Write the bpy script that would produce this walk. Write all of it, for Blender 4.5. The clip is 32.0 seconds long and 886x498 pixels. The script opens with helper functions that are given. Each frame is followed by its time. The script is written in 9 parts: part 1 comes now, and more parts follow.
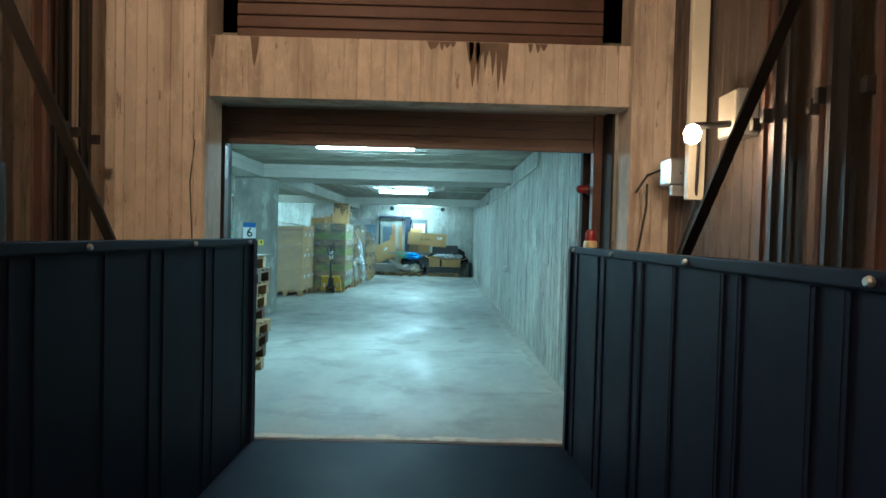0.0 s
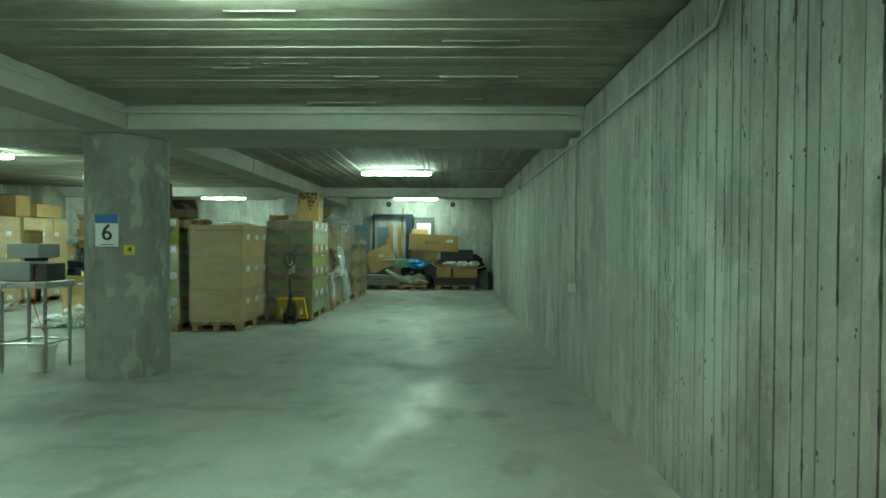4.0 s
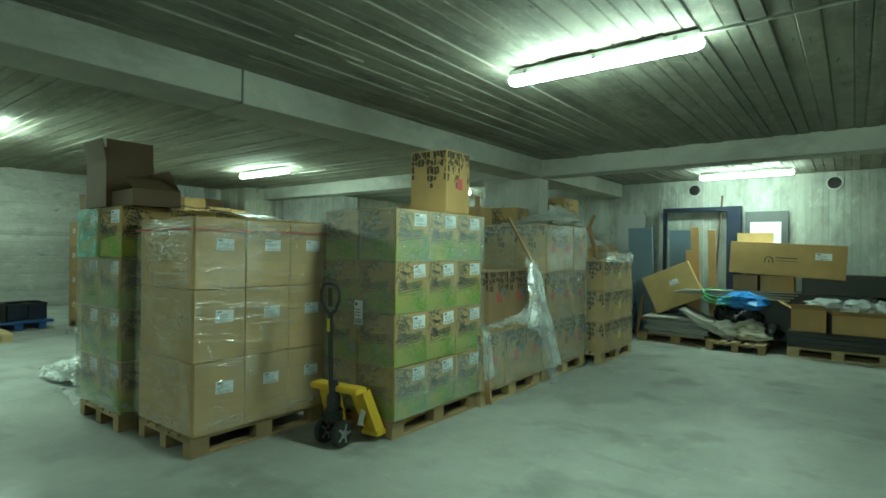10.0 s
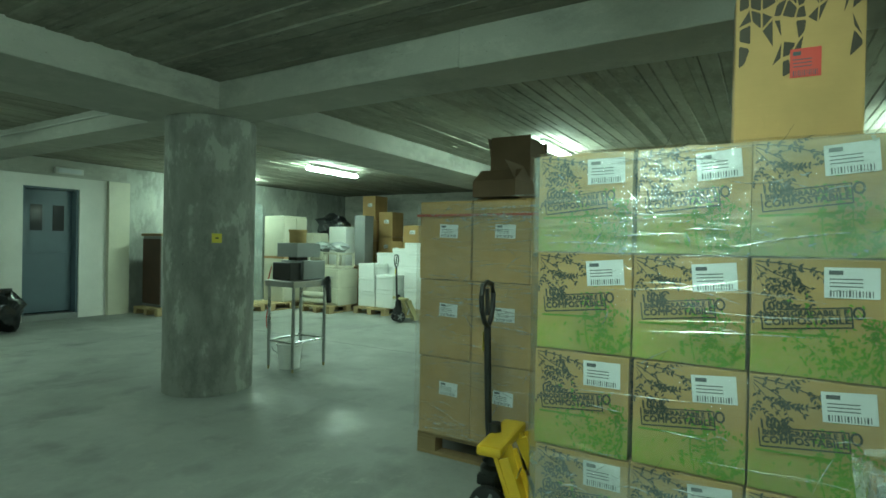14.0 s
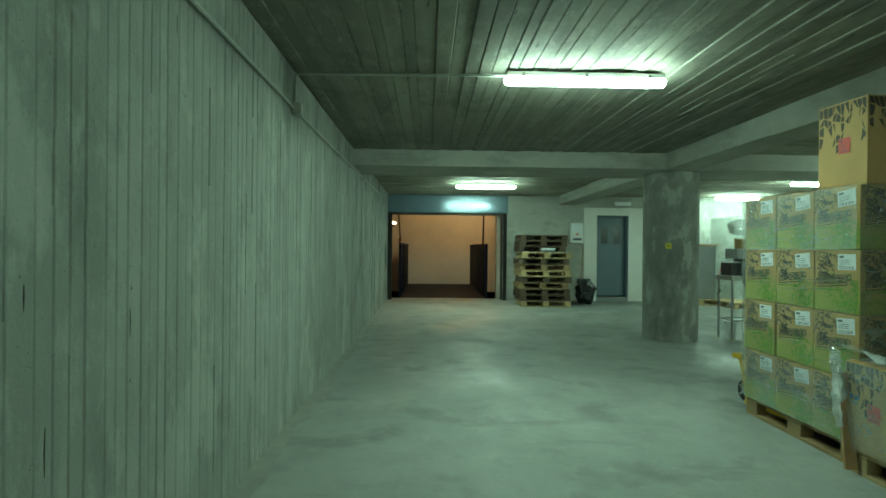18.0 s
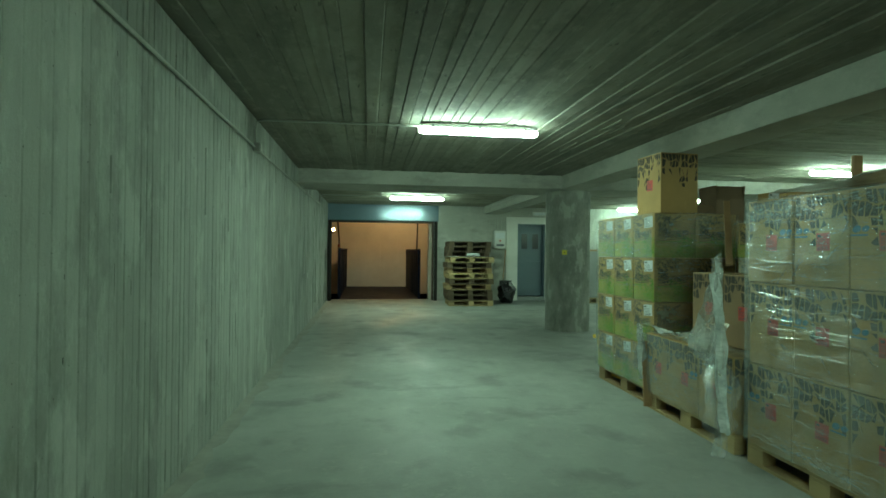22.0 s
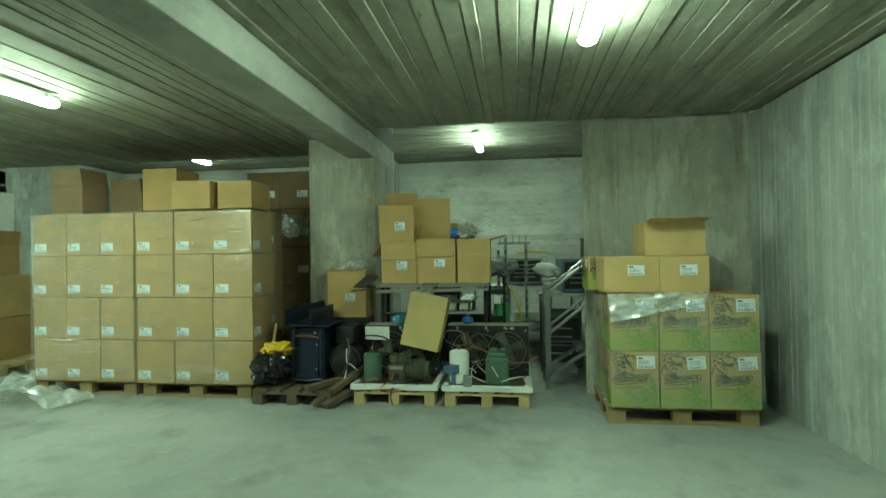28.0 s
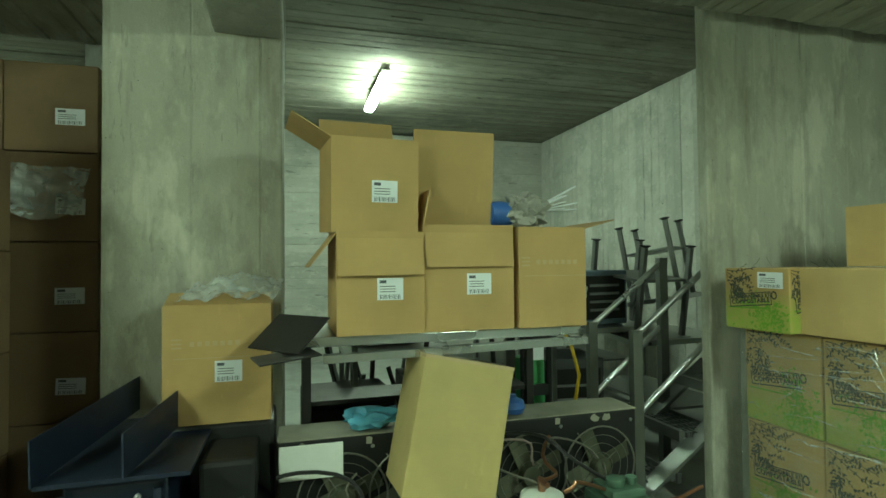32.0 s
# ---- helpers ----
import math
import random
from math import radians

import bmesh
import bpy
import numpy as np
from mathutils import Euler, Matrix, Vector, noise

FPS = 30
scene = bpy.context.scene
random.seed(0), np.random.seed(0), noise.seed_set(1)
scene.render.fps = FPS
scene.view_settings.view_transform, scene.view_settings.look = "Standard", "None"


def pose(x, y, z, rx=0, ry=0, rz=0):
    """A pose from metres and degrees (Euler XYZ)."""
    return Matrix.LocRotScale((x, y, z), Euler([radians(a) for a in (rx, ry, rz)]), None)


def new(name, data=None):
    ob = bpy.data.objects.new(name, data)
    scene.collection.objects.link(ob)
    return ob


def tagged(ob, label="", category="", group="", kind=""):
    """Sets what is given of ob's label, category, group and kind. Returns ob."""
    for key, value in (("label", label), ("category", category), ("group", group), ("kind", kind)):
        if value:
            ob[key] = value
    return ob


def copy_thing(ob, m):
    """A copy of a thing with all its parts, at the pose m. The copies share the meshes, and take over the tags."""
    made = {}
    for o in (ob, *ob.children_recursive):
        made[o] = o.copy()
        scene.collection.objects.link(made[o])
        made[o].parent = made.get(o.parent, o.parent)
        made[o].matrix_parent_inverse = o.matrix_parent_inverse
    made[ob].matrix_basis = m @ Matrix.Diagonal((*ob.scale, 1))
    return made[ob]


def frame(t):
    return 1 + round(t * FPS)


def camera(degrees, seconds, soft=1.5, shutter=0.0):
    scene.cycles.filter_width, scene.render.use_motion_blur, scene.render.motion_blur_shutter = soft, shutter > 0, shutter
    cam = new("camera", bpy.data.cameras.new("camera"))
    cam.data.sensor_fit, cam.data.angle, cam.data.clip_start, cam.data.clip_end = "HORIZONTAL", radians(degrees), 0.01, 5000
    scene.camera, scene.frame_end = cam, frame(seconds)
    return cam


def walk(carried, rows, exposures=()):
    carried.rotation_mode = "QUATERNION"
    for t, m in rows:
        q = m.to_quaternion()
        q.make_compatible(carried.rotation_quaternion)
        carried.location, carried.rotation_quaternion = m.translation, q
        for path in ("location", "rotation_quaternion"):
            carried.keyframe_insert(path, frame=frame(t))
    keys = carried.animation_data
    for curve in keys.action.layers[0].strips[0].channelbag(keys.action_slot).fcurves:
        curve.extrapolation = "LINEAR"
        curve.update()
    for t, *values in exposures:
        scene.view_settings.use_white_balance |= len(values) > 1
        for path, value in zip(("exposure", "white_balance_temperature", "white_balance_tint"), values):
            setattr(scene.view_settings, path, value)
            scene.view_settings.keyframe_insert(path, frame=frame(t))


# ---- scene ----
cam = camera(79.2, 32.0, soft=1.6)
# seconds, x, y, z, yaw, pitch, roll
ROWS = [
    (0.0, -0.094, 0.111, 1.569, -0.28, -1.41, -1.45),
    (0.5, -0.131, 0.584, 1.549, -0.23, -1.96, -1.50),
    (1.0, -0.140, 1.139, 1.528, -0.18, -1.92, -1.22),
    (1.5, -0.192, 1.689, 1.522, -0.03, -1.74, -1.20),
    (2.0, -0.191, 2.284, 1.500, -0.07, -1.55, -1.01),
    (2.5, -0.211, 2.887, 1.501, 0.07, -1.48, -0.84),
    (3.0, -0.196, 3.451, 1.508, 0.21, -1.06, -0.72),
    (3.5, -0.158, 4.054, 1.475, 0.35, -0.96, -0.40),
    (5.5, 0.003, 6.355, 1.463, 3.92, -0.31, -0.33),
    (6.0, 0.043, 6.907, 1.466, 6.63, -0.17, -0.33),
    (6.5, 0.035, 7.473, 1.452, 12.03, -0.19, -0.58),
    (7.0, 0.133, 8.036, 1.444, 15.65, -0.05, -0.50),
    (7.5, 0.216, 8.585, 1.464, 18.02, 0.06, -0.36),
    (8.0, 0.235, 9.096, 1.480, 20.14, 0.04, -0.69),
    (8.5, 0.286, 9.646, 1.477, 22.41, 0.06, -0.61),
    (9.0, 0.255, 10.180, 1.459, 26.91, 0.13, -0.78),
    (9.5, 0.234, 10.708, 1.473, 32.45, 0.19, -0.83),
    (10.0, 0.230, 11.273, 1.493, 37.57, 0.15, -0.66),
    (10.5, 0.176, 11.842, 1.472, 42.96, 0.08, -0.77),
    (11.0, 0.135, 12.362, 1.435, 49.16, 0.31, -0.79),
    (11.5, 0.068, 12.865, 1.408, 60.89, 0.30, -0.95),
    (12.0, 0.007, 13.439, 1.419, 72.28, 0.15, -0.96),
    (12.5, -0.081, 13.964, 1.430, 81.67, 0.23, -1.02),
    (13.0, -0.240, 14.466, 1.422, 93.85, -0.15, -1.09),
    (13.5, -0.398, 14.863, 1.409, 105.76, -0.36, -1.17),
    (14.0, -0.371, 15.216, 1.423, 121.02, -0.39, -1.08),
    (14.5, -0.260, 15.653, 1.423, 133.78, -0.06, -1.10),
    (15.0, -0.226, 16.150, 1.439, 145.51, -0.20, -0.90),
    (15.5, -0.151, 16.656, 1.435, 154.09, -0.28, -0.75),
    (17.5, 0.097, 18.462, 1.415, 172.67, -0.15, -0.56),
    (18.0, 0.114, 18.890, 1.390, 178.46, -0.14, -0.56),
    (18.5, 0.167, 19.275, 1.425, 182.29, -0.10, -0.70),
    (19.0, 0.164, 19.634, 1.445, 185.61, -0.09, -0.60),
    (19.5, 0.214, 19.864, 1.472, 188.18, -0.15, -0.68),
    (20.0, 0.222, 19.993, 1.447, 189.02, -0.26, -0.66),
    (20.5, 0.167, 20.098, 1.439, 189.19, -0.17, -0.56),
    (21.0, 0.107, 20.164, 1.433, 187.88, -0.06, -0.56),
    (21.5, 0.066, 20.214, 1.439, 181.52, 0.10, -0.59),
    (22.0, 0.034, 20.264, 1.439, 172.09, 0.29, -0.58),
    (22.5, 0.002, 20.366, 1.452, 159.16, 0.58, -0.44),
    (23.0, -0.062, 20.437, 1.452, 143.00, 0.73, -0.18),
    (23.5, -0.262, 20.461, 1.448, 130.36, 0.69, 0.16),
    (24.0, -0.528, 20.413, 1.435, 121.99, 0.52, 0.25),
    (24.5, -0.931, 20.320, 1.456, 115.48, 0.37, 0.41),
    (25.0, -1.362, 20.310, 1.442, 109.90, 0.46, 0.61),
    (25.5, -1.835, 20.285, 1.428, 106.34, 0.45, 0.71),
    (26.0, -2.279, 20.257, 1.446, 104.24, 0.54, 0.63),
    (26.5, -2.757, 20.294, 1.427, 101.73, 0.59, 0.76),
    (28.5, -4.720, 20.120, 1.450, 96.55, 0.74, 0.75),
    (29.0, -5.220, 20.075, 1.455, 94.94, 0.79, 0.73),
    (29.5, -5.714, 20.007, 1.463, 93.56, 0.76, 0.73),
    (30.0, -6.170, 19.885, 1.481, 92.33, 0.81, 0.60),
    (30.5, -6.619, 19.702, 1.460, 91.37, 0.95, 0.51),
    (31.0, -6.969, 19.354, 1.451, 89.91, 1.13, 0.30),
    (31.5, -7.202, 19.014, 1.447, 85.59, 1.53, 0.32),
    (32.0, -7.437, 18.630, 1.451, 74.15, 1.48, 0.58),
]
EXPOSURES = [
    (0.0, 0.75, 4650, 18), (1.0, 0.75, 5300, 20), (2.0, 0.3, 5700, 12), (3.0, -0.15, 6100, 6), (6.0, -0.15, 6200, 4),
    (9.0, -0.1, 6000, 8), (11.5, -0.05, 6250, 8), (13.0, -0.1, 6050, 7), (16.0, -0.3, 6000, 3), (19.0, -0.3, 6000, -2), (22.0, -0.35, 6200, -1),
    (24.0, 0.0, 6550, 4), (26.0, 0.08, 6550, 3), (29.0, 0.05, 6500, 5), (32.0, 0.27, 6700, 10),
]
walk(cam, [(t, pose(x, y, z, 90 + pitch, roll, yaw)) for t, x, y, z, yaw, pitch, roll in ROWS], EXPOSURES)

# ---- light ----
TUBE_POWER = 138.0
TUBE_COLOUR = (0.70, 1.0, 0.75)
BULB_COLOUR = (1.0, 0.60, 0.24)
world = bpy.data.worlds.new("world")
world.use_nodes = True
world.node_tree.nodes["Background"].inputs[0].default_value = (0.0, 0.0, 0.0, 1)
world.node_tree.nodes["Background"].inputs[1].default_value = 0.0
scene.world = world


# ---- materials ----
class Mat:
    """Small builder of node materials."""

    def __init__(self, name):
        self.m = bpy.data.materials.new(name)
        self.m.use_nodes = True
        self.t = self.m.node_tree
        self.b = self.t.nodes["Principled BSDF"]
        self.coord = self.t.nodes.new("ShaderNodeTexCoord")
        self.geo = self.t.nodes.new("ShaderNodeNewGeometry")
        self.info = self.t.nodes.new("ShaderNodeObjectInfo")

    def n(self, kind, **values):
        node = self.t.nodes.new("ShaderNode" + kind)
        for key, value in values.items():
            if key in node.inputs:
                node.inputs[key].default_value = value
        return node

    def link(self, a, b):
        self.t.links.new(a, b)

    def noise(self, space, scale, detail=4.0, rough=0.6, stretch=(1, 1, 1)):
        source = self.geo.outputs["Position"] if space == "world" else self.coord.outputs["Object"]
        mapping = self.n("Mapping")
        mapping.inputs["Scale"].default_value = stretch
        self.link(source, mapping.inputs["Vector"])
        tex = self.n("TexNoise", Scale=scale, Detail=detail, Roughness=rough)
        self.link(mapping.outputs[0], tex.inputs["Vector"])
        return tex.outputs["Fac"]

    def ramp(self, fac, a, b, lo=0.35, hi=0.65):
        r = self.n("ValToRGB")
        r.color_ramp.elements[0].position, r.color_ramp.elements[1].position = lo, hi
        r.color_ramp.elements[0].color, r.color_ramp.elements[1].color = (*a, 1), (*b, 1)
        self.link(fac, r.inputs[0])
        return r.outputs[0]

    def mix(self, fac, a, b, kind="MIX"):
        x = self.t.nodes.new("ShaderNodeMix")
        x.data_type, x.blend_type = "RGBA", kind
        if isinstance(fac, float):
            x.inputs[0].default_value = fac
        else:
            self.link(fac, x.inputs[0])
        for value, slot in ((a, x.inputs[6]), (b, x.inputs[7])):
            if isinstance(value, tuple):
                slot.default_value = (*value, 1)
            else:
                self.link(value, slot)
        return x.outputs[2]

    def math(self, kind, a, b):
        x = self.t.nodes.new("ShaderNodeMath")
        x.operation = kind
        for value, slot in ((a, x.inputs[0]), (b, x.inputs[1])):
            if isinstance(value, (int, float)):
                slot.default_value = value
            else:
                self.link(value, slot)
        return x.outputs[0]

    def bump(self, height, strength=0.3, distance=0.01):
        x = self.n("Bump", Strength=strength, Distance=distance)
        self.link(height, x.inputs["Height"])
        self.link(x.outputs[0], self.b.inputs["Normal"])

    def out(self, colour=None, rough=None, metal=0.0):
        if colour is not None:
            if isinstance(colour, tuple):
                self.b.inputs["Base Color"].default_value = (*colour, 1)
            else:
                self.link(colour, self.b.inputs["Base Color"])
        if rough is not None:
            if isinstance(rough, float):
                self.b.inputs["Roughness"].default_value = rough
            else:
                self.link(rough, self.b.inputs["Roughness"])
        self.b.inputs["Metallic"].default_value = metal
        return self.m


def surface(name, colour, dark=0.75, rough=0.6, scale=6.0, fine=60.0, bump=0.15, metal=0.0, space="object", vary=0.0, rough2=None):
    """A plain painted, plastic, wood or metal surface with blotches, grain and slight relief."""
    k = Mat(name)
    big, small = k.noise(space, scale), k.noise(space, fine, 3)
    low = tuple(c * dark for c in colour)
    c = k.ramp(big, low, colour, 0.3, 0.7)
    c = k.mix(k.math("MULTIPLY", small, 0.35), c, tuple(min(1, v * 0.8) for v in low))
    if vary:
        c = k.mix(k.math("MULTIPLY", k.info.outputs["Random"], vary), c, tuple(v * 0.55 for v in colour))
    k.bump(small, bump, 0.004)
    r = k.math("ADD", k.math("MULTIPLY", big, 0.3), rough - 0.15) if rough2 is None else k.math("ADD", k.math("MULTIPLY", big, rough2 - rough), rough)
    return k.out(c, r, metal)


def concrete(name, light, dark, stretch, streak=1.0, rust=0.0, bump=0.35, marks=0.65, pale=0.0, patch=2.3):
    """Board-marked concrete: clouds, tone from board to board, mottling, pits, pale filler and stains."""
    k = Mat(name)
    soft = tuple(0.45 if v < 0.2 else v for v in stretch)
    long = k.noise("world", 3.6, 5, 0.6, tuple(0.1 if v < 0.2 else v for v in stretch))
    cloud = k.noise("world", 0.7, 7, 0.66)
    blot = k.noise("world", 3.0, 7, 0.70, soft)
    mottle = k.noise("world", 11.0, 6, 0.72, soft)
    pores = k.noise("world", 46.0, 3, 0.65)
    sand = k.noise("world", 170.0, 2, 0.6)
    mid = tuple((a + b) / 2 for a, b in zip(light, dark))
    c = k.ramp(cloud, mid, light, 0.36, 0.64)
    isl = k.geo.outputs["Random Per Island"]
    c = k.mix(k.math("MULTIPLY", isl, 0.55 * streak), c, tuple(v * 0.72 for v in dark))
    c = k.mix(k.math("MULTIPLY", k.ramp(long, (1, 1, 1), (0, 0, 0), 0.38, 0.54), 0.2 + 0.35 * streak), c, dark)
    c = k.mix(k.ramp(blot, (0.7,) * 3, (0.0,) * 3, 0.36, 0.50), c, tuple(v * 0.82 for v in dark))
    c = k.mix(k.math("MULTIPLY", k.ramp(mottle, (0, 0, 0), (1, 1, 1), 0.52, 0.66), 0.38), c, tuple(min(1.0, v * 1.15) for v in light))
    c = k.mix(k.math("MULTIPLY", k.ramp(sand, (0, 0, 0), (1, 1, 1), 0.38, 0.62), 0.14), c, tuple(v * 0.7 for v in dark))
    spots = k.ramp(pores, (1, 1, 1), (0, 0, 0), 0.27, 0.30)
    c = k.mix(k.math("MULTIPLY", spots, 0.75), c, (0.05, 0.052, 0.048))
    if pale:
        filler = k.noise("world", patch, 5, 0.62, soft)
        c = k.mix(k.math("MULTIPLY", k.ramp(filler, (0, 0, 0), (1, 1, 1), 0.56, 0.61), pale), c, tuple(min(1.0, v * 1.35) for v in light))
    dash = k.noise("world", 22.0, 4, 0.65, tuple(0.16 if v < 0.2 else v for v in stretch))
    c = k.mix(k.math("MULTIPLY", k.ramp(dash, (0, 0, 0), (1, 1, 1), 0.645, 0.68), marks), c, tuple(v * 0.35 for v in dark))
    if rust:
        run = k.noise("world", 4.0, 6, 0.66, (stretch[0] * 1.3, stretch[1] * 1.3, max(stretch[2], 0.12)))
        c = k.mix(k.math("MULTIPLY", k.ramp(run, (0, 0, 0), (1, 1, 1), 0.54, 0.64), rust), c, (0.10, 0.06, 0.035))
    h = k.math("ADD", k.math("MULTIPLY", mottle, 0.7), k.math("ADD", k.math("MULTIPLY", pores, 0.5), k.math("MULTIPLY", blot, 0.6)))
    k.bump(h, bump, 0.009)
    return k.out(c, 0.85)


def floor_material():
    """Worn power-floated slab: clouds, trowel marks, crisp damp-looking stains and polished patches."""
    k = Mat("power_floated_concrete")
    cloud, mid, fine = k.noise("world", 0.5, 8, 0.66), k.noise("world", 2.2, 8, 0.7), k.noise("world", 38.0, 4)
    c = k.ramp(cloud, (0.245, 0.26, 0.245), (0.34, 0.355, 0.335), 0.32, 0.68)
    c = k.mix(k.ramp(mid, (0, 0, 0), (0.45,) * 3, 0.50, 0.72), c, (0.17, 0.18, 0.17))
    c = k.mix(k.math("MULTIPLY", k.ramp(fine, (0, 0, 0), (1, 1, 1), 0.35, 0.7), 0.28), c, (0.36, 0.36, 0.32))
    stain = k.noise("world", 1.7, 4, 0.5)
    c = k.mix(k.ramp(stain, (0, 0, 0), (0.5,) * 3, 0.56, 0.70), c, (0.12, 0.13, 0.12))
    spill = k.noise("world", 0.9, 6, 0.6, (0.55, 1.6, 1.0))
    c = k.mix(k.ramp(spill, (0, 0, 0), (0.4,) * 3, 0.60, 0.66), c, (0.145, 0.155, 0.145))
    dust = k.noise("world", 5.5, 6, 0.72)
    c = k.mix(k.ramp(dust, (0, 0, 0), (0.45,) * 3, 0.56, 0.68), c, (0.40, 0.40, 0.36))
    worn = k.noise("world", 1.25, 7, 0.6, (1.0, 0.7, 1.0))
    r = k.math("ADD", k.ramp(worn, (0.29,) * 3, (0.64,) * 3, 0.34, 0.58), k.math("MULTIPLY", fine, 0.12))
    k.bump(k.math("ADD", k.math("MULTIPLY", mid, 0.5), k.math("MULTIPLY", fine, 0.3)), 0.14, 0.01)
    return k.out(c, r)


def card_material(name, colour, printed=False):
    """Corrugated cardboard; the printed one has a green brush wash on its lower half, by the carton's own height."""
    k = Mat(name)
    big, fine = k.noise("object", 3.0, 4), k.noise("object", 90.0, 2, 0.5, (0.15, 0.15, 1.6))
    c = k.ramp(big, tuple(v * 0.76 for v in colour), colour, 0.3, 0.68)
    scuff = k.noise("object", 14.0, 5, 0.75, (1.0, 1.0, 0.4))
    c = k.mix(k.math("MULTIPLY", k.ramp(scuff, (0, 0, 0), (1, 1, 1), 0.6, 0.72), 0.35), c, tuple(min(1.0, v * 1.3) for v in colour))
    c = k.mix(k.math("MULTIPLY", k.info.outputs["Random"], 0.28), c, tuple(v * 0.66 for v in colour))
    c = k.mix(k.math("MULTIPLY", fine, 0.16), c, tuple(v * 0.55 for v in colour))
    if printed:
        sep = k.n("SeparateXYZ")
        k.link(k.coord.outputs["Object"], sep.inputs[0])
        brush = k.noise("object", 11.0, 5, 0.7, (1.0, 1.0, 0.55))
        edge = k.math("ADD", sep.outputs[2], k.math("MULTIPLY", brush, -0.16))
        wash = k.ramp(edge, (1, 1, 1), (0, 0, 0), 0.0, 0.13)
        spotty = k.ramp(k.noise("object", 26.0, 4, 0.7), (0.45,) * 3, (0.85,) * 3, 0.36, 0.66)
        fac = k.math("MULTIPLY", k.math("MULTIPLY", wash, spotty), 0.95)
        c = k.mix(fac, c, (0.20, 0.33, 0.035))
    k.bump(fine, 0.1, 0.002)
    return k.out(c, 0.78)


def film_material(name, tint, opacity, streak=14.0, gloss=1.0):
    """Stretch film: thin clear plastic drawn into level wrinkles that mirror the lamps in broken streaks."""
    k = Mat(name)
    bands = k.noise("object", streak * 0.5, 2, 0.5, (0.4, 0.4, 2.0))
    folds = k.noise("object", streak * 0.9, 3, 0.55, (1.1, 1.1, 0.8))
    fine = k.noise("object", streak * 2.6, 3, 0.6, (0.22, 0.22, 2.4))
    h = k.math("ADD", k.math("ADD", bands, k.math("MULTIPLY", folds, 0.35)), k.math("MULTIPLY", fine, 0.22))
    k.bump(h, 1.0, 0.028)
    k.out(tint, 0.35)
    normal = k.b.inputs["Normal"].links[0].from_socket
    clear = k.n("BsdfTransparent")
    shine = k.n("BsdfGlossy", Roughness=0.13)
    shine.inputs["Color"].default_value = (0.95, 0.97, 1.0, 1)
    k.link(normal, shine.inputs["Normal"])
    milk = k.ramp(k.noise("object", streak * 0.35, 5, 0.7, (0.8, 0.8, 1.5)), (opacity * 0.45,) * 3, (min(0.95, opacity * 1.7),) * 3, 0.35, 0.68)
    pulled = k.ramp(fine, (0, 0, 0), (min(0.35, opacity * 0.9 + 0.04),) * 3, 0.60, 0.66)
    milk = k.math("MAXIMUM", milk, pulled)
    a = k.n("MixShader")
    k.link(milk, a.inputs[0]), k.link(clear.outputs[0], a.inputs[1]), k.link(k.b.outputs[0], a.inputs[2])
    facing = k.n("LayerWeight", Blend=0.5)
    tight = k.ramp(k.noise("object", streak * 0.3, 5, 0.65), (0.25,) * 3, (1.5,) * 3, 0.42, 0.62)
    sheen = k.math("MULTIPLY", k.math("ADD", k.math("MULTIPLY", k.math("POWER", facing.outputs["Facing"], 4.0), 0.3 * gloss), 0.09 * gloss), tight)
    b2 = k.n("MixShader")
    k.link(sheen, b2.inputs[0]), k.link(a.outputs[0], b2.inputs[1]), k.link(shine.outputs[0], b2.inputs[2])
    k.link(b2.outputs[0], k.t.nodes["Material Output"].inputs["Surface"])
    return k.m


def pleat_material():
    """Gathered ridges of clear film: half clear, glossy."""
    k = Mat("film_pleat")
    k.out((0.86, 0.92, 0.92), 0.3)
    k.b.inputs["Specular IOR Level"].default_value = 1.0
    clear, shine = k.n("BsdfTransparent"), k.n("BsdfGlossy", Roughness=0.2)
    solid_part, mixed = k.n("MixShader", Fac=0.5), k.n("MixShader")
    k.link(k.b.outputs[0], solid_part.inputs[1]), k.link(shine.outputs[0], solid_part.inputs[2])
    body = k.ramp(k.noise("object", 30.0, 3), (0.2,) * 3, (0.7,) * 3, 0.35, 0.65)
    k.link(body, mixed.inputs[0]), k.link(clear.outputs[0], mixed.inputs[1]), k.link(solid_part.outputs[0], mixed.inputs[2])
    k.link(mixed.outputs[0], k.t.nodes["Material Output"].inputs["Surface"])
    return k.m


def glow(name, colour, strength):
    k = Mat(name)
    k.out(colour, 0.4)
    k.b.inputs["Emission Color"].default_value = (*colour, 1)
    k.b.inputs["Emission Strength"].default_value = strength
    return k.m


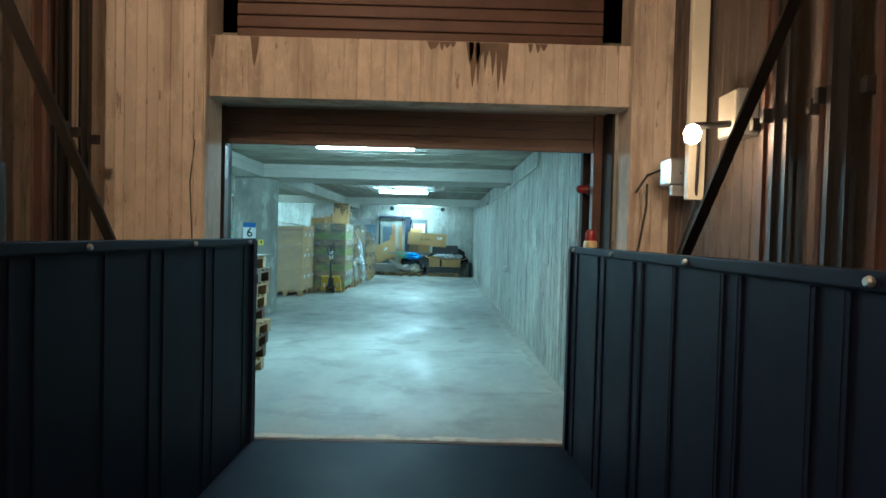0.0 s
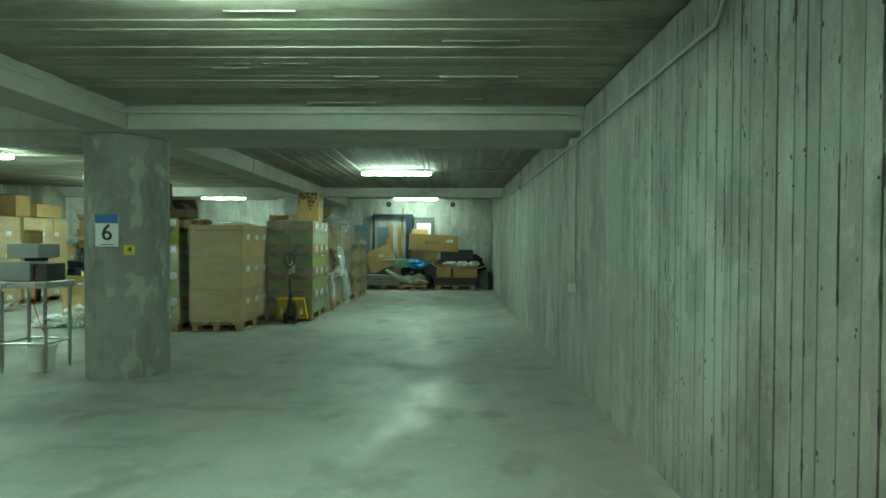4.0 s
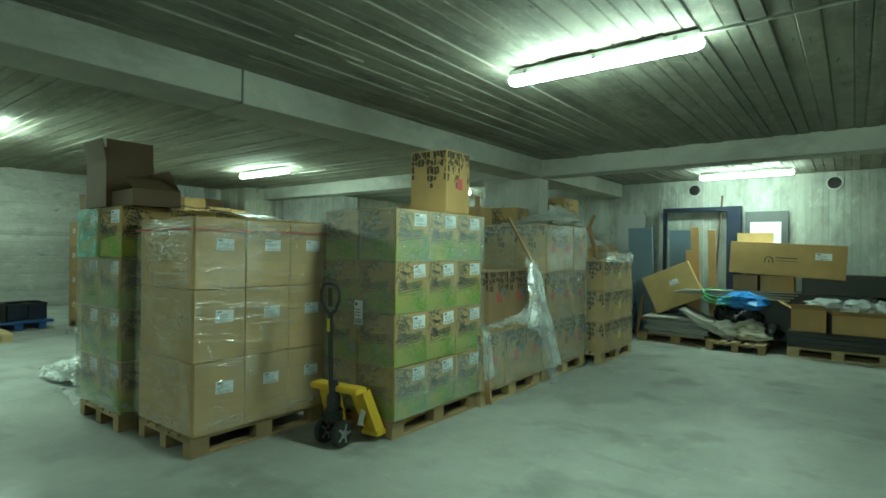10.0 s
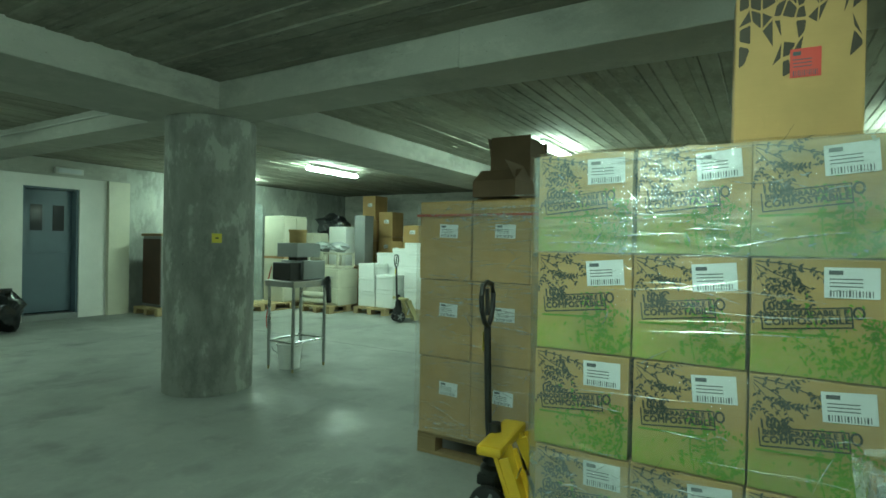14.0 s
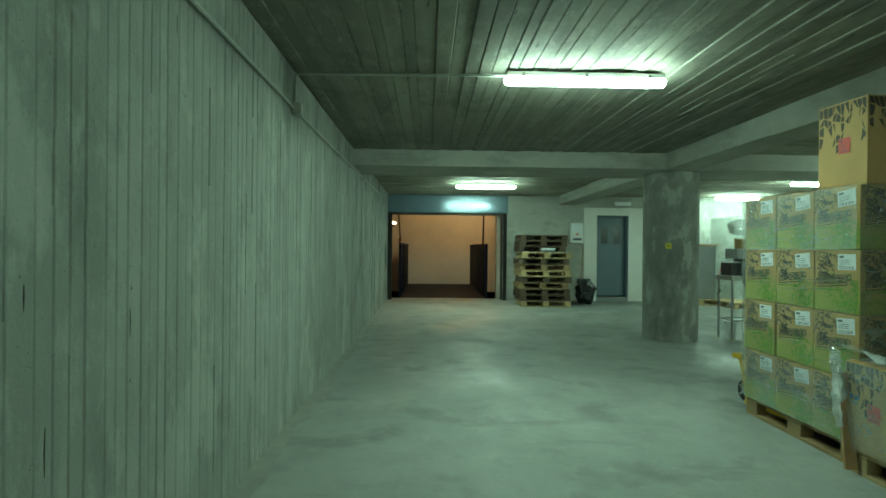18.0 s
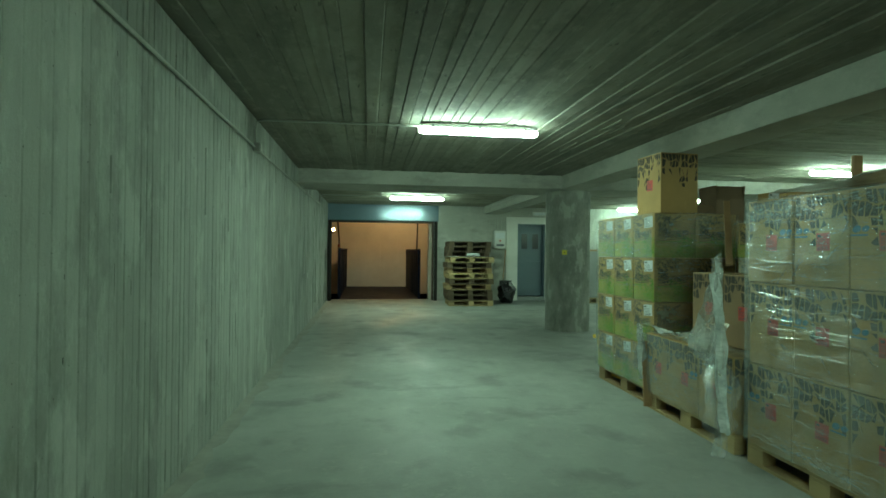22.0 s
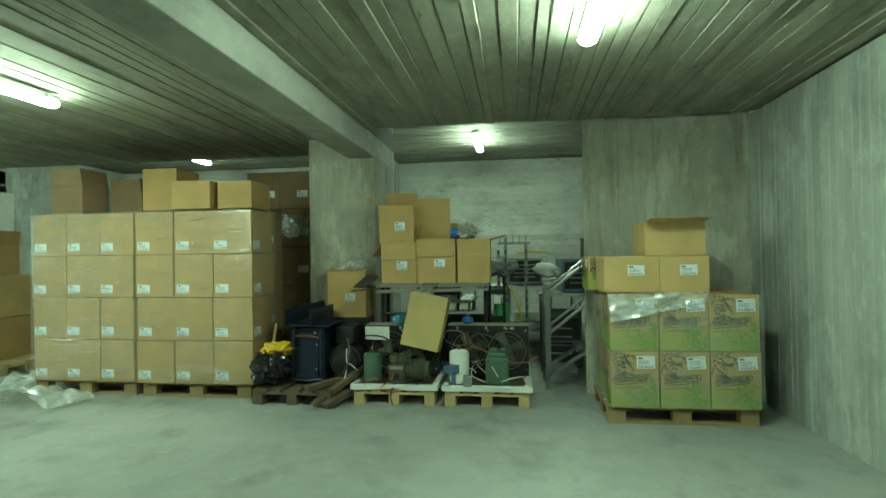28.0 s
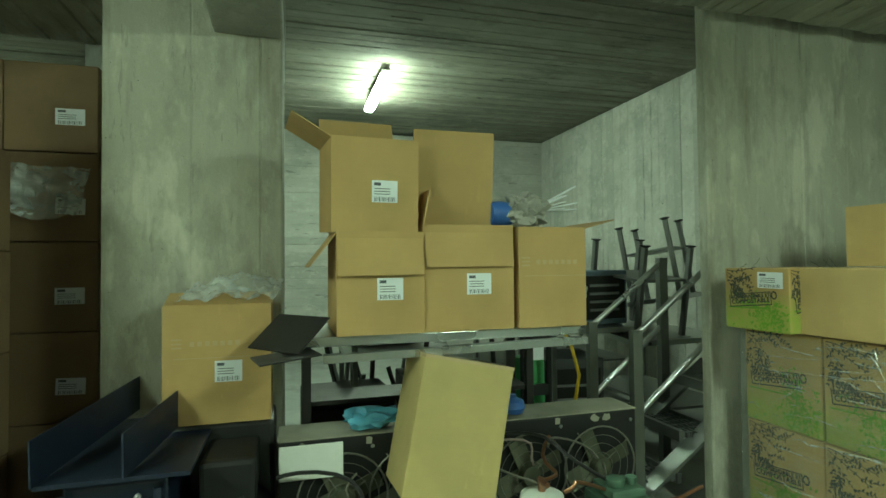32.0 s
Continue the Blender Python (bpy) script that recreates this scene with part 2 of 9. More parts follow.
M = {
    "pit": surface("dark_void_in_concrete", (0.05, 0.05, 0.045), 0.6, 0.9, 8.0, 70.0, 0.3),
    "dust": surface("pale_floor_dust", (0.40, 0.40, 0.36), 0.72, 0.9, 5.0, 60.0, 0.2, space="world"),
    "stain": surface("dark_damp_stain", (0.17, 0.12, 0.085), 0.6, 0.8, 9.0, 80.0, 0.1, space="world"),
    "wall_rough": concrete("rough_board_marked_wall", (0.43, 0.445, 0.41), (0.21, 0.225, 0.205), (1.0, 1.0, 0.05), 0.9, 0.25, 0.6, marks=0.8, pale=0.2),
    "wall": concrete("board_marked_wall", (0.43, 0.445, 0.41), (0.235, 0.25, 0.225), (1.0, 1.0, 0.05), 0.55, 0.08, 0.6, marks=0.12, pale=0.3),
    "wall_h": concrete("board_marked_back_wall", (0.62, 0.62, 0.57), (0.40, 0.40, 0.36), (1.0, 0.08, 1.0), 1.0),
    "shaft": concrete("stained_shaft_concrete", (0.62, 0.55, 0.46), (0.40, 0.34, 0.27), (1.0, 1.0, 0.05), 0.5, 0.4, marks=0.7),
    # shaft concrete with rust stains, its base darkened to stand for shade
    "shaft_shaded": concrete("shaded_shaft_concrete", (0.13, 0.105, 0.085), (0.06, 0.048, 0.038), (1.0, 1.0, 0.05), 0.8, 0.5),
    "ceil_y": concrete("ceiling_concrete_long", (0.35, 0.34, 0.28), (0.16, 0.155, 0.13), (1.0, 0.05, 1.0), 1.0, 0.15),
    "ceil_x": concrete("ceiling_concrete_cross", (0.41, 0.40, 0.32), (0.21, 0.205, 0.165), (0.05, 1.0, 1.0), 0.8, 0.12),
    "beam": concrete("beam_concrete", (0.50, 0.50, 0.45), (0.33, 0.33, 0.295), (0.35, 0.35, 0.7), 0.3, marks=0.1),
    "column": concrete("column_concrete", (0.50, 0.50, 0.46), (0.33, 0.335, 0.31), (0.8, 0.8, 0.3), 0.2, marks=0.2),
    "column_patched": concrete("patched_column_concrete", (0.33, 0.335, 0.305), (0.17, 0.175, 0.16), (0.8, 0.8, 0.4), 0.2, marks=0.25, pale=0.55, patch=6.0),
    "wall_stained": concrete("stained_alcove_concrete", (0.49, 0.48, 0.40), (0.28, 0.275, 0.22), (1.0, 1.0, 0.05), 0.5, 0.3, 0.6, marks=0.3, pale=0.35),
    "floor": floor_material(),
    "card": card_material("brown_cardboard", (0.50, 0.315, 0.125)),
    "card_light": card_material("pale_cardboard", (0.58, 0.40, 0.17)),
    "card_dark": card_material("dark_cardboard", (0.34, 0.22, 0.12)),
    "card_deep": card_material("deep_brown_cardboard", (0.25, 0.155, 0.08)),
    "card_brown": card_material("dark_brown_cardboard", (0.16, 0.10, 0.055)),
    "card_green": card_material("printed_cardboard", (0.49, 0.315, 0.12), True),
    "yellow_card": card_material("yellow_cardboard", (0.55, 0.42, 0.12)),
    "crinkle": surface("crinkled_clear_film", (0.42, 0.45, 0.46), 0.6, 0.15, 6.0, 24.0, 0.9),
    "blue_panel": surface("blue_grey_panel", (0.17, 0.24, 0.32), 0.8, 0.45, 2.0, 40.0, 0.06, 0.2),
    "wood_orange": surface("orange_board_wood", (0.52, 0.30, 0.12), 0.75, 0.6, 3.0, 50.0, 0.15),
    "cream_cloth": surface("beige_sacking", (0.45, 0.42, 0.33), 0.75, 0.85, 6.0, 90.0, 0.3),
    "blue_sheet": surface("blue_plastic_sheet", (0.03, 0.22, 0.62), 0.7, 0.3, 6.0, 30.0, 0.5),
    "sky_blue": surface("light_blue_rubber", (0.10, 0.38, 0.55), 0.8, 0.5),
    "blue_grey": surface("blue_valve_paint", (0.06, 0.12, 0.20), 0.8, 0.4),
    "pale_green": surface("pale_green_plastic", (0.42, 0.52, 0.46), 0.85, 0.45),
    "dusty": surface("dusty_sheet_metal", (0.34, 0.32, 0.26), 0.6, 0.75, 5.0, 40.0, 0.2),
    "grey_steel": surface("dull_grey_steel", (0.24, 0.25, 0.24), 0.75, 0.4, 4.0, 60.0, 0.1, 0.7),
    "card_yellowish": card_material("yellow_brown_cardboard", (0.54, 0.41, 0.17)),
    "ink": surface("dark_ink", (0.05, 0.052, 0.036), 0.8, 0.7),
    "ink_brown": surface("brown_ink", (0.06, 0.045, 0.03), 0.8, 0.7),
    "label": surface("white_label", (0.74, 0.77, 0.80), 0.95, 0.5),
    "label_red": surface("red_label", (0.62, 0.07, 0.055), 0.9, 0.5),
    "label_yellow": surface("yellow_label", (0.75, 0.62, 0.05), 0.9, 0.5),
    "label_bar": surface("label_print", (0.08, 0.09, 0.11), 0.9, 0.6),
    "blue_mark": surface("blue_print", (0.06, 0.20, 0.34), 0.9, 0.6),
    "tape": surface("clear_brown_tape", (0.52, 0.38, 0.22), 0.9, 0.2),
    "tape_red": surface("red_tape_line", (0.42, 0.09, 0.06), 0.9, 0.5),
    "pallet": surface("pallet_wood", (0.40, 0.275, 0.135), 0.65, 0.8, 3.0, 40.0, 0.3, vary=0.6),
    "pallet_dark": surface("dark_pallet_wood", (0.15, 0.105, 0.065), 0.6, 0.85, 3.0, 40.0, 0.3, vary=0.5),
    "pallet_new": surface("new_pallet_wood", (0.55, 0.41, 0.21), 0.75, 0.75, 3.0, 40.0, 0.25, vary=0.45),
    "wood": surface("batten_wood", (0.42, 0.25, 0.12), 0.7, 0.7, 4.0, 50.0, 0.2),
    "film": film_material("stretch_film", (0.80, 0.90, 0.88), 0.075),
    "film_west": film_material("clear_tight_film", (0.80, 0.88, 0.84), 0.06, 11.0, 0.8),
    "film_cover": film_material("milky_stretch_film", (0.58, 0.68, 0.66), 0.22),
    "film_thin": film_material("thin_clear_film", (0.88, 0.93, 0.93), 0.13, 8.0, 1.6),
    "pleat": pleat_material(),
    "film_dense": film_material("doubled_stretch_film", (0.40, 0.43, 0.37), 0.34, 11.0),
    "film_teal": film_material("teal_tinted_film", (0.50, 0.78, 0.76), 0.42),
    "film_faint": film_material("tight_clear_film", (0.8, 0.9, 0.88), 0.05, 12.0, 0.6),
    "film_white": film_material("white_plastic_sheet", (0.78, 0.82, 0.82), 0.75, 5.0),
    "film_thick": film_material("crumpled_film", (0.85, 0.91, 0.90), 0.34, 11.0, 1.8),
    "film_heap": film_material("bundled_white_film", (0.82, 0.88, 0.88), 0.6, 9.0, 1.6),
    "film_green": film_material("green_tinted_film", (0.22, 0.66, 0.56), 0.45),
    "panel": surface("dark_painted_steel_panel", (0.008, 0.011, 0.028), 0.6, 0.55, 2.0, 30.0, 0.1, 0.0, "world"),
    "matt_black": surface("matt_black_steel", (0.022, 0.018, 0.016), 0.7, 0.9, 6.0, 50.0, 0.2),
    "steel_dark": surface("blackened_steel", (0.035, 0.032, 0.03), 0.7, 0.5, 5.0, 40.0, 0.2, 0.4),
    "rust": surface("rusty_brown_steel", (0.12, 0.065, 0.045), 0.55, 0.6, 4.0, 30.0, 0.3, 0.2),
    "shutter_in": surface("blue_grey_shutter", (0.22, 0.30, 0.37), 0.85, 0.2, 2.0, 40.0, 0.02, 0.3),
    "shutter_out": surface("brown_stained_shutter", (0.12, 0.085, 0.07), 0.7, 0.45, 3.0, 40.0, 0.1, 0.3),
    "galv": surface("galvanised_steel", (0.42, 0.43, 0.43), 0.7, 0.4, 9.0, 60.0, 0.1, 0.75),
    "stainless": surface("stainless_steel", (0.50, 0.51, 0.50), 0.8, 0.3, 3.0, 80.0, 0.06, 0.9),
    "white_paint": surface("white_wall_paint", (0.78, 0.77, 0.73), 0.86, 0.7, 2.0, 40.0, 0.1, 0.0, "world"),
    "door_blue": surface("blue_grey_door_paint", (0.10, 0.145, 0.18), 0.85, 0.4, 2.0, 40.0, 0.06),
    "white_plastic": surface("white_plastic", (0.74, 0.75, 0.72), 0.9, 0.4, 4.0, 60.0, 0.05),
    "cream": surface("cream_enamel", (0.62, 0.60, 0.48), 0.85, 0.4, 2.0, 40.0, 0.05),
    "foam": surface("white_polystyrene", (0.80, 0.81, 0.79), 0.92, 0.8, 6.0, 90.0, 0.25),
    "yellow": surface("yellow_machine_paint", (0.72, 0.46, 0.03), 0.8, 0.35, 3.0, 50.0, 0.06),
    "yellow_old": surface("worn_yellow_paint", (0.45, 0.38, 0.18), 0.7, 0.5, 3.0, 50.0, 0.06),
    "black": surface("black_plastic", (0.02, 0.02, 0.02), 0.8, 0.4, 5.0, 60.0, 0.05),
    "rubber": surface("black_rubber", (0.025, 0.025, 0.025), 0.8, 0.75, 5.0, 60.0, 0.1),
    "bag": surface("black_bin_bag", (0.015, 0.016, 0.018), 0.8, 0.22, 5.0, 30.0, 0.5),
    "red_lens": surface("dark_red_lens", (0.20, 0.014, 0.014), 0.85, 0.25),
    "red": surface("red_plastic", (0.55, 0.04, 0.03), 0.85, 0.35),
    "blue": surface("blue_plastic", (0.04, 0.14, 0.45), 0.85, 0.35),
    "oily_black": surface("oily_black_paint", (0.008, 0.008, 0.009), 0.6, 0.6, 5.0, 60.0, 0.1),
    "pink_lead": surface("pink_grey_lead", (0.36, 0.26, 0.24), 0.75, 0.5),
    "orange_lead": surface("orange_lead", (0.50, 0.13, 0.05), 0.75, 0.5),
    "wire": surface("dusty_guard_wire", (0.22, 0.21, 0.18), 0.7, 0.5, 9.0, 60.0, 0.1, 0.4),
    "navy": surface("dark_blue_painted_steel", (0.016, 0.026, 0.055), 0.75, 0.4, 3.0, 50.0, 0.1, 0.2),
    "green_machine": surface("green_machine_paint", (0.085, 0.165, 0.115), 0.55, 0.5, 5.0, 50.0, 0.15),
    "motor": surface("grimy_motor_casting", (0.15, 0.155, 0.105), 0.4, 0.6, 4.0, 50.0, 0.2, 0.3),
    "copper": surface("copper_pipe", (0.42, 0.20, 0.12), 0.7, 0.35, 6.0, 60.0, 0.1, 0.9),
    "black_paint": surface("blue_black_paint", (0.018, 0.02, 0.032), 0.7, 0.7, 8.0, 50.0, 0.2),
    "grey_dark": surface("dark_grey_paint", (0.10, 0.11, 0.115), 0.8, 0.7, 3.0, 60.0, 0.2),
    "grey_panel": surface("grey_metal_panel", (0.30, 0.31, 0.31), 0.8, 0.45, 2.0, 40.0, 0.06, 0.4),
    "board": surface("grey_board_offcut", (0.40, 0.39, 0.35), 0.75, 0.8, 3.0, 50.0, 0.15, vary=0.4),
    "green_hose": surface("green_hose", (0.06, 0.35, 0.12), 0.85, 0.35),
    "glass": surface("dark_wired_glass", (0.03, 0.035, 0.04), 0.9, 0.12),
    "tube": glow("lit_tube_diffuser", TUBE_COLOUR, TUBE_POWER),
    "tube_old": glow("lit_old_tube_diffuser", TUBE_COLOUR, TUBE_POWER * 0.85),
    "bulb": glow("lit_bulb", BULB_COLOUR, 150.0),
    "globe": glow("lit_globe", BULB_COLOUR, 175.0),
    "exit_face": glow("lit_display", (0.9, 0.1, 0.12), 3.0),
}

M["panel"].node_tree.nodes["Principled BSDF"].inputs["Specular IOR Level"].default_value = 0.08


# ---- building helpers ----
def box(bm, x0, y0, z0, x1, y1, z1, bevel=0.0, m=None):
    """Adds a box to bm; m turns or moves it."""
    made = bmesh.ops.create_cube(bm, size=1.0)["verts"]
    for v in made:
        v.co = Vector((x0 + (v.co.x + 0.5) * (x1 - x0), y0 + (v.co.y + 0.5) * (y1 - y0), z0 + (v.co.z + 0.5) * (z1 - z0)))
    if bevel:
        edges = {e for v in made for e in v.link_edges}
        made = bmesh.ops.bevel(bm, geom=list(edges), offset=bevel, segments=2, profile=0.6, affect="EDGES")["verts"]
    if m is not None:
        bmesh.ops.transform(bm, matrix=m, verts=list(made))
    return made


def rod(bm, a, b, r, sides=12, r2=None, caps=True):
    """Adds a round bar from a to b."""
    a, b = Vector(a), Vector(b)
    turn = (b - a).to_track_quat("Z", "Y").to_matrix().to_4x4()
    m = Matrix.Translation((a + b) / 2) @ turn
    return bmesh.ops.create_cone(bm, cap_ends=caps, segments=sides, radius1=r, radius2=r if r2 is None else r2, depth=(b - a).length, matrix=m)["verts"]


def tube(bm, points, r, sides=8):
    """Adds a bent pipe through points."""
    pts = [Vector(p) for p in points]
    rings = []
    up = Vector((0.31, 0.17, 0.93)).normalized()
    for i, p in enumerate(pts):
        d = (pts[min(i + 1, len(pts) - 1)] - pts[max(i - 1, 0)]).normalized()
        u = d.cross(up).normalized()
        w = d.cross(u)
        rings.append([bm.verts.new(p + r * (math.cos(k * math.tau / sides) * u + math.sin(k * math.tau / sides) * w)) for k in range(sides)])
    for a, b in zip(rings, rings[1:]):
        for k in range(sides):
            bm.faces.new((a[k], a[(k + 1) % sides], b[(k + 1) % sides], b[k]))
    bm.faces.new(rings[0][::-1]), bm.faces.new(rings[-1])


def bar(bm, a, b, w, h):
    """Adds a square bar from a to b."""
    a, b = Vector(a), Vector(b)
    turn = (b - a).to_track_quat("Z", "Y").to_matrix().to_4x4()
    L = (b - a).length
    box(bm, -w / 2, -h / 2, -L / 2, w / 2, h / 2, L / 2, 0, Matrix.Translation((a + b) / 2) @ turn)


def lathe(bm, profile, sides=20, m=None):
    """Adds a turned shape from (radius, height) pairs."""
    rings = []
    for r, z in profile:
        rings.append([bm.verts.new((r * math.cos(k * math.tau / sides), r * math.sin(k * math.tau / sides), z)) for k in range(sides)])
    for a, b in zip(rings, rings[1:]):
        for k in range(sides):
            bm.faces.new((a[k], a[(k + 1) % sides], b[(k + 1) % sides], b[k]))
    bm.faces.new(rings[0][::-1]), bm.faces.new(rings[-1])
    if m is not None:
        bmesh.ops.transform(bm, matrix=m, verts=[v for ring in rings for v in ring])


def finish(bm, name, material, smooth=False):
    bmesh.ops.recalc_face_normals(bm, faces=bm.faces)
    me = bpy.data.meshes.new(name)
    bm.to_mesh(me)
    bm.free()
    me.materials.append(material)
    if smooth:
        me.shade_smooth()
        me.set_sharp_from_angle(angle=radians(35))
    return me


def part(name, bm, material, parent=None, label="", smooth=False):
    """Links bm as one mesh, under a thing or a part."""
    ob = new(name, finish(bm, name, material, smooth) if isinstance(bm, bmesh.types.BMesh) else bm)
    ob.parent = parent
    return tagged(ob, label)


def thing(name, label, category, group="", m=None):
    ob = new(name)
    ob.empty_display_size = 0.1
    if m is not None:
        ob.matrix_basis = m
    return tagged(ob, label, category, group)


def solid(name, dims, material, bevel=0.0, label="", category="", kind="", smooth=False):
    bm = bmesh.new()
    box(bm, *dims, bevel)
    ob = new(name, finish(bm, name, material, smooth))
    return tagged(ob, label, category, "", kind)


def crumpled(bm, size, seed, rough=0.25, level=3, flat=True):
    """Adds a lumpy, creased heap: a bag or a bundle of film, resting on z = 0."""
    made = bmesh.ops.create_icosphere(bm, subdivisions=level, radius=1.0)["verts"]
    for v in made:
        d = v.co.normalized()
        k = 1 + rough * (noise.noise(d * 2.1 + Vector((seed, 0, 0))) + 0.6 * noise.noise(d * 5.3 + Vector((0, seed, 0))) + 0.3 * noise.noise(d * 11.0 + Vector((0, 0, seed))))
        v.co = Vector((d.x * k * size[0] / 2, d.y * k * size[1] / 2, d.z * k * size[2] / 2 + size[2] / 2))
        if flat:
            v.co.z = max(0.0, v.co.z)
    return made


# ---- the hall: plan in metres ----
XR, XL, YS, CEIL, BEAM = 1.21, -12.4, 4.6, 2.80, 2.575
Y_END, Y_END2, X_STEP = 21.65, 22.5, -5.6
XA, CEIL_A, X_EDGE, X_EDGE2 = -15.66, 3.46, -9.8, -11.13
X_BEAM = (-3.86, -3.38)
CROSS = ((10.02, 11.1), (18.27, 18.6))


def boards(bm, origin, across, along, out, length, height, width=0.1, depth=0.007, rng=None, fins=0.0):
    """Adds the imprint of shuttering boards: strips of uneven depth, each its own piece, with broken fins at the joints."""
    o, a, l, n = (Vector(v) for v in (origin, across, along, out))

    def strip(s0, s1, q0, q1, top, slope):
        c = [o + a * s0, o + a * s1]
        lo = [bm.verts.new(p + l * q) for p in c for q in (q0, q1)]
        hi = [bm.verts.new(p + l * q + n * top) for p, q in ((c[0] + a * slope, q0), (c[0] + a * slope, q1), (c[1] - a * slope, q0), (c[1] - a * slope, q1))]
        bm.faces.new((hi[0], hi[2], hi[3], hi[1]))
        bm.faces.new((lo[0], lo[1], hi[1], hi[0]))
        bm.faces.new((lo[2], hi[2], hi[3], lo[3]))
        bm.faces.new((lo[0], hi[0], hi[2], lo[2]))
        bm.faces.new((lo[1], lo[3], hi[3], hi[1]))

    s = 0.0
    while s < length - 0.005:
        w = min(width * rng.uniform(0.7, 1.3), length - s)
        d = depth * rng.random()
        gap = rng.choice((0.0004, 0.0012, 0.0026, 0.004) if fins >= 0.4 else (0.0003, 0.0003, 0.0003, 0.0012))
        strip(s + gap, s + w - 0.0002, 0, height, 0.0022 + d, 0.003 if fins >= 0.4 else 0.007)
        if fins and w > 0.03:
            q = rng.uniform(0, 0.4)
            while q < height - 0.1:
                L = min(rng.uniform(0.1, 0.7), height - q)
                if rng.random() < fins:
                    strip(s - 0.0035, s + 0.0035, q, q + L, 0.003 + depth + rng.uniform(0, 0.003), 0.0025)
                q += L + rng.uniform(0.02, 0.3)
        s += w


def board_wall(name, dims, face, material, label, width=0.1, depth=0.007, level=False, seed=1, fins=0.0):
    """A concrete wall block whose one face carries board marks, upright or level."""
    rng = random.Random(seed)
    x0, y0, z0, x1, y1, z1 = dims
    bm = bmesh.new()
    box(bm, *dims)
    if face in ("-x", "+x"):
        X = x0 if face == "-x" else x1
        n = (-1, 0, 0) if face == "-x" else (1, 0, 0)
        if level:
            boards(bm, (X, y0, z0), (0, 0, 1), (0, 1, 0), n, z1 - z0, y1 - y0, width, depth, rng, fins)
        else:
            boards(bm, (X, y0, z0), (0, 1, 0), (0, 0, 1), n, y1 - y0, z1 - z0, width, depth, rng, fins)
    else:
        Y = y0 if face == "-y" else y1
        n = (0, -1, 0) if face == "-y" else (0, 1, 0)
        if level:
            boards(bm, (x0, Y, z0), (0, 0, 1), (1, 0, 0), n, z1 - z0, x1 - x0, width, depth, rng, fins)
        else:
            boards(bm, (x0, Y, z0), (1, 0, 0), (0, 0, 1), n, x1 - x0, z1 - z0, width, depth, rng, fins)
    ob = new(name, finish(bm, name, material))
    return tagged(ob, label, "wall", "", "structure")


# floor with its joints
bm = bmesh.new()
box(bm, XA - 0.3, 4.17, -0.2, XR + 0.3, Y_END2 + 0.6, 0.0)
tagged(new("floor", finish(bm, "floor", M["floor"])), "polished grey concrete floor with stains and worn patches", "floor", "", "structure")
bm = bmesh.new()
for y in (7.35,):
    box(bm, XL, y - 0.002, 0.0005, XR, y + 0.002, 0.0015)
for x in (-6.2,):
    box(bm, x - 0.002, 4.6, 0.0005, x + 0.002, 22.0, 0.0015)
tagged(new("floor_joint", finish(bm, "floor_joint", M["grey_dark"])), "thin dark saw-cut joints in the floor", "joint", "", "structure")

board_wall("wall_east", (XR, 4.17, 0, XR + 0.3, 8.6, CEIL), "-x", M["wall_rough"], "grey concrete wall with rough upright board marks and dark voids", 0.085, 0.006, seed=2, fins=0.45)
board_wall("wall_east_inner", (XR, 8.6, 0, XR + 0.3, Y_END + 0.3, CEIL), "-x", M["wall"], "grey concrete wall with faint upright board marks and pale patches", 0.085, 0.0035, seed=32, fins=0.12)
board_wall("wall_north", (X_STEP, Y_END, 0, XR, Y_END + 0.3, CEIL), "-y", M["wall"], "grey concrete end wall with two round vents", 0.11, 0.004, seed=3, fins=0.15)
board_wall("wall_north_inner", (-10.0, Y_END2, 0, X_STEP, Y_END2 + 0.3, CEIL), "-y", M["wall"], "grey board-marked concrete wall", 0.11, 0.006, seed=4)
solid("wall_step", (X_STEP, Y_END + 0.3, 0, X_STEP + 0.1, Y_END2 + 0.3, CEIL), M["wall"], 0, "short concrete return wall", "wall", "structure")
board_wall("wall_west", (XL - 0.3, 4.6, 0, XL, 11.1, CEIL), "+x", M["wall_h"], "pale concrete wall with level board marks", 0.12, 0.006, True, seed=5)
# voids along the board joints of the east wall, thick near the lift
def ragged(bm, centre, u, v, w, h, rng, n=8):
    """Adds one irregular flat patch, w by h, round a centre."""
    c, u, v = Vector(centre), Vector(u), Vector(v)
    bm.faces.new([bm.verts.new(c + u * (w / 2 * math.cos(k * math.tau / n) * rng.uniform(0.5, 1.1)) + v * (h / 2 * math.sin(k * math.tau / n) * rng.uniform(0.6, 1.1))) for k in range(n)])


rng = random.Random(71)
pits = bmesh.new()
for k in range(420):
    y = 4.7 + 3.9 * rng.random() ** 1.5 if k < 330 else rng.uniform(8.5, 21.5)
    y = 4.6 + 0.0855 * round((y - 4.6) / 0.0855) + rng.uniform(-0.012, 0.012)
    tall = rng.random() < 0.16
    ragged(pits, (XR - 0.0135 - 0.0001 * k / 64, y, rng.uniform(0.15, 2.6)), (0, 1, 0), (0, 0, 1), rng.uniform(0.007, 0.017) * (1.0 if k < 330 else 0.6), rng.uniform(0.06, 0.18) if tall else rng.uniform(0.010, 0.04), rng)
tagged(new("wall_pits", finish(pits, "wall_pits", M["pit"])), "dark voids along the board joints of the wall", "pits", "", "structure")
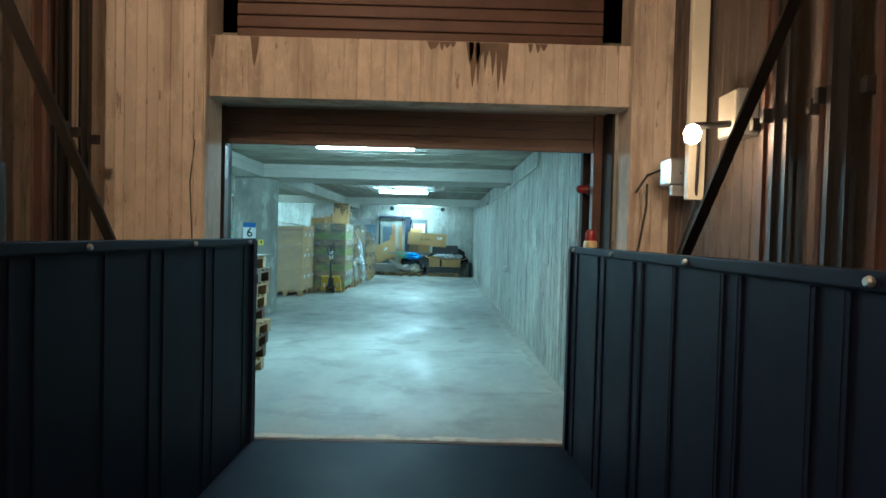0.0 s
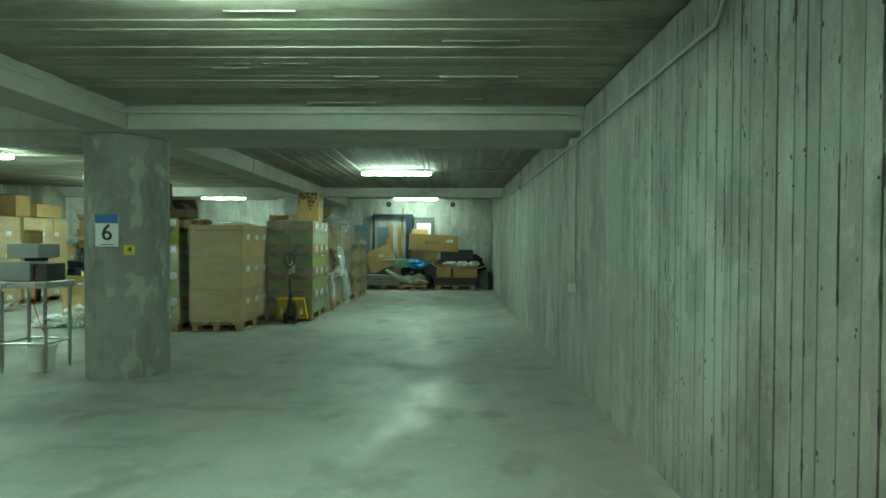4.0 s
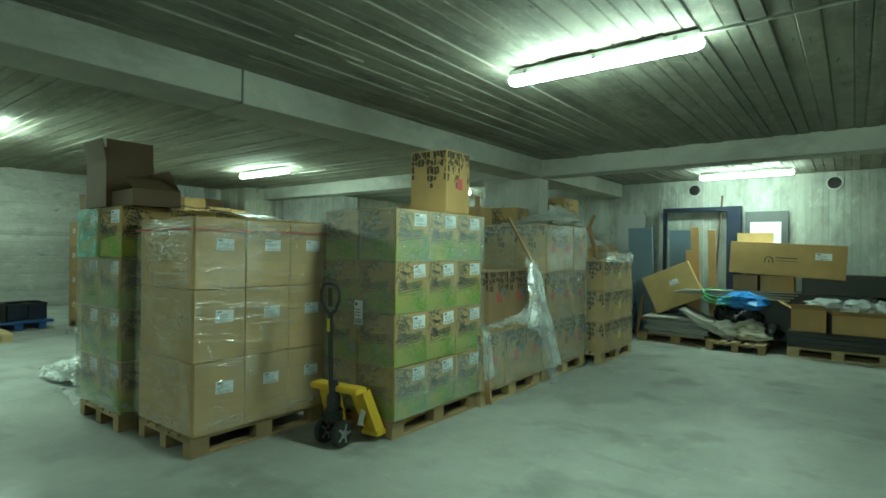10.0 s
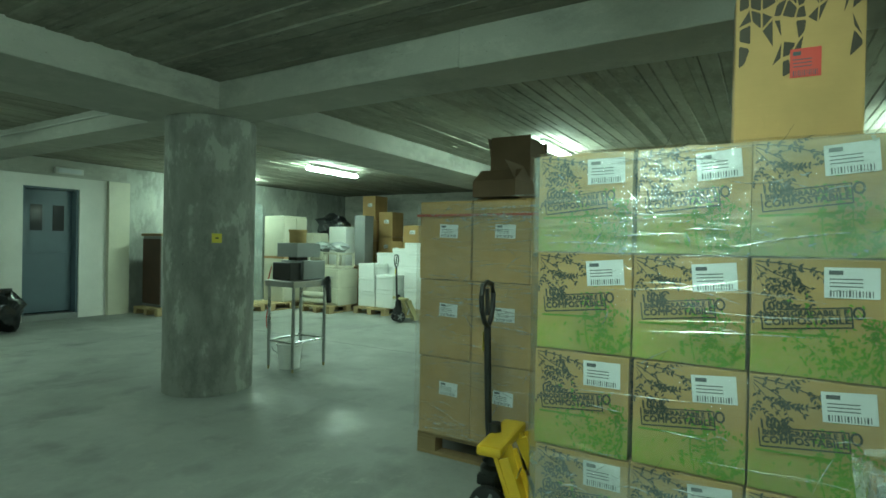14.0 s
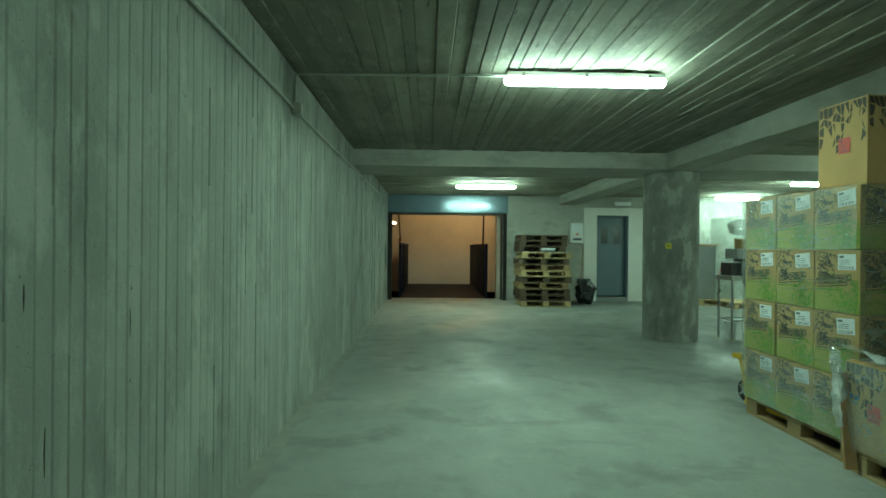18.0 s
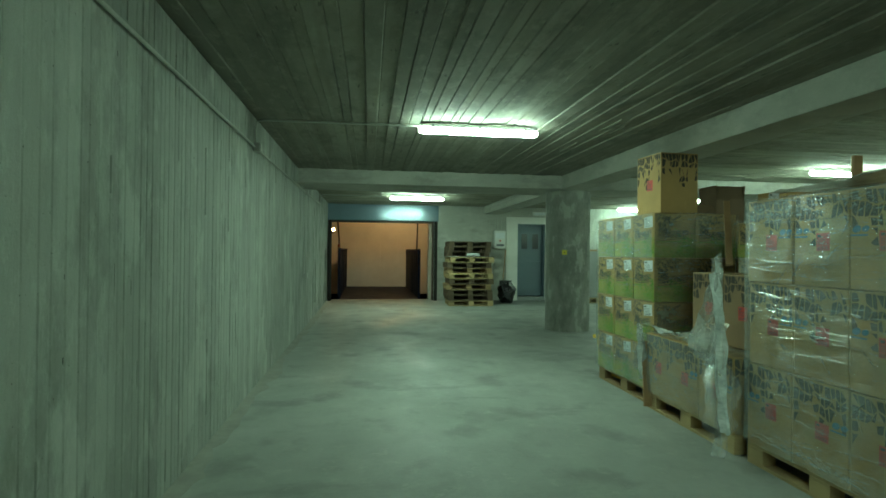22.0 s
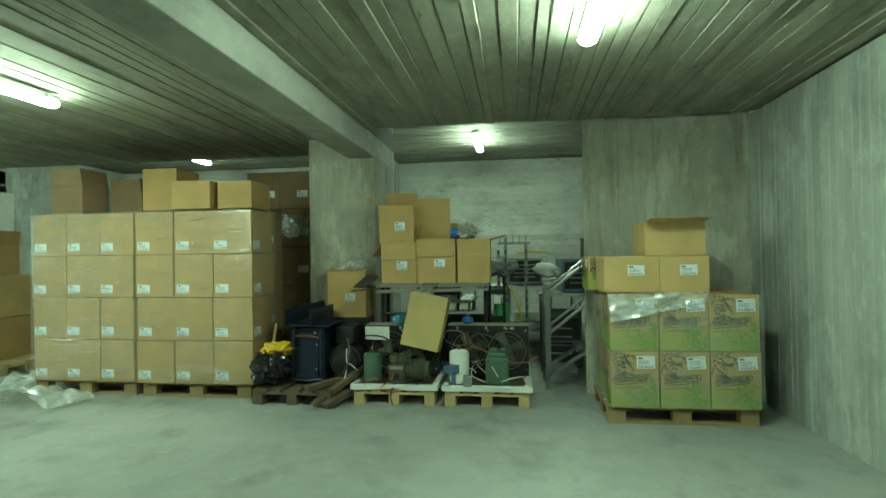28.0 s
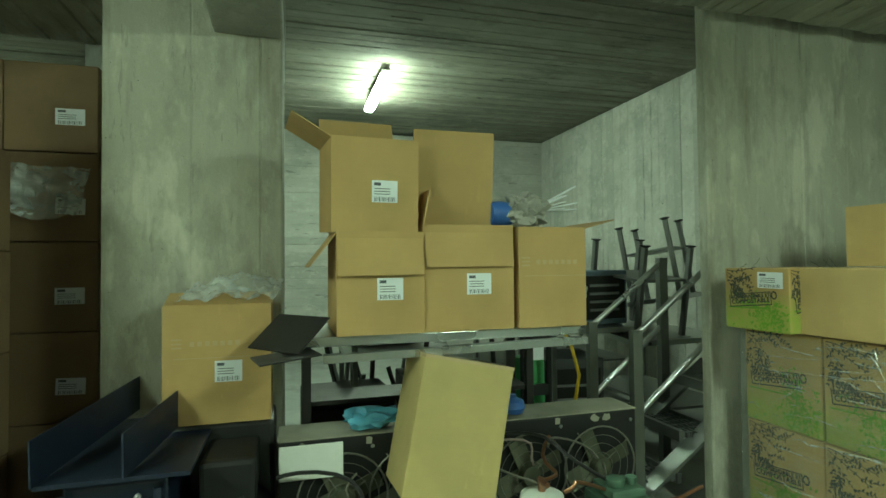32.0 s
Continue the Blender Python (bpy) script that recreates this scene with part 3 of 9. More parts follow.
# unswept dust along the foot of the east wall
dust = bmesh.new()
edge = []
for k in range(170):
    y = 4.7 + 0.1 * k
    reach = 0.13 + 0.10 * noise.noise(Vector((y * 0.9, 0, 3))) + 0.07 * noise.noise(Vector((y * 4.1, 2, 3))) + 0.03 * noise.noise(Vector((y * 13.0, 2, 7)))
    edge.append((dust.verts.new((XR - 0.004, y, 0.006)), dust.verts.new((XR - max(0.02, reach), y, 0.0015))))
for a, c in zip(edge, edge[1:]):
    dust.faces.new((a[0], a[1], c[1], c[0]))
tagged(new("floor_dust", finish(dust, "floor_dust", M["dust"])), "pale unswept dust along the foot of the wall", "dust", "", "structure")
# wall with the lift opening and the side door
board_wall("wall_south", (-4.05, 4.17, 0, -1.87, YS, CEIL), "+y", M["beam"], "smooth grey concrete wall beside the lift shutter", 0.5, 0.002, seed=6)
solid("wall_south_lintel", (-1.87, 4.17, 2.56, XR, YS, CEIL), M["beam"], 0, "concrete lintel over the lift opening", "wall", "structure")
solid("wall_south_far", (XL, 4.3, 0, -6.1, YS, CEIL), M["wall"], 0, "grey concrete wall", "wall", "structure")
solid("wall_door_pier", (-4.40, 4.3, 0, -4.05, YS + 0.03, 2.5), M["white_paint"], 0, "white-painted wall beside the door", "wall", "structure")
solid("wall_door_pier_far", (-5.72, 4.3, 0, -5.26, YS + 0.03, 2.5), M["white_paint"], 0, "white-painted wall beside the door", "wall", "structure")
solid("wall_door_head", (-5.26, 4.3, 2.3, -4.40, YS + 0.03, 2.5), M["white_paint"], 0, "white-painted wall over the door", "wall", "structure")
solid("wall_door_top", (-6.1, 4.3, 2.5, -4.05, YS, CEIL), M["beam"], 0, "grey concrete over the door", "wall", "structure")
solid("wall_door_side", (-6.1, 4.3, 0, -5.72, YS + 0.12, 2.5), M["cream"], 0, "cream-painted pier", "wall", "structure")
# west part: pier and wall that frame the alcove
board_wall("wall_alcove_pier", (-11.16, 17.80, 0, -10.2, 18.59, CEIL_A), "+x", M["wall_stained"], "broad concrete pier with board seams", 0.42, 0.004, seed=7)
board_wall("wall_alcove_side", (-9.98, 20.88, 0, -9.92, Y_END2, CEIL_A), "+x", M["wall_stained"], "grey concrete wall beside the alcove", 0.42, 0.006, seed=8)
board_wall("wall_alcove_inner", (XA, 22.72, 0, -9.92, 23.0, CEIL_A), "-y", M["wall_h"], "pale concrete alcove wall with upright board marks", 0.14, 0.006, seed=9, fins=0.2)
board_wall("wall_alcove_back", (XA - 0.3, 11.1, 0, XA, 23.0, CEIL_A), "+x", M["wall_h"], "pale concrete alcove wall with level board marks", 0.16, 0.008, True, seed=31)
solid("wall_alcove_near", (XA, 17.40, 0, XL, 17.68, CEIL_A), M["wall"], 0, "concrete wall behind the pier", "wall", "structure")
solid("wall_alcove_link", (XL, 17.42, 0, -11.16, 17.70, CEIL_A), M["wall"], 0, "concrete wall behind the pier", "wall", "structure")
solid("wall_strip_end", (XA - 0.3, 10.85, 0, XL - 0.002, 11.1, CEIL_A), M["wall"], 0, "concrete end wall of the raised strip", "wall", "structure")
solid("wall_strip_head", (X_EDGE2, 11.1, CEIL + 0.26, X_EDGE2 + 0.2, 18.3, CEIL_A + 0.2), M["wall"], 0, "concrete edge where the ceiling steps up", "wall", "structure")
solid("wall_strip_south", (XL, 10.85, CEIL + 0.26, X_EDGE2, 11.1, CEIL_A + 0.2), M["wall"], 0, "concrete upstand over the beam", "wall", "structure")
solid("wall_alcove_head", (X_EDGE, 18.6, CEIL + 0.26, X_EDGE + 0.2, Y_END2 + 0.3, CEIL_A + 0.2), M["wall"], 0, "concrete edge where the ceiling steps up", "wall", "structure")

# ceiling bays
rng = random.Random(11)
bm = bmesh.new()
box(bm, XL - 0.3, 4.17, CEIL + 0.02, XR + 0.3, 11.1, CEIL + 0.25)
box(bm, X_EDGE2, 11.1, CEIL + 0.02, XR + 0.3, 18.6, CEIL + 0.25)
box(bm, XA - 0.3, 10.8, CEIL_A + 0.02, X_EDGE2, 17.2, CEIL_A + 0.2)
boards(bm, (XA, 11.1, CEIL_A + 0.02), (1, 0, 0), (0, 1, 0), (0, 0, -1), X_EDGE2 - XA, 6.3, 0.11, 0.013, rng, 0.08)
box(bm, X_EDGE, 18.6, CEIL + 0.02, XR + 0.3, Y_END2 + 0.3, CEIL + 0.25)
box(bm, XA - 0.3, 17.2, CEIL_A + 0.02, X_EDGE, 23.0, CEIL_A + 0.2)
boards(bm, (XA, 17.68, CEIL_A + 0.02), (1, 0, 0), (0, 1, 0), (0, 0, -1), X_EDGE - XA, 5.04, 0.11, 0.013, rng, 0.08)
for y0, y1 in ((11.1, 18.27), (18.6, 21.65)):
    boards(bm, (X_BEAM[1], y0, CEIL + 0.02), (1, 0, 0), (0, 1, 0), (0, 0, -1), XR - X_BEAM[1], y1 - y0, 0.11, 0.013, rng, 0.08)
ob = tagged(new("ceiling", finish(bm, "ceiling", M["ceil_y"])), "bare board-marked concrete ceiling", "ceiling", "", "structure")
bm = bmesh.new()
boards(bm, (X_BEAM[1], 4.6, CEIL + 0.02), (0, 1, 0), (1, 0, 0), (0, 0, -1), 5.42, XR - X_BEAM[1], 0.11, 0.013, rng, 0.08)
for x0, y0, y1 in ((XL, 4.6, 10.02), (X_EDGE2, 11.1, 18.27), (X_EDGE, 18.6, 22.5)):
    boards(bm, (x0, y0, CEIL + 0.02), (0, 1, 0), (1, 0, 0), (0, 0, -1), y1 - y0, X_BEAM[0] - x0, 0.11, 0.013, rng, 0.08)
tagged(new("ceiling_cross_bays", finish(bm, "ceiling_cross_bays", M["ceil_x"])), "bare board-marked concrete ceiling", "ceiling", "", "structure")
# beams
for k, (y0, y1) in enumerate(CROSS):
    solid("beam_cross_%d" % k, (X_BEAM[1] + 0.003, y0, BEAM, XR - 0.002, y1, CEIL + 0.03), M["beam"], 0.012, "concrete ceiling beam", "beam", "structure")
    solid("beam_cross_west_%d" % k, (XL if k == 0 else -10.9, y0 + 0.004, BEAM, X_BEAM[0] - 0.003, y1 - 0.004, CEIL + 0.03), M["beam"], 0.012, "concrete ceiling beam", "beam", "structure")
solid("beam_long_south", (X_BEAM[0], 4.6, BEAM + 0.003, X_BEAM[1], 13.5, CEIL + 0.03), M["beam"], 0.012, "long concrete ceiling beam", "beam", "structure")
solid("beam_long_north", (X_BEAM[0] + 0.02, 13.505, BEAM - 0.012, X_BEAM[1] + 0.012, Y_END, CEIL + 0.03), M["beam"], 0.012, "long concrete ceiling beam", "beam", "structure")
# columns
bm = bmesh.new()
lathe(bm, [(0.41, 0), (0.41, 0.8), (0.412, 1.6), (0.41, BEAM)], 40, Matrix.Translation((-3.69, 10.56, 0)))
tagged(new("column_round", finish(bm, "column_round", M["column_patched"], True)), "round concrete column with pale filler patches", "column", "", "structure")
board_wall("column_blade", (-4.35, 18.28, 0, -3.42, 18.58, BEAM), "+x", M["column"], "flat concrete column", 0.15, 0.003, seed=12)
solid("column_west", (-12.1, 10.3, 0, -11.0, 11.9, BEAM), M["column"], 0.01, "broad square concrete pier", "column", "structure")

# ---- lift shaft ----
solid("shaft_floor", (-1.5, -1.7, -0.1, 0.92, 4.12, -0.004), M["panel"], 0, "dark chequered steel lift platform", "floor", "structure")
board_wall("shaft_wall_front_west", (-3.0, 3.9, -0.3, -1.76, 4.17, 4.4), "-y", M["shaft"], "stained board-marked shaft wall", 0.075, 0.012, seed=21, fins=0.5)
board_wall("shaft_wall_front_east", (XR + 0.02, 3.9, -0.3, 1.9, 4.17, 4.4), "-y", M["shaft"], "stained board-marked shaft wall", 0.075, 0.012, seed=22, fins=0.5)
board_wall("shaft_lintel", (-1.76, 3.95, 2.52, XR + 0.02, 4.168, 2.95), "-y", M["shaft"], "stained concrete lintel with dark runs", 0.09, 0.004, seed=23)
board_wall("shaft_wall_back", (-3.0, -2.0, -0.3, 1.9, -1.75, 4.4), "+y", M["white_paint"], "pale shaft back wall", 0.6, 0.002, seed=24)
board_wall("shaft_wall_west", (-2.75, -1.75, -0.3, -2.5, 3.9, 4.4), "+x", M["shaft"], "stained shaft side wall", 0.075, 0.01, seed=25)
# east side: shade behind the rails is put into the wall colour
board_wall("shaft_wall_east", (1.52, -1.75, -0.3, 1.75, 3.9, 4.4), "-x", M["shaft_shaded"], "stained shaft side wall", 0.075, 0.012, seed=26)
solid("shaft_ceiling", (-3.0, -2.0, 4.4, 1.9, 4.17, 4.6), M["shaft"], 0, "dark top of the lift shaft", "ceiling", "structure")
solid("shaft_sill", (-1.76, 4.13, -0.1, XR + 0.02, 4.17, -0.002), M["rust"], 0, "rusty steel edge of the landing", "trim", "structure")


# dark runs from the upper edge of the lintel and soot beside it
rng = random.Random(5)
runs = bmesh.new()
for x0, w, L in ((-1.42, 0.05, 0.24), (-0.1, 0.2, 0.07), (0.18, 0.14, 0.34), (0.30, 0.12, 0.38), (0.24, 0.3, 0.16), (0.58, 0.12, 0.07), (-1.7, 0.06, 0.3)):
    for k in range(max(1, int(w / 0.04))):
        x = x0 - w / 2 + 0.04 * k + rng.uniform(-0.01, 0.01)
        l = L * rng.uniform(0.55, 1.0)
        ww = rng.uniform(0.018, 0.035)
        pts = [(x - ww, 2.945), (x + ww, 2.945), (x + ww * 0.8, 2.945 - l * 0.4), (x + ww * 0.35, 2.945 - l * 0.8), (x, 2.945 - l), (x - ww * 0.4, 2.945 - l * 0.75), (x - ww * 0.7, 2.945 - l * 0.35)]
        runs.faces.new([runs.verts.new((a, 3.9415 - 0.0003 * (k % 5), c)) for a, c in pts])
tagged(new("lintel_stains", finish(runs, "lintel_stains", M["stain"])), "dark brown runs down the shaft lintel", "stains", "", "structure")

# ---- lamps ----
def tube_lamp(x, y, tube="tube"):
    """A weatherproof batten: grey tray under the ceiling, clips, and a bowed diffuser below it."""
    lamp = thing("ceiling_light", "lit fluorescent batten lamp with white diffuser under the ceiling", "ceiling light", "fluorescent lamps", pose(x, y, CEIL + 0.005))
    bm = bmesh.new()
    box(bm, -0.63, -0.05, -0.062, 0.63, 0.05, -0.018, 0.01)
    part("housing", bm, M["white_plastic"], lamp)
    bm = bmesh.new()
    lathe(bm, [(0.02, -0.645), (0.040, -0.635), (0.052, -0.605), (0.052, 0.605), (0.040, 0.635), (0.02, 0.645)], 20, Matrix.Translation((0, 0, -0.082)) @ pose(0, 0, 0, 0, 90, 0) @ Matrix.Diagonal((0.72, 1.12, 1, 1)))
    part("diffuser", bm, M[tube], lamp, "glowing white diffuser", True)
    for s in (-0.4, 0.4):
        bm = bmesh.new()
        box(bm, s - 0.02, -0.02, -0.02, s + 0.02, 0.02, 0.006)
        part("bracket", bm, M["galv"], lamp)
    for s in (-0.5, 0.0, 0.5):
        for side in (-1, 1):
            bm = bmesh.new()
            box(bm, s - 0.012, side * 0.052 - 0.004, -0.07, s + 0.012, side * 0.052 + 0.004, -0.03, 0.002)
            part("clip", bm, M["galv"], lamp)
    return lamp


first = tube_lamp(-1.12, 7.25)
tube_lamp(-1.14, 20.75, "tube_old")
for x, y in ((-1.12, 14.65), (-7.75, 8.4), (-7.45, 12.77), (-7.5, 16.45), (-6.9, 20.62), (-7.9, 5.3)):
    copy_thing(first, pose(x, y, CEIL + 0.005))
for x, y in ((-13.36, 19.56), (-13.57, 14.12)):
    copy_thing(first, pose(x, y, CEIL_A - 0.03))


# ---- pallets and cartons ----
def euro_pallet(name="pallet", wood="pallet", label="worn wooden pallet on the floor", group="pallets"):
    """A 1.2 x 0.8 m pallet: x along its length, centred, standing on z = 0."""
    p = thing(name, label, "pallet", group)
    rng = random.Random(5)

    def plank(n, *dims):
        b = bmesh.new()
        box(b, *dims, 0.003)
        part(n, b, M[wood], p)

    for y in (-0.35, 0.0, 0.35):
        plank("runner", -0.6, y - 0.05, 0.0, 0.6, y + 0.05, 0.022)
        for x in (-0.5275, 0.0, 0.5275):
            plank("block", x - 0.0725, y - 0.05, 0.022, x + 0.0725, y + 0.05, 0.1)
    for x in (-0.5275, 0.0, 0.5275):
        plank("stringer", x - 0.0725, -0.4, 0.1, x + 0.0725, 0.4, 0.122)
    for y, w in ((-0.3275, 0.145), (-0.1725, 0.1), (0.0, 0.145), (0.1725, 0.1), (0.3275, 0.145)):
        plank("deck_board", -0.6, y - w / 2, 0.122, 0.6, y + w / 2, 0.144)
    return p


PALLET = {}


def pallet(x, y, z=0.0, turn=0.0, wood="pallet", label=""):
    """Places a pallet; the first of each wood is built, the others are copies."""
    if wood not in PALLET:
        PALLET[wood] = euro_pallet(wood=wood)
        ob = PALLET[wood]
        ob.matrix_basis = pose(x, y, z, 0, 0, turn)
    else:
        ob = copy_thing(PALLET[wood], pose(x, y, z, 0, 0, turn))
    return tagged(ob, label)


SIDES = {"+x": (0, 1, 0), "-x": (0, -1, 0), "-y": (1, 0, 0), "+y": (-1, 0, 0)}


def on_side(side, w, d, h, lift=0.002):
    """The matrix that lays flat print (x right, y up, z out, from the face's middle) on a carton's side."""
    u = Vector(SIDES[side])
    n = u.cross(Vector((0, 0, 1)))
    reach = (w if side[1] == "x" else d) / 2 + lift
    m = Matrix((u, (0, 0, 1), n)).transposed().to_4x4()
    return Matrix.Translation(n * reach + Vector((0, 0, h / 2))) @ m


def face_width(side, w, d):
    return d if side[1] == "x" else w


def flat(bm, points, m):
    """Adds one thin printed shape."""
    bm.faces.new([bm.verts.new(m @ Vector((x, y, 0))) for x, y in points])


def rect(bm, x, y, w, h, m, turn=0.0):
    c, s = math.cos(turn), math.sin(turn)
    flat(bm, [(x + a * c - b * s, y + a * s + b * c) for a, b in ((-w / 2, -h / 2), (w / 2, -h / 2), (w / 2, h / 2), (-w / 2, h / 2))], m)


TEXTS = {}


def text_mesh(text, size):
    if (text, size) not in TEXTS:
        cu = bpy.data.curves.new("lettering", "FONT")
        cu.body, cu.size, cu.align_x, cu.align_y, cu.resolution_u, cu.space_line = text, size, "CENTER", "CENTER", 2, 0.82
        ob = new("lettering", cu)
        me = bpy.data.meshes.new_from_object(ob.evaluated_get(bpy.context.evaluated_depsgraph_get()))
        bpy.data.objects.remove(ob)
        TEXTS[(text, size)] = me
    return TEXTS[(text, size)]


def write(bm, text, size, m, bold=0.0):
    """Adds lettering, by the built-in font."""
    tmp = bmesh.new()
    tmp.from_mesh(text_mesh(text, size))
    for off in ((0, 0), (bold, 0), (0, bold)) if bold else ((0, 0),):
        seen = {}
        for f in tmp.faces:
            vs = []
            for v in f.verts:
                key = (v.index, off)
                if key not in seen:
                    seen[key] = bm.verts.new(m @ Vector((v.co.x + off[0], v.co.y + off[1], 0.0003 * (off != (0, 0)))))
                vs.append(seen[key])
            bm.faces.new(vs)
    tmp.free()


def branch(bm, m, w, h, rng):
    """Printed twigs with many small leaves, spreading down and right from the upper left corner of a side."""
    def leaf(x, y, a, L):
        c, s = math.cos(a), math.sin(a)
        pts = ((0, 0), (0.4 * L, 0.26 * L), (L, 0), (0.4 * L, -0.26 * L))
        flat(bm, [(max(-w / 2 + 0.003, x + p * c - q * s), min(h / 2 - 0.003, y + p * s + q * c)) for p, q in pts], m)

    def twig(x, y, a, L, order):
        n = 5 if order else 6
        for i in range(n):
            x2, y2 = x + L / n * math.cos(a), y + L / n * math.sin(a)
            t = 0.0022 if order == 0 else 0.0012
            flat(bm, [(x, y - t), (x2, y2 - t), (x2, y2 + t), (x, y + t)], m)
            x, y = x2, y2
            if order == 0 and i in (1, 2, 4):
                twig(x, y, a + rng.choice((-1, 1)) * rng.uniform(0.5, 0.9), L * 0.42, 1)
            for s in (-1, 1):
                if rng.random() < 0.85:
                    leaf(x, y, a + s * rng.uniform(0.4, 1.2), rng.uniform(0.013, 0.022) * w / 0.4)
            a += rng.uniform(-0.16, 0.16)

    x0, y0 = -w / 2 + 0.012, h / 2 - 0.012
    for k in range(4):
        a = -0.10 - 0.36 * k
        twig(x0, y0 - 0.01 * k, a, (w * 0.5, w * 0.46, h * 0.42, h * 0.40)[k], 0)


def green_tree(bm, m, w, h, rng):
    """The green printed tree on the right of a side: stems, twigs and leaves that thin out upwards."""
    def put(x, y, a, L, k=0.28):
        c, s = math.cos(a), math.sin(a)
        flat(bm, [(max(-w / 2 + 0.003, min(w / 2 - 0.003, x + p * c - q * s)), max(-h / 2 + 0.003, y + p * s + q * c)) for p, q in ((0, 0), (0.4 * L, k * L), (L, 0), (0.4 * L, -k * L))], m)

    sc = w / 0.4
    for k in range(4):
        x, y, a = w * (0.08 + 0.1 * k), -h / 2 + 0.01, math.pi / 2 + rng.uniform(-0.3, 0.3)
        for i in range(rng.randint(5, 7)):
            put(x, y, a, 0.05 * sc, 0.06)
            x, y = x + 0.045 * sc * math.cos(a), y + h * 0.085 * math.sin(a)
            a += rng.uniform(-0.4, 0.4)
            for q in range(7):
                put(x + rng.gauss(0, 0.022) * sc, y + rng.gauss(0, 0.018) * sc, rng.uniform(0, math.tau), rng.uniform(0.013, 0.026) * sc, 0.24)
    for i in range(70):
        x = w / 2 - 0.012 - abs(rng.gauss(0, 0.3)) * w * 0.95
        y = -h / 2 + 0.012 + h * 0.46 * rng.random() ** 1.3 * (1.0 if x > 0 else 0.6)
        if x > -w / 2 + 0.015:
            put(x, y, rng.uniform(0, math.tau), rng.uniform(0.012, 0.028) * sc, 0.24)


def shards(bm, m, w, h, rng, hang=0.6):
    """The printed dark lattice: tall uneven cells between pale twigs, hanging in clumps from the upper edge."""
    nx, ny = max(5, round(w / 0.038)), max(4, round(h * hang / 0.066))
    grid = [[(-w / 2 + 0.008 + (w - 0.016) * (i + (rng.uniform(-0.3, 0.3) if 0 < i < nx else 0) + 0.25 * (j % 2) * (0 < i < nx)) / nx, h / 2 - 0.008 - h * hang * (j + (rng.uniform(-0.38, 0.38) if j else 0)) / ny) for i in range(nx + 1)] for j in range(ny + 1)]
    phase = rng.uniform(0.3, 0.7)
    for j in range(ny):
        for i in range(nx):
            u = (i + 0.5) / nx
            reach = max(0.30, 1.0 - 3.4 * abs(u - phase), 0.85 - 5.0 * u, 0.85 - 5.0 * (1 - u)) + rng.uniform(-0.12, 0.12)
            if j / ny > reach or rng.random() < 0.06:
                continue
            q = [grid[j][i], grid[j][i + 1], grid[j + 1][i + 1], grid[j + 1][i]]
            cx, cy = sum(p[0] for p in q) / 4, sum(p[1] for p in q) / 4
            k = rng.uniform(0.80, 0.92) * (1.0 - 0.2 * j / ny)
            q = [(cx + (p[0] - cx) * k, cy + (p[1] - cy) * k) for p in q]
            if rng.random() < 0.3:
                a = rng.randint(0, 3)
                cells = [[q[a], q[(a + 1) % 4], q[(a + 2) % 4]]]
            else:
                e = [(q[n], q[(n + 1) % 4]) for n in range(4)]
                cells = [[(a[0] + (c[0] - a[0]) * f, a[1] + (c[1] - a[1]) * f) for a, c in e for f in (rng.uniform(0.04, 0.16), rng.uniform(0.84, 0.97))]]
            for cell in cells:
                flat(bm, cell, m)


def paper_label(parent, m, x, y, w, h, kind="label", turn=0.0):
    b = bmesh.new()
    rect(b, x, y, w, h, m @ Matrix.Translation((0, 0, 0.001)), turn)
    lab = part("label", b, M[kind], parent, {"label": "white paper label", "label_red": "red label", "label_yellow": "yellow label"}[kind])
    b = bmesh.new()
    mm = m @ Matrix.Translation((x, y, 0.002)) @ Matrix.Rotation(turn, 4, "Z")
    rect(b, -w * 0.28, h * 0.33, w * 0.26, h * 0.14, mm)
    for i in range(3):
        rect(b, -w * 0.1, h * (0.12 - 0.12 * i), w * 0.6, h * 0.035, mm)
    for i in range(14):
        rect(b, -w * 0.38 + i * w * 0.058, -h * 0.35, w * (0.018 + 0.016 * (i % 3 == 0)), h * 0.2, mm)
    part("label_print", b, M["label_bar"], lab)


CARTONS = {}


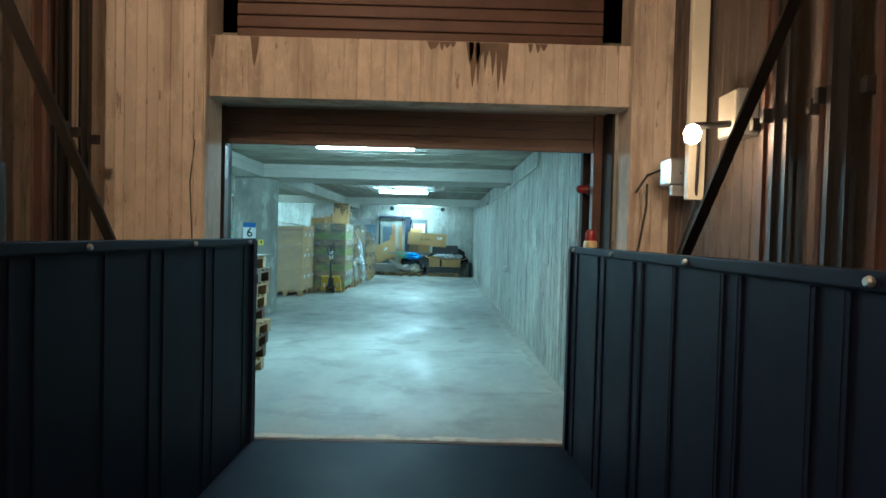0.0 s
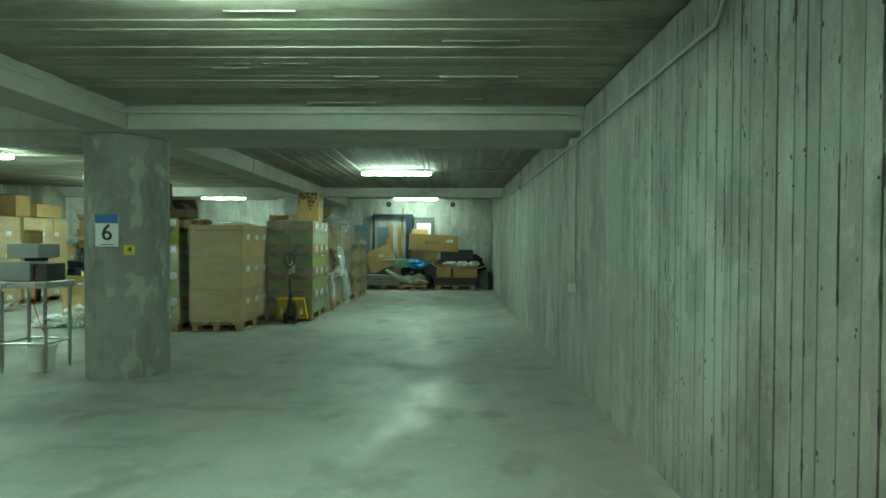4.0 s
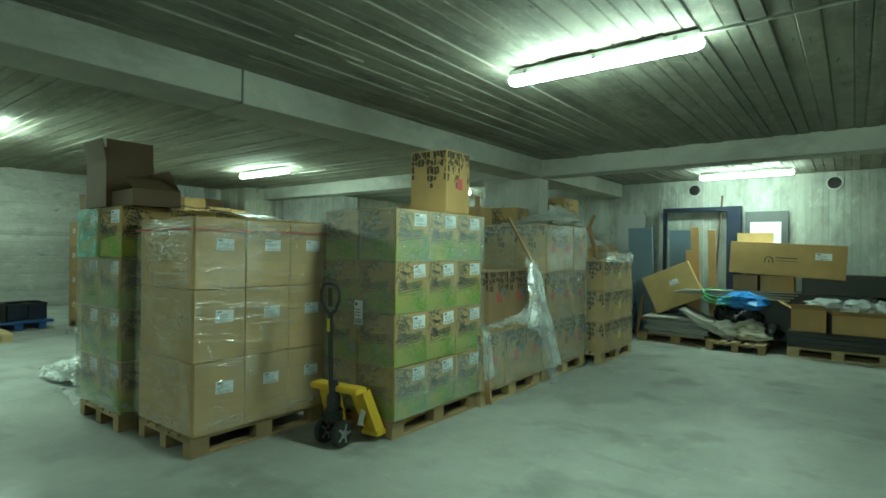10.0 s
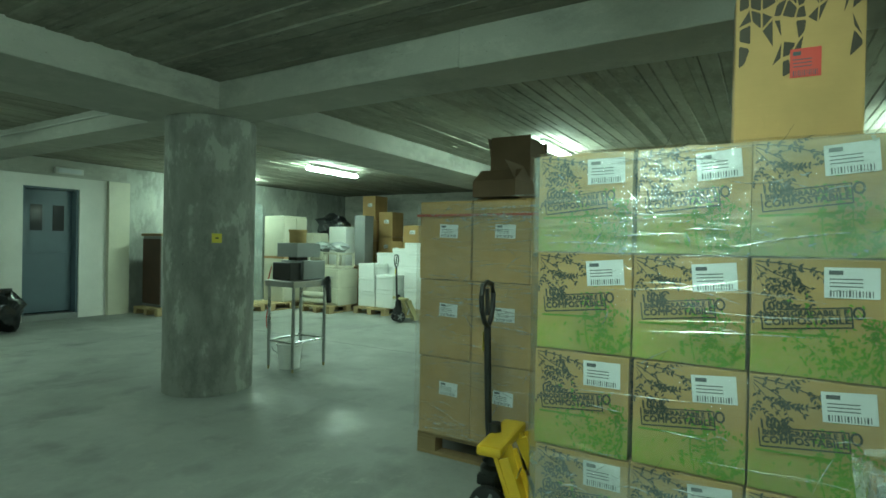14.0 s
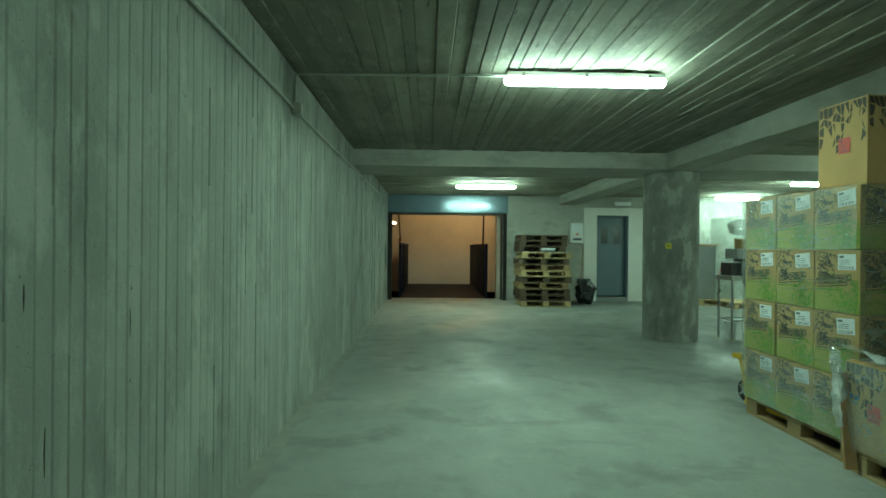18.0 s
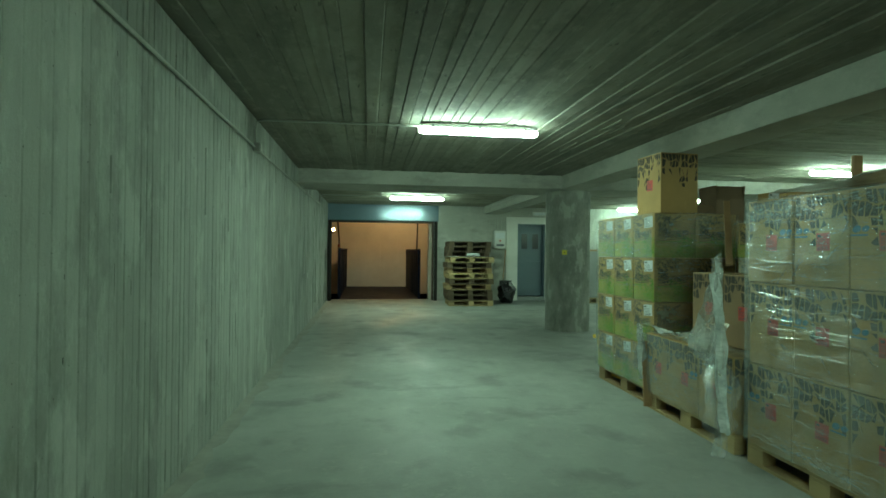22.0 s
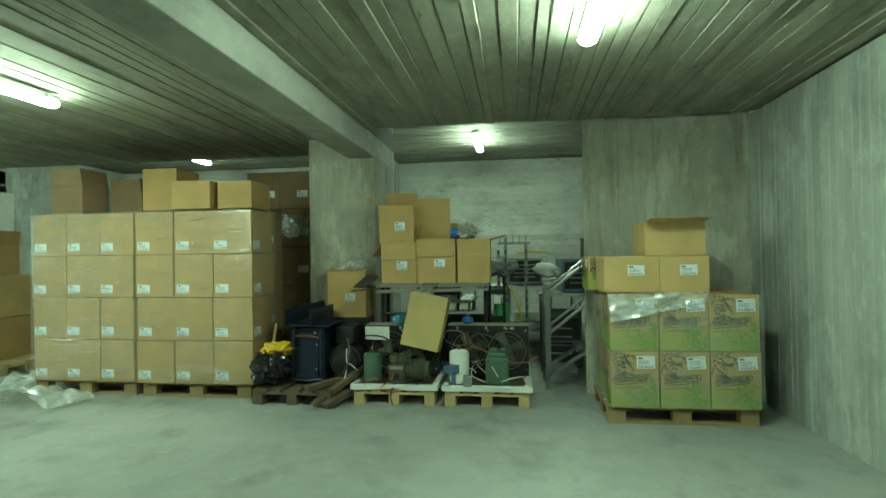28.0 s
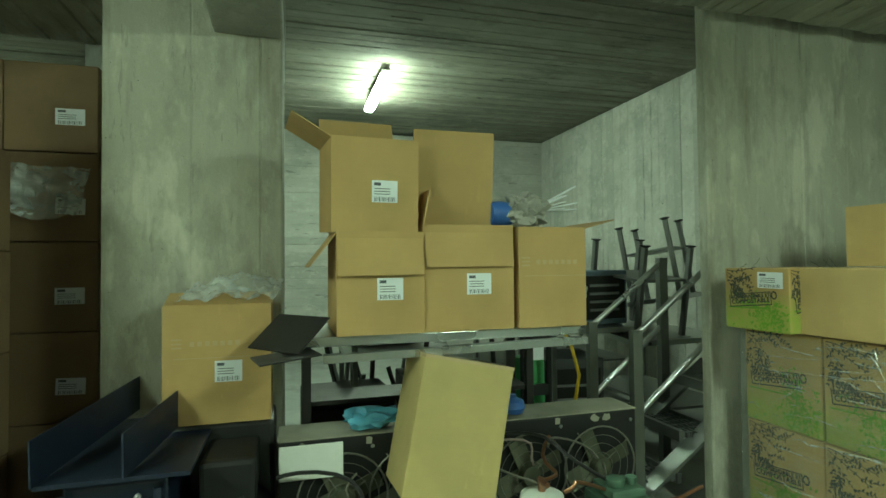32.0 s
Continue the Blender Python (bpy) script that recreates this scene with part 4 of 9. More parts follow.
def carton(w, d, h, style="plain", labels=("+x",), m=None, group="", seed=0, lab="label", colour=None, marks=True, spot=(0.08, 0.12)):
    """A closed carton with tape, print and labels: w along x, d along y, standing on its origin."""
    key = (w, d, h, style, labels, lab, colour, seed, marks, spot)
    if key in CARTONS:
        return copy_thing(CARTONS[key], m)
    words = {"plain": "closed brown cardboard carton with a white label", "green": "brown carton printed with green shrub and dark leaves",
             "lattice": "brown carton printed with a dark thorny lattice"}[style]
    t = thing("cardboard_box", words, "box", group or style + " cartons", m)
    rng = random.Random(seed + 17)
    b = bmesh.new()
    box(b, -w / 2, -d / 2, 0.002, w / 2, d / 2, h - 0.001, 0.006)
    part("body", b, M[colour or {"plain": "card", "green": "card_green", "lattice": "card"}[style]], t)
    b = bmesh.new()
    if w > d:
        box(b, -w / 2 - 0.002, -0.025, h - 0.002, w / 2 + 0.002, 0.025, h + 0.001)
    else:
        box(b, -0.025, -d / 2 - 0.002, h - 0.002, 0.025, d / 2 + 0.002, h + 0.001)
    part("packing_tape", b, M["tape"], t)
    if style == "green":
        for side in SIDES:
            b, g, txt = bmesh.new(), bmesh.new(), bmesh.new()
            fm, fw = on_side(side, w, d, h), face_width(side, w, d)
            branch(b, fm, fw, h, rng)
            green_tree(g, fm, fw, h, rng)
            sc = fw / 0.40 * 0.82
            tm = fm @ Matrix.Translation((-fw * 0.09, h * 0.02, 0.0005)) @ Matrix.Rotation(radians(6), 4, "Z")
            write(txt, "100%", 0.056 * sc, tm @ Matrix.Translation((-0.10 * sc, 0.043 * sc, 0)), 0.003)
            write(txt, "BIODEGRADABILE E" if side[1] == "x" else "BIODEGRADABLE ET", 0.0335 * sc, tm @ Matrix.Translation((0.0, 0.008 * sc, 0)), 0.003)
            write(txt, "COMPOSTABILE" if side[1] == "x" else "COMPOSTABLE", 0.043 * sc, tm @ Matrix.Translation((0.0, -0.024 * sc, 0)), 0.003)
            for x, y, ww, hh in ((0.04, 0.03, 0.24, 0.006), (0, -0.052, 0.32, 0.007), (-0.16, -0.012, 0.006, 0.082), (0.16, -0.012, 0.006, 0.086)):
                rect(txt, x * sc, y * sc, ww * sc, hh * sc, tm)
            for i in range(10):
                a0, a1 = i * math.tau / 10, (i + 1) * math.tau / 10
                flat(txt, [(x0 * sc, y0 * sc) for x0, y0 in ((0.184 + 0.022 * math.cos(a0), 0.006 + 0.028 * math.sin(a0)), (0.184 + 0.022 * math.cos(a1), 0.006 + 0.028 * math.sin(a1)), (0.184 + 0.013 * math.cos(a1), 0.006 + 0.018 * math.sin(a1)), (0.184 + 0.013 * math.cos(a0), 0.006 + 0.018 * math.sin(a0)))], tm)
            rect(g, -fw * 0.14, -h * 0.14, fw * 0.60, 0.008, fm, 0.03)
            part("leaf_print", b, M["ink"], t, "dark printed leaves")
            part("shrub_print", g, M["green_print"], t, "green printed shrub")
            part("lettering", txt, M["ink"], t, "dark printed words")
    elif style == "lattice":
        for side in SIDES:
            b = bmesh.new()
            fm, fw = on_side(side, w, d, h), face_width(side, w, d)
            shards(b, fm, fw, h, rng)
            part("lattice_print", b, M["ink_brown"], t, "dark printed lattice")
        if marks:
            b = bmesh.new()
            for side in labels:
                fm, fw = on_side(side, w, d, h), face_width(side, w, d)
                fm = fm @ Matrix.Translation((fw * 0.36 if seed % 2 else -fw * 0.34, h * 0.1, 0)) @ Matrix(((1, 0.25, 0, 0), (0, 1, 0, 0), (0, 0, 1, 0), (0, 0, 0, 1)))
                for x, r in ((-0.022, 0.026), (0.03, 0.022)):
                    flat(b, [(x + r * math.cos(q * math.tau / 12), r * 0.8 * math.sin(q * math.tau / 12)) for q in range(12)], fm)
                rect(b, 0.0, -0.034, 0.1, 0.01, fm)
            part("printed_mark", b, M["blue_mark"], t, "blue printed mark")
    for side in labels:
        fm, fw = on_side(side, w, d, h), face_width(side, w, d)
        if style == "green":
            paper_label(t, fm, fw * 0.23, h * 0.31, min(0.155, fw * 0.38), min(0.105, h * 0.25), lab, rng.uniform(-0.03, 0.11))
        elif style == "lattice":
            paper_label(t, fm, fw * 0.06, -h * 0.02, 0.095, 0.105, lab, rng.uniform(-0.03, 0.03))
        else:
            paper_label(t, fm, fw * spot[0], h * spot[1], min(0.14, fw * 0.36), 0.088, lab, rng.uniform(-0.05, 0.05))
    CARTONS[key] = t
    return t


def stack(x0, y0, nx, ny, nz, w, d, h, z0=0.144, style="plain", labels=("+x",), group="", skip=(), seed=0, jitter=0.006, lab="label", turn=0.0, pivot=None, colour=None, spot=(0.08, 0.12), only=None):
    """A block of cartons on a pallet; only the outer ones that can be seen."""
    rng = random.Random(seed)
    pm = Matrix.Identity(4) if pivot is None else pose(*pivot, 0, 0, turn)
    for k in range(nz):
        for i in range(nx):
            for j in range(ny):
                if (i, j, k) in skip or (0 < i < nx - 1 and 0 < j < ny - 1 and k < nz - 1):
                    continue
                here = tuple(s for s in labels if (s == "+x" and i == nx - 1 and only in (None, j)) or (s == "-x" and i == 0) or (s == "-y" and j == 0) or (s == "+y" and j == ny - 1))
                m = pose(x0 + (i + 0.5) * w + rng.uniform(-jitter, jitter), y0 + (j + 0.5) * d + rng.uniform(-jitter, jitter), z0 + k * h, 0, 0, rng.uniform(-0.6, 0.6))
                carton(w - 0.006, d - 0.006, h - 0.003, style, here, pm @ m, group, rng.randint(0, 1), lab, colour, spot=spot)


def wrap(name, x0, y0, z0, x1, y1, z1, material="film", seed=0, top=True, label="", sides=("-x", "+x", "-y", "+y"), sag=0.006, m=None, pleats=60):
    """Stretch film drawn round a load: a creased skin a little outside it."""
    t = thing(name, label or "clear stretch film wrapped round stacked cartons", "stretch film", "stretch wraps", m)
    g = 0.014

    def skin(o, u, v, n, U, V, kind="film_side"):
        bm = bmesh.new()
        nu, nv = max(2, int(U / 0.06)), max(2, int(V / 0.06))
        rows = []
        for i in range(nu + 1):
            row = []
            for j in range(nv + 1):
                p = Vector(o) + Vector(u) * (U * i / nu) + Vector(v) * (V * j / nv)
                k = noise.noise(Vector((p.x * 3 + seed, p.y * 3, p.z * 7))) + 0.6 * noise.noise(Vector((p.x * 9, p.y * 9 + seed, p.z * 17)))
                row.append(bm.verts.new(p + Vector(n) * (g + sag * k)))
            rows.append(row)
        for i in range(nu):
            for j in range(nv):
                bm.faces.new((rows[i][j], rows[i + 1][j], rows[i + 1][j + 1], rows[i][j + 1]))
        skin_part = part(kind, bm, M[material], t, "", True)
        rng = random.Random(seed * 7 + nu * 3 + nv + int(10 * n[0]) + int(20 * n[1]))
        ridges = bmesh.new()
        level = kind != "film_top"
        for q in range(int(U * V * pleats)):
            L = min(0.75 * U, rng.choice((0.06, 0.1, 0.16, 0.3, 0.5)) * rng.uniform(0.7, 1.3))
            a = rng.gauss(0, 0.09) if rng.random() < 0.75 else rng.uniform(-1.2, 1.2)
            if abs(a) > 0.5:
                L = min(L, 0.16)
            cu, cv = rng.uniform(0.02 + L / 2, U - 0.02 - L / 2), rng.uniform(0.0, 1.0) * (V - 0.06) + 0.03
            if level and rng.random() < 0.35:
                cv = V - 0.02 - 0.10 * rng.random() if rng.random() < 0.6 else 0.03 + 0.08 * rng.random()
            r0, bow = rng.uniform(0.0012, 0.0034), rng.uniform(-0.02, 0.02)
            rings = []
            for i in range(6):
                f = i / 5
                du = (f - 0.5) * L
                pu, pv = cu + du * math.cos(a), cv + du * math.sin(a) + bow * math.sin(math.pi * f)
                if not (0.0 < pv < V):
                    rings = []
                    break
                p = Vector(o) + Vector(u) * pu + Vector(v) * pv
                k = noise.noise(Vector((p.x * 3 + seed, p.y * 3, p.z * 7))) + 0.6 * noise.noise(Vector((p.x * 9, p.y * 9 + seed, p.z * 17)))
                r = r0 * (0.25 + math.sin(math.pi * f))
                across = (Vector(v) * math.cos(a) - Vector(u) * math.sin(a))
                rings.append([ridges.verts.new(p + Vector(n) * (g + sag * k + r * math.sin(w) * 1.3) + across * (r * math.cos(w))) for w in (0.0, 0.8, 1.57, 2.35, 3.14)])
            for ra, rb in zip(rings, rings[1:]):
                for m_ in range(4):
                    ridges.faces.new((ra[m_], rb[m_], rb[m_ + 1], ra[m_ + 1]))
        if len(ridges.verts):
            part("film_pleats", ridges, M["pleat"], skin_part, "gathered ridges of film", True)
        else:
            ridges.free()

    H = z1 - z0
    if "+x" in sides:
        skin((x1, y0, z0), (0, 1, 0), (0, 0, 1), (1, 0, 0), y1 - y0, H)
    if "-x" in sides:
        skin((x0, y0, z0), (0, 1, 0), (0, 0, 1), (-1, 0, 0), y1 - y0, H)
    if "-y" in sides:
        skin((x0, y0, z0), (1, 0, 0), (0, 0, 1), (0, -1, 0), x1 - x0, H)
    if "+y" in sides:
        skin((x0, y1, z0), (1, 0, 0), (0, 0, 1), (0, 1, 0), x1 - x0, H)
    if top:
        skin((x0, y0, z1), (1, 0, 0), (0, 1, 0), (0, 0, 1), x1 - x0, y1 - y0, "film_top")
    return t


def open_carton(w, d, h, m, style="card", flaps=(100, 95, 60, 120), group="open cartons", label="open brown cardboard box with raised flaps", labels=()):
    """An empty carton with four walls, a bottom and hinged flaps (degrees from lying shut, round -y, +y, -x, +x)."""
    t = thing("open_box", label, "box", group, m)
    k = 0.006
    for name, dims in (("base", (-w / 2, -d / 2, 0, w / 2, d / 2, k)), ("wall", (-w / 2, -d / 2, k, -w / 2 + k, d / 2, h)), ("wall", (w / 2 - k, -d / 2, k, w / 2, d / 2, h)),
                       ("wall", (-w / 2 + k, -d / 2, k, w / 2 - k, -d / 2 + k, h)), ("wall", (-w / 2 + k, d / 2 - k, k, w / 2 - k, d / 2, h))):
        b = bmesh.new()
        box(b, *dims)
        part(name, b, M[style], t)
    for side, a in zip(("-y", "+y", "-x", "+x"), flaps):
        if a is None:
            continue
        u = Vector(SIDES[side])
        n = u.cross(Vector((0, 0, 1)))
        L, reach = (w, d) if side[1] == "y" else (d, w)
        ln = (d if side[1] == "y" else w) * 0.5 if side[1] == "y" else w * 0.45
        ln = min(ln, 0.26)
        b = bmesh.new()
        box(b, -L / 2 + 0.004, 0, 0, L / 2 - 0.004, ln, 0.004)
        # x along the edge, y inwards when shut
        base = Matrix((u, -n, (0, 0, 1))).transposed().to_4x4()
        mm = Matrix.Translation(n * (reach / 2 - 0.004) + Vector((0, 0, h))) @ base @ Matrix.Rotation(radians(a), 4, "X")
        bmesh.ops.transform(b, matrix=mm, verts=b.verts)
        part("flap", b, M[style], t)
    for side in labels:
        fm, fw = on_side(side, w, d, h), face_width(side, w, d)
        paper_label(t, fm, fw * 0.1, -h * 0.06, min(0.11, fw * 0.3), 0.09)
    return t


M["green_print"] = surface("green_ink", (0.15, 0.33, 0.02), 0.75, 0.7)


def drape(name, corners, material, label, seed=0, sag=0.06, crease=0.03, n=26, slack=0.0):
    """A loose sheet of film or card between four corners (a, b, c, d in turn), sagging and creased."""
    a, b_, c, d = (Vector(p) for p in corners)
    nrm = (b_ - a).cross(d - a).normalized()
    bm = bmesh.new()
    rows = []
    for i in range(n + 1):
        u = i / n
        row = []
        for j in range(n + 1):
            v = j / n
            p = (a * (1 - u) + b_ * u) * (1 - v) + (d * (1 - u) + c * u) * v
            p.z -= sag * math.sin(math.pi * u) * (0.3 + 0.7 * v)
            k = noise.noise(Vector((u * 5 + seed, v * 2.2, seed))) + 0.5 * noise.noise(Vector((u * 13, v * 6 + seed, 1.0)))
            q = p + nrm * (crease * k + slack * math.sin(math.pi * u) * math.sin(math.pi * v))
            row.append(bm.verts.new(q))
        rows.append(row)
    for i in range(n):
        for j in range(n):
            bm.faces.new((rows[i][j], rows[i + 1][j], rows[i + 1][j + 1], rows[i][j + 1]))
    ob = new(name, finish(bm, name, M[material], True))
    return tagged(ob, label, "plastic film")


def batten(a, b, w=0.045, h=0.02, label="rough wooden batten among the cartons"):
    t = thing("wooden_batten", label, "batten", "battens")
    bm = bmesh.new()
    bar(bm, a, b, w, h)
    part("lath", bm, M["wood"], t)


# ---- loads along the aisle ----
# plain cartons
pallet(-3.86, 13.78, 0, 90)
stack(-4.30, 13.19, 1, 3, 3, 0.86, 0.40, 0.525, style="plain", labels=("+x",), seed=1)
wrap("stretch_wrap", -4.31, 13.18, 0.16, -3.43, 14.40, 1.70, seed=1, pleats=130)
b = bmesh.new()
box(b, -3.418, 13.18, 1.615, -3.4155, 14.40, 1.63)
box(b, -4.31, 13.165, 1.615, -3.43, 13.1675, 1.63)
tagged(new("red_strap", finish(b, "red_strap", M["tape_red"])), "thin red tape line round the top row of cartons", "tape")
# green cartons behind them, with an open carton on top
pallet(-4.84, 13.70, 0, 90)
stack(-5.28, 13.10, 2, 3, 4, 0.43, 0.40, 0.42, style="green", labels=("-y",), seed=2)
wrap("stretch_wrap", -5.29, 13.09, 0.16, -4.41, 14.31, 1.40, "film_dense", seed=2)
wrap("stretch_wrap", -5.29, 13.09, 1.40, -4.85, 14.31, 1.815, "film_green", seed=12, top=False)
open_carton(0.42, 0.38, 0.38, pose(-4.92, 13.28, 1.826), "card_brown", (100, 75, 95, 88), label="open carton with dark raised flaps on a stack")
open_carton(0.4, 0.38, 0.13, pose(-4.5, 13.32, 1.826), "card_brown", (None, 60, None, 35), label="low open carton with a bent flap")
drape("loose_film", ((-4.9, 13.7, 1.9), (-3.6, 13.7, 1.76), (-3.6, 14.3, 1.74), (-4.9, 14.3, 1.86)), "film_thick", "white film lying over stacked cartons", 3, 0.02, 0.02)
# green cartons that face the aisle
pallet(-3.03, 14.96, 0, 90)
stack(-3.45, 14.36, 2, 3, 4, 0.42, 0.405, 0.42, style="green", labels=("+x",), seed=3)
wrap("stretch_wrap", -3.46, 14.35, 0.55, -2.60, 15.58, 1.40, "film_faint", seed=3, top=False, sides=("+x",), pleats=25)
wrap("stretch_wrap", -3.46, 14.35, 0.16, -2.60, 15.58, 0.55, "film_cover", seed=23, top=False, sides=("+x",))
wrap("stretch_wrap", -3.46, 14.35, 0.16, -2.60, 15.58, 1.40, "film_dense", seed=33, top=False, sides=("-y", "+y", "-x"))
wrap("stretch_wrap", -3.46, 14.35, 1.40, -2.60, 15.58, 1.815, "film_cover", seed=13)
carton(0.40, 0.40, 0.58, "lattice", ("+x",), pose(-2.90, 15.29, 1.83, 0, 0, 4), lab="label_red", marks=False)
# sheet label on the end of that load
t = thing("delivery_note", "white delivery note stuck on the wrapped cartons", "label")
paper_label(t, Matrix.Translation((-2.98, 14.325, 0.98)) @ pose(0, 0, 0, 90, 0, 0), 0, 0, 0.1, 0.2)
# low lattice load with torn film
pallet(-2.98, 16.14, 0, 90, "pallet_new")
stack(-3.40, 15.53, 2, 3, 1, 0.42, 0.41, 0.56, style="lattice", labels=("+x",), seed=4, lab="label_red")
wrap("stretch_wrap", -3.41, 15.52, 0.16, -2.55, 16.77, 0.70, "film_cover", seed=4, sag=0.014)
for y in (16.0, 16.41):
    carton(0.42, 0.38, 0.56, "lattice", ("+x",), pose(-2.98, y + 0.13, 0.722, 0, 0, 2), lab="label_red", colour="card_dark", seed=3)
drape("torn_film", ((-2.62, 16.44, 1.40), (-2.60, 16.54, 1.46), (-2.44, 16.80, 0.62), (-2.50, 16.56, 0.70)), "film_thin", "torn film hanging off the load", 5, 0.0, 0.05)
drape("torn_film", ((-2.50, 16.30, 0.70), (-2.48, 16.72, 0.62), (-2.57, 16.58, 1.40), (-2.60, 16.54, 1.44)), "film_thick", "torn film drawn up to a point", 8, 0.10, 0.07, 34)
drape("torn_film", ((-2.54, 15.50, 0.78), (-2.54, 16.62, 0.74), (-2.62, 16.62, 0.92), (-2.70, 15.52, 0.72)), "film_thick", "slack torn film edge over low cartons", 6, 0.05, 0.04)
drape("torn_film", ((-2.53, 15.47, 0.78), (-2.50, 15.56, 0.74), (-2.48, 15.62, 0.3), (-2.53, 15.52, 0.26)), "film_thick", "torn film strip hanging on cartons", 7, 0.0, 0.05)
drape("torn_film", ((-2.50, 16.50, 0.72), (-2.47, 16.90, 0.60), (-2.42, 16.84, 0.015), (-2.42, 16.74, 0.015)), "film_thin", "torn film tail hanging to the floor", 15, 0.0, 0.12, 34)
drape("torn_film", ((-2.56, 16.52, 1.30), (-2.52, 16.60, 1.28), (-2.41, 16.90, 0.22), (-2.43, 16.84, 0.18)), "film_heap", "gathered rope of torn film", 19, 0.0, 0.06, 30)
batten((-3.49, 16.81, 0.06), (-3.49, 16.81, 2.17), 0.07, 0.025)
batten((-2.78, 16.36, 1.86), (-2.62, 16.62, 1.36))
batten((-2.535, 15.62, 0.03), (-2.55, 15.53, 0.62), 0.07, 0.022)
# second row behind the low load; its shade is put into darker card
pallet(-4.0, 16.2, 0, 90)
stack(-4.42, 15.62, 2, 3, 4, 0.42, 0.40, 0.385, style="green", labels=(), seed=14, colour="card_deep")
for k, (y, h) in enumerate(((15.95, 0.16), (15.95, 0.14))):
    carton(0.4, 0.32, h, "plain", ("+x",), pose(-3.7, y, 1.69 + 0.165 * k, 0, 0, 4 * k), colour="card_light" if k == 0 else None, seed=k)
carton(0.4, 0.36, 0.36, "plain", (), pose(-3.72, 17.0, 1.69), seed=3)
pallet(-4.0, 17.5, 0, 90)
stack(-4.42, 16.9, 2, 3, 4, 0.42, 0.40, 0.385, style="plain", labels=("+x",), seed=15)
# wrapped lattice load
pallet(-3.0, 17.45, 0, 90, "pallet_new")
stack(-3.43, 16.86, 2, 3, 3, 0.42, 0.395, 0.555, style="lattice", labels=("+x",), seed=5, lab="label_red")
wrap("stretch_wrap", -3.44, 16.85, 0.16, -2.58, 18.05, 1.81, "film_cover", seed=5, sag=0.012, pleats=130)
drape("loose_film", ((-2.62, 17.0, 1.86), (-2.62, 18.02, 1.9), (-3.1, 18.3, 2.16), (-3.4, 17.2, 1.84)), "film_white", "white film sheet over the wrapped load", 9, 0.03, 0.03)
# lattice load with yellow labels, film drawn up over posts
pallet(-2.84, 18.84, 0, 90, "pallet_new")
stack(-3.10, 18.25, 2, 3, 3, 0.345, 0.37, 0.412, style="lattice", labels=("+x", "+y"), seed=6, lab="label_yellow", only=1)
wrap("stretch_wrap", -3.11, 18.24, 0.16, -2.41, 19.365, 1.39, "film", seed=6, top=False, sag=0.01, pleats=55)
batten((-2.99, 18.46, 1.385), (-2.97, 18.46, 2.08), 0.07, 0.05)
batten((-3.27, 19.27, 1.40), (-2.89, 19.07, 2.05), 0.05, 0.025)
batten((-2.49, 18.23, 1.39), (-2.7, 18.39, 1.85), 0.05, 0.025)
tent = bmesh.new()
PEAKS = ((-2.97, 18.46, 0.72, 0.22), (-2.69, 18.40, 0.42, 0.22), (-2.95, 19.12, 0.42, 0.17), (-2.41, 19.37, 0.16, 0.2), (-2.41, 18.24, 0.3, 0.3), (-2.41, 18.7, 0.13, 0.3), (-3.06, 18.24, 0.3, 0.3))
N = 64
sheet = []
for i in range(N + 1):
    row = []
    for j in range(N + 1):
        x, y = -3.13 + 0.74 * i / N, 18.22 + 1.165 * j / N
        rise = max(h * math.exp(-(math.hypot(x - a, y - c) / r) ** 0.85) for a, c, h, r in PEAKS)
        ripple = 0.03 * noise.noise(Vector((x * 9, y * 9, 2.0))) + 0.016 * noise.noise(Vector((x * 23, y * 23, 5.0))) + 0.02 * abs(noise.noise(Vector((x * 4 + y * 15, y * 3, 7.0))))
        edge = 0.05 * max(0.0, 1 - 12 * min(i, N - i, j, N - j) / N)
        row.append(tent.verts.new((x + ripple * 0.5, y + ripple * 0.4, 1.395 + rise + abs(ripple) * (1.0 if edge == 0 else 0.5) + edge)))
    sheet.append(row)
for i in range(N):
    for j in range(N):
        tent.faces.new((sheet[i][j], sheet[i + 1][j], sheet[i + 1][j + 1], sheet[i][j + 1]))
tagged(new("film_tent", finish(tent, "film_tent", M["film_thin"], True)), "clear film drawn up over posts on the cartons", "plastic film")
drape("film_collar", ((-2.385, 18.24, 1.36), (-2.385, 19.385, 1.36), (-2.43, 19.37, 1.50), (-2.42, 18.26, 1.52)), "film_thick", "gathered film edge round the cartons", 22, 0.05, 0.03, 30)
drape("film_collar", ((-2.40, 19.39, 1.36), (-3.07, 19.39, 1.36), (-3.0, 19.36, 1.50), (-2.43, 19.36, 1.50)), "film_thick", "gathered film edge round the cartons", 23, 0.03, 0.03, 30)
drape("film_sheet", ((-2.62, 18.05, 1.84), (-2.97, 18.44, 2.06), (-3.14, 18.04, 2.14), (-2.9, 17.7, 1.86)), "film_white", "white film sheet between two loads", 24, 0.05, 0.03, 24)
# lattice carton on the floor
carton(0.50, 0.40, 0.33, "lattice", ("+x", "+y"), pose(-3.54, 19.78, 0, 0, 0, 8), lab="label_yellow", seed=4)
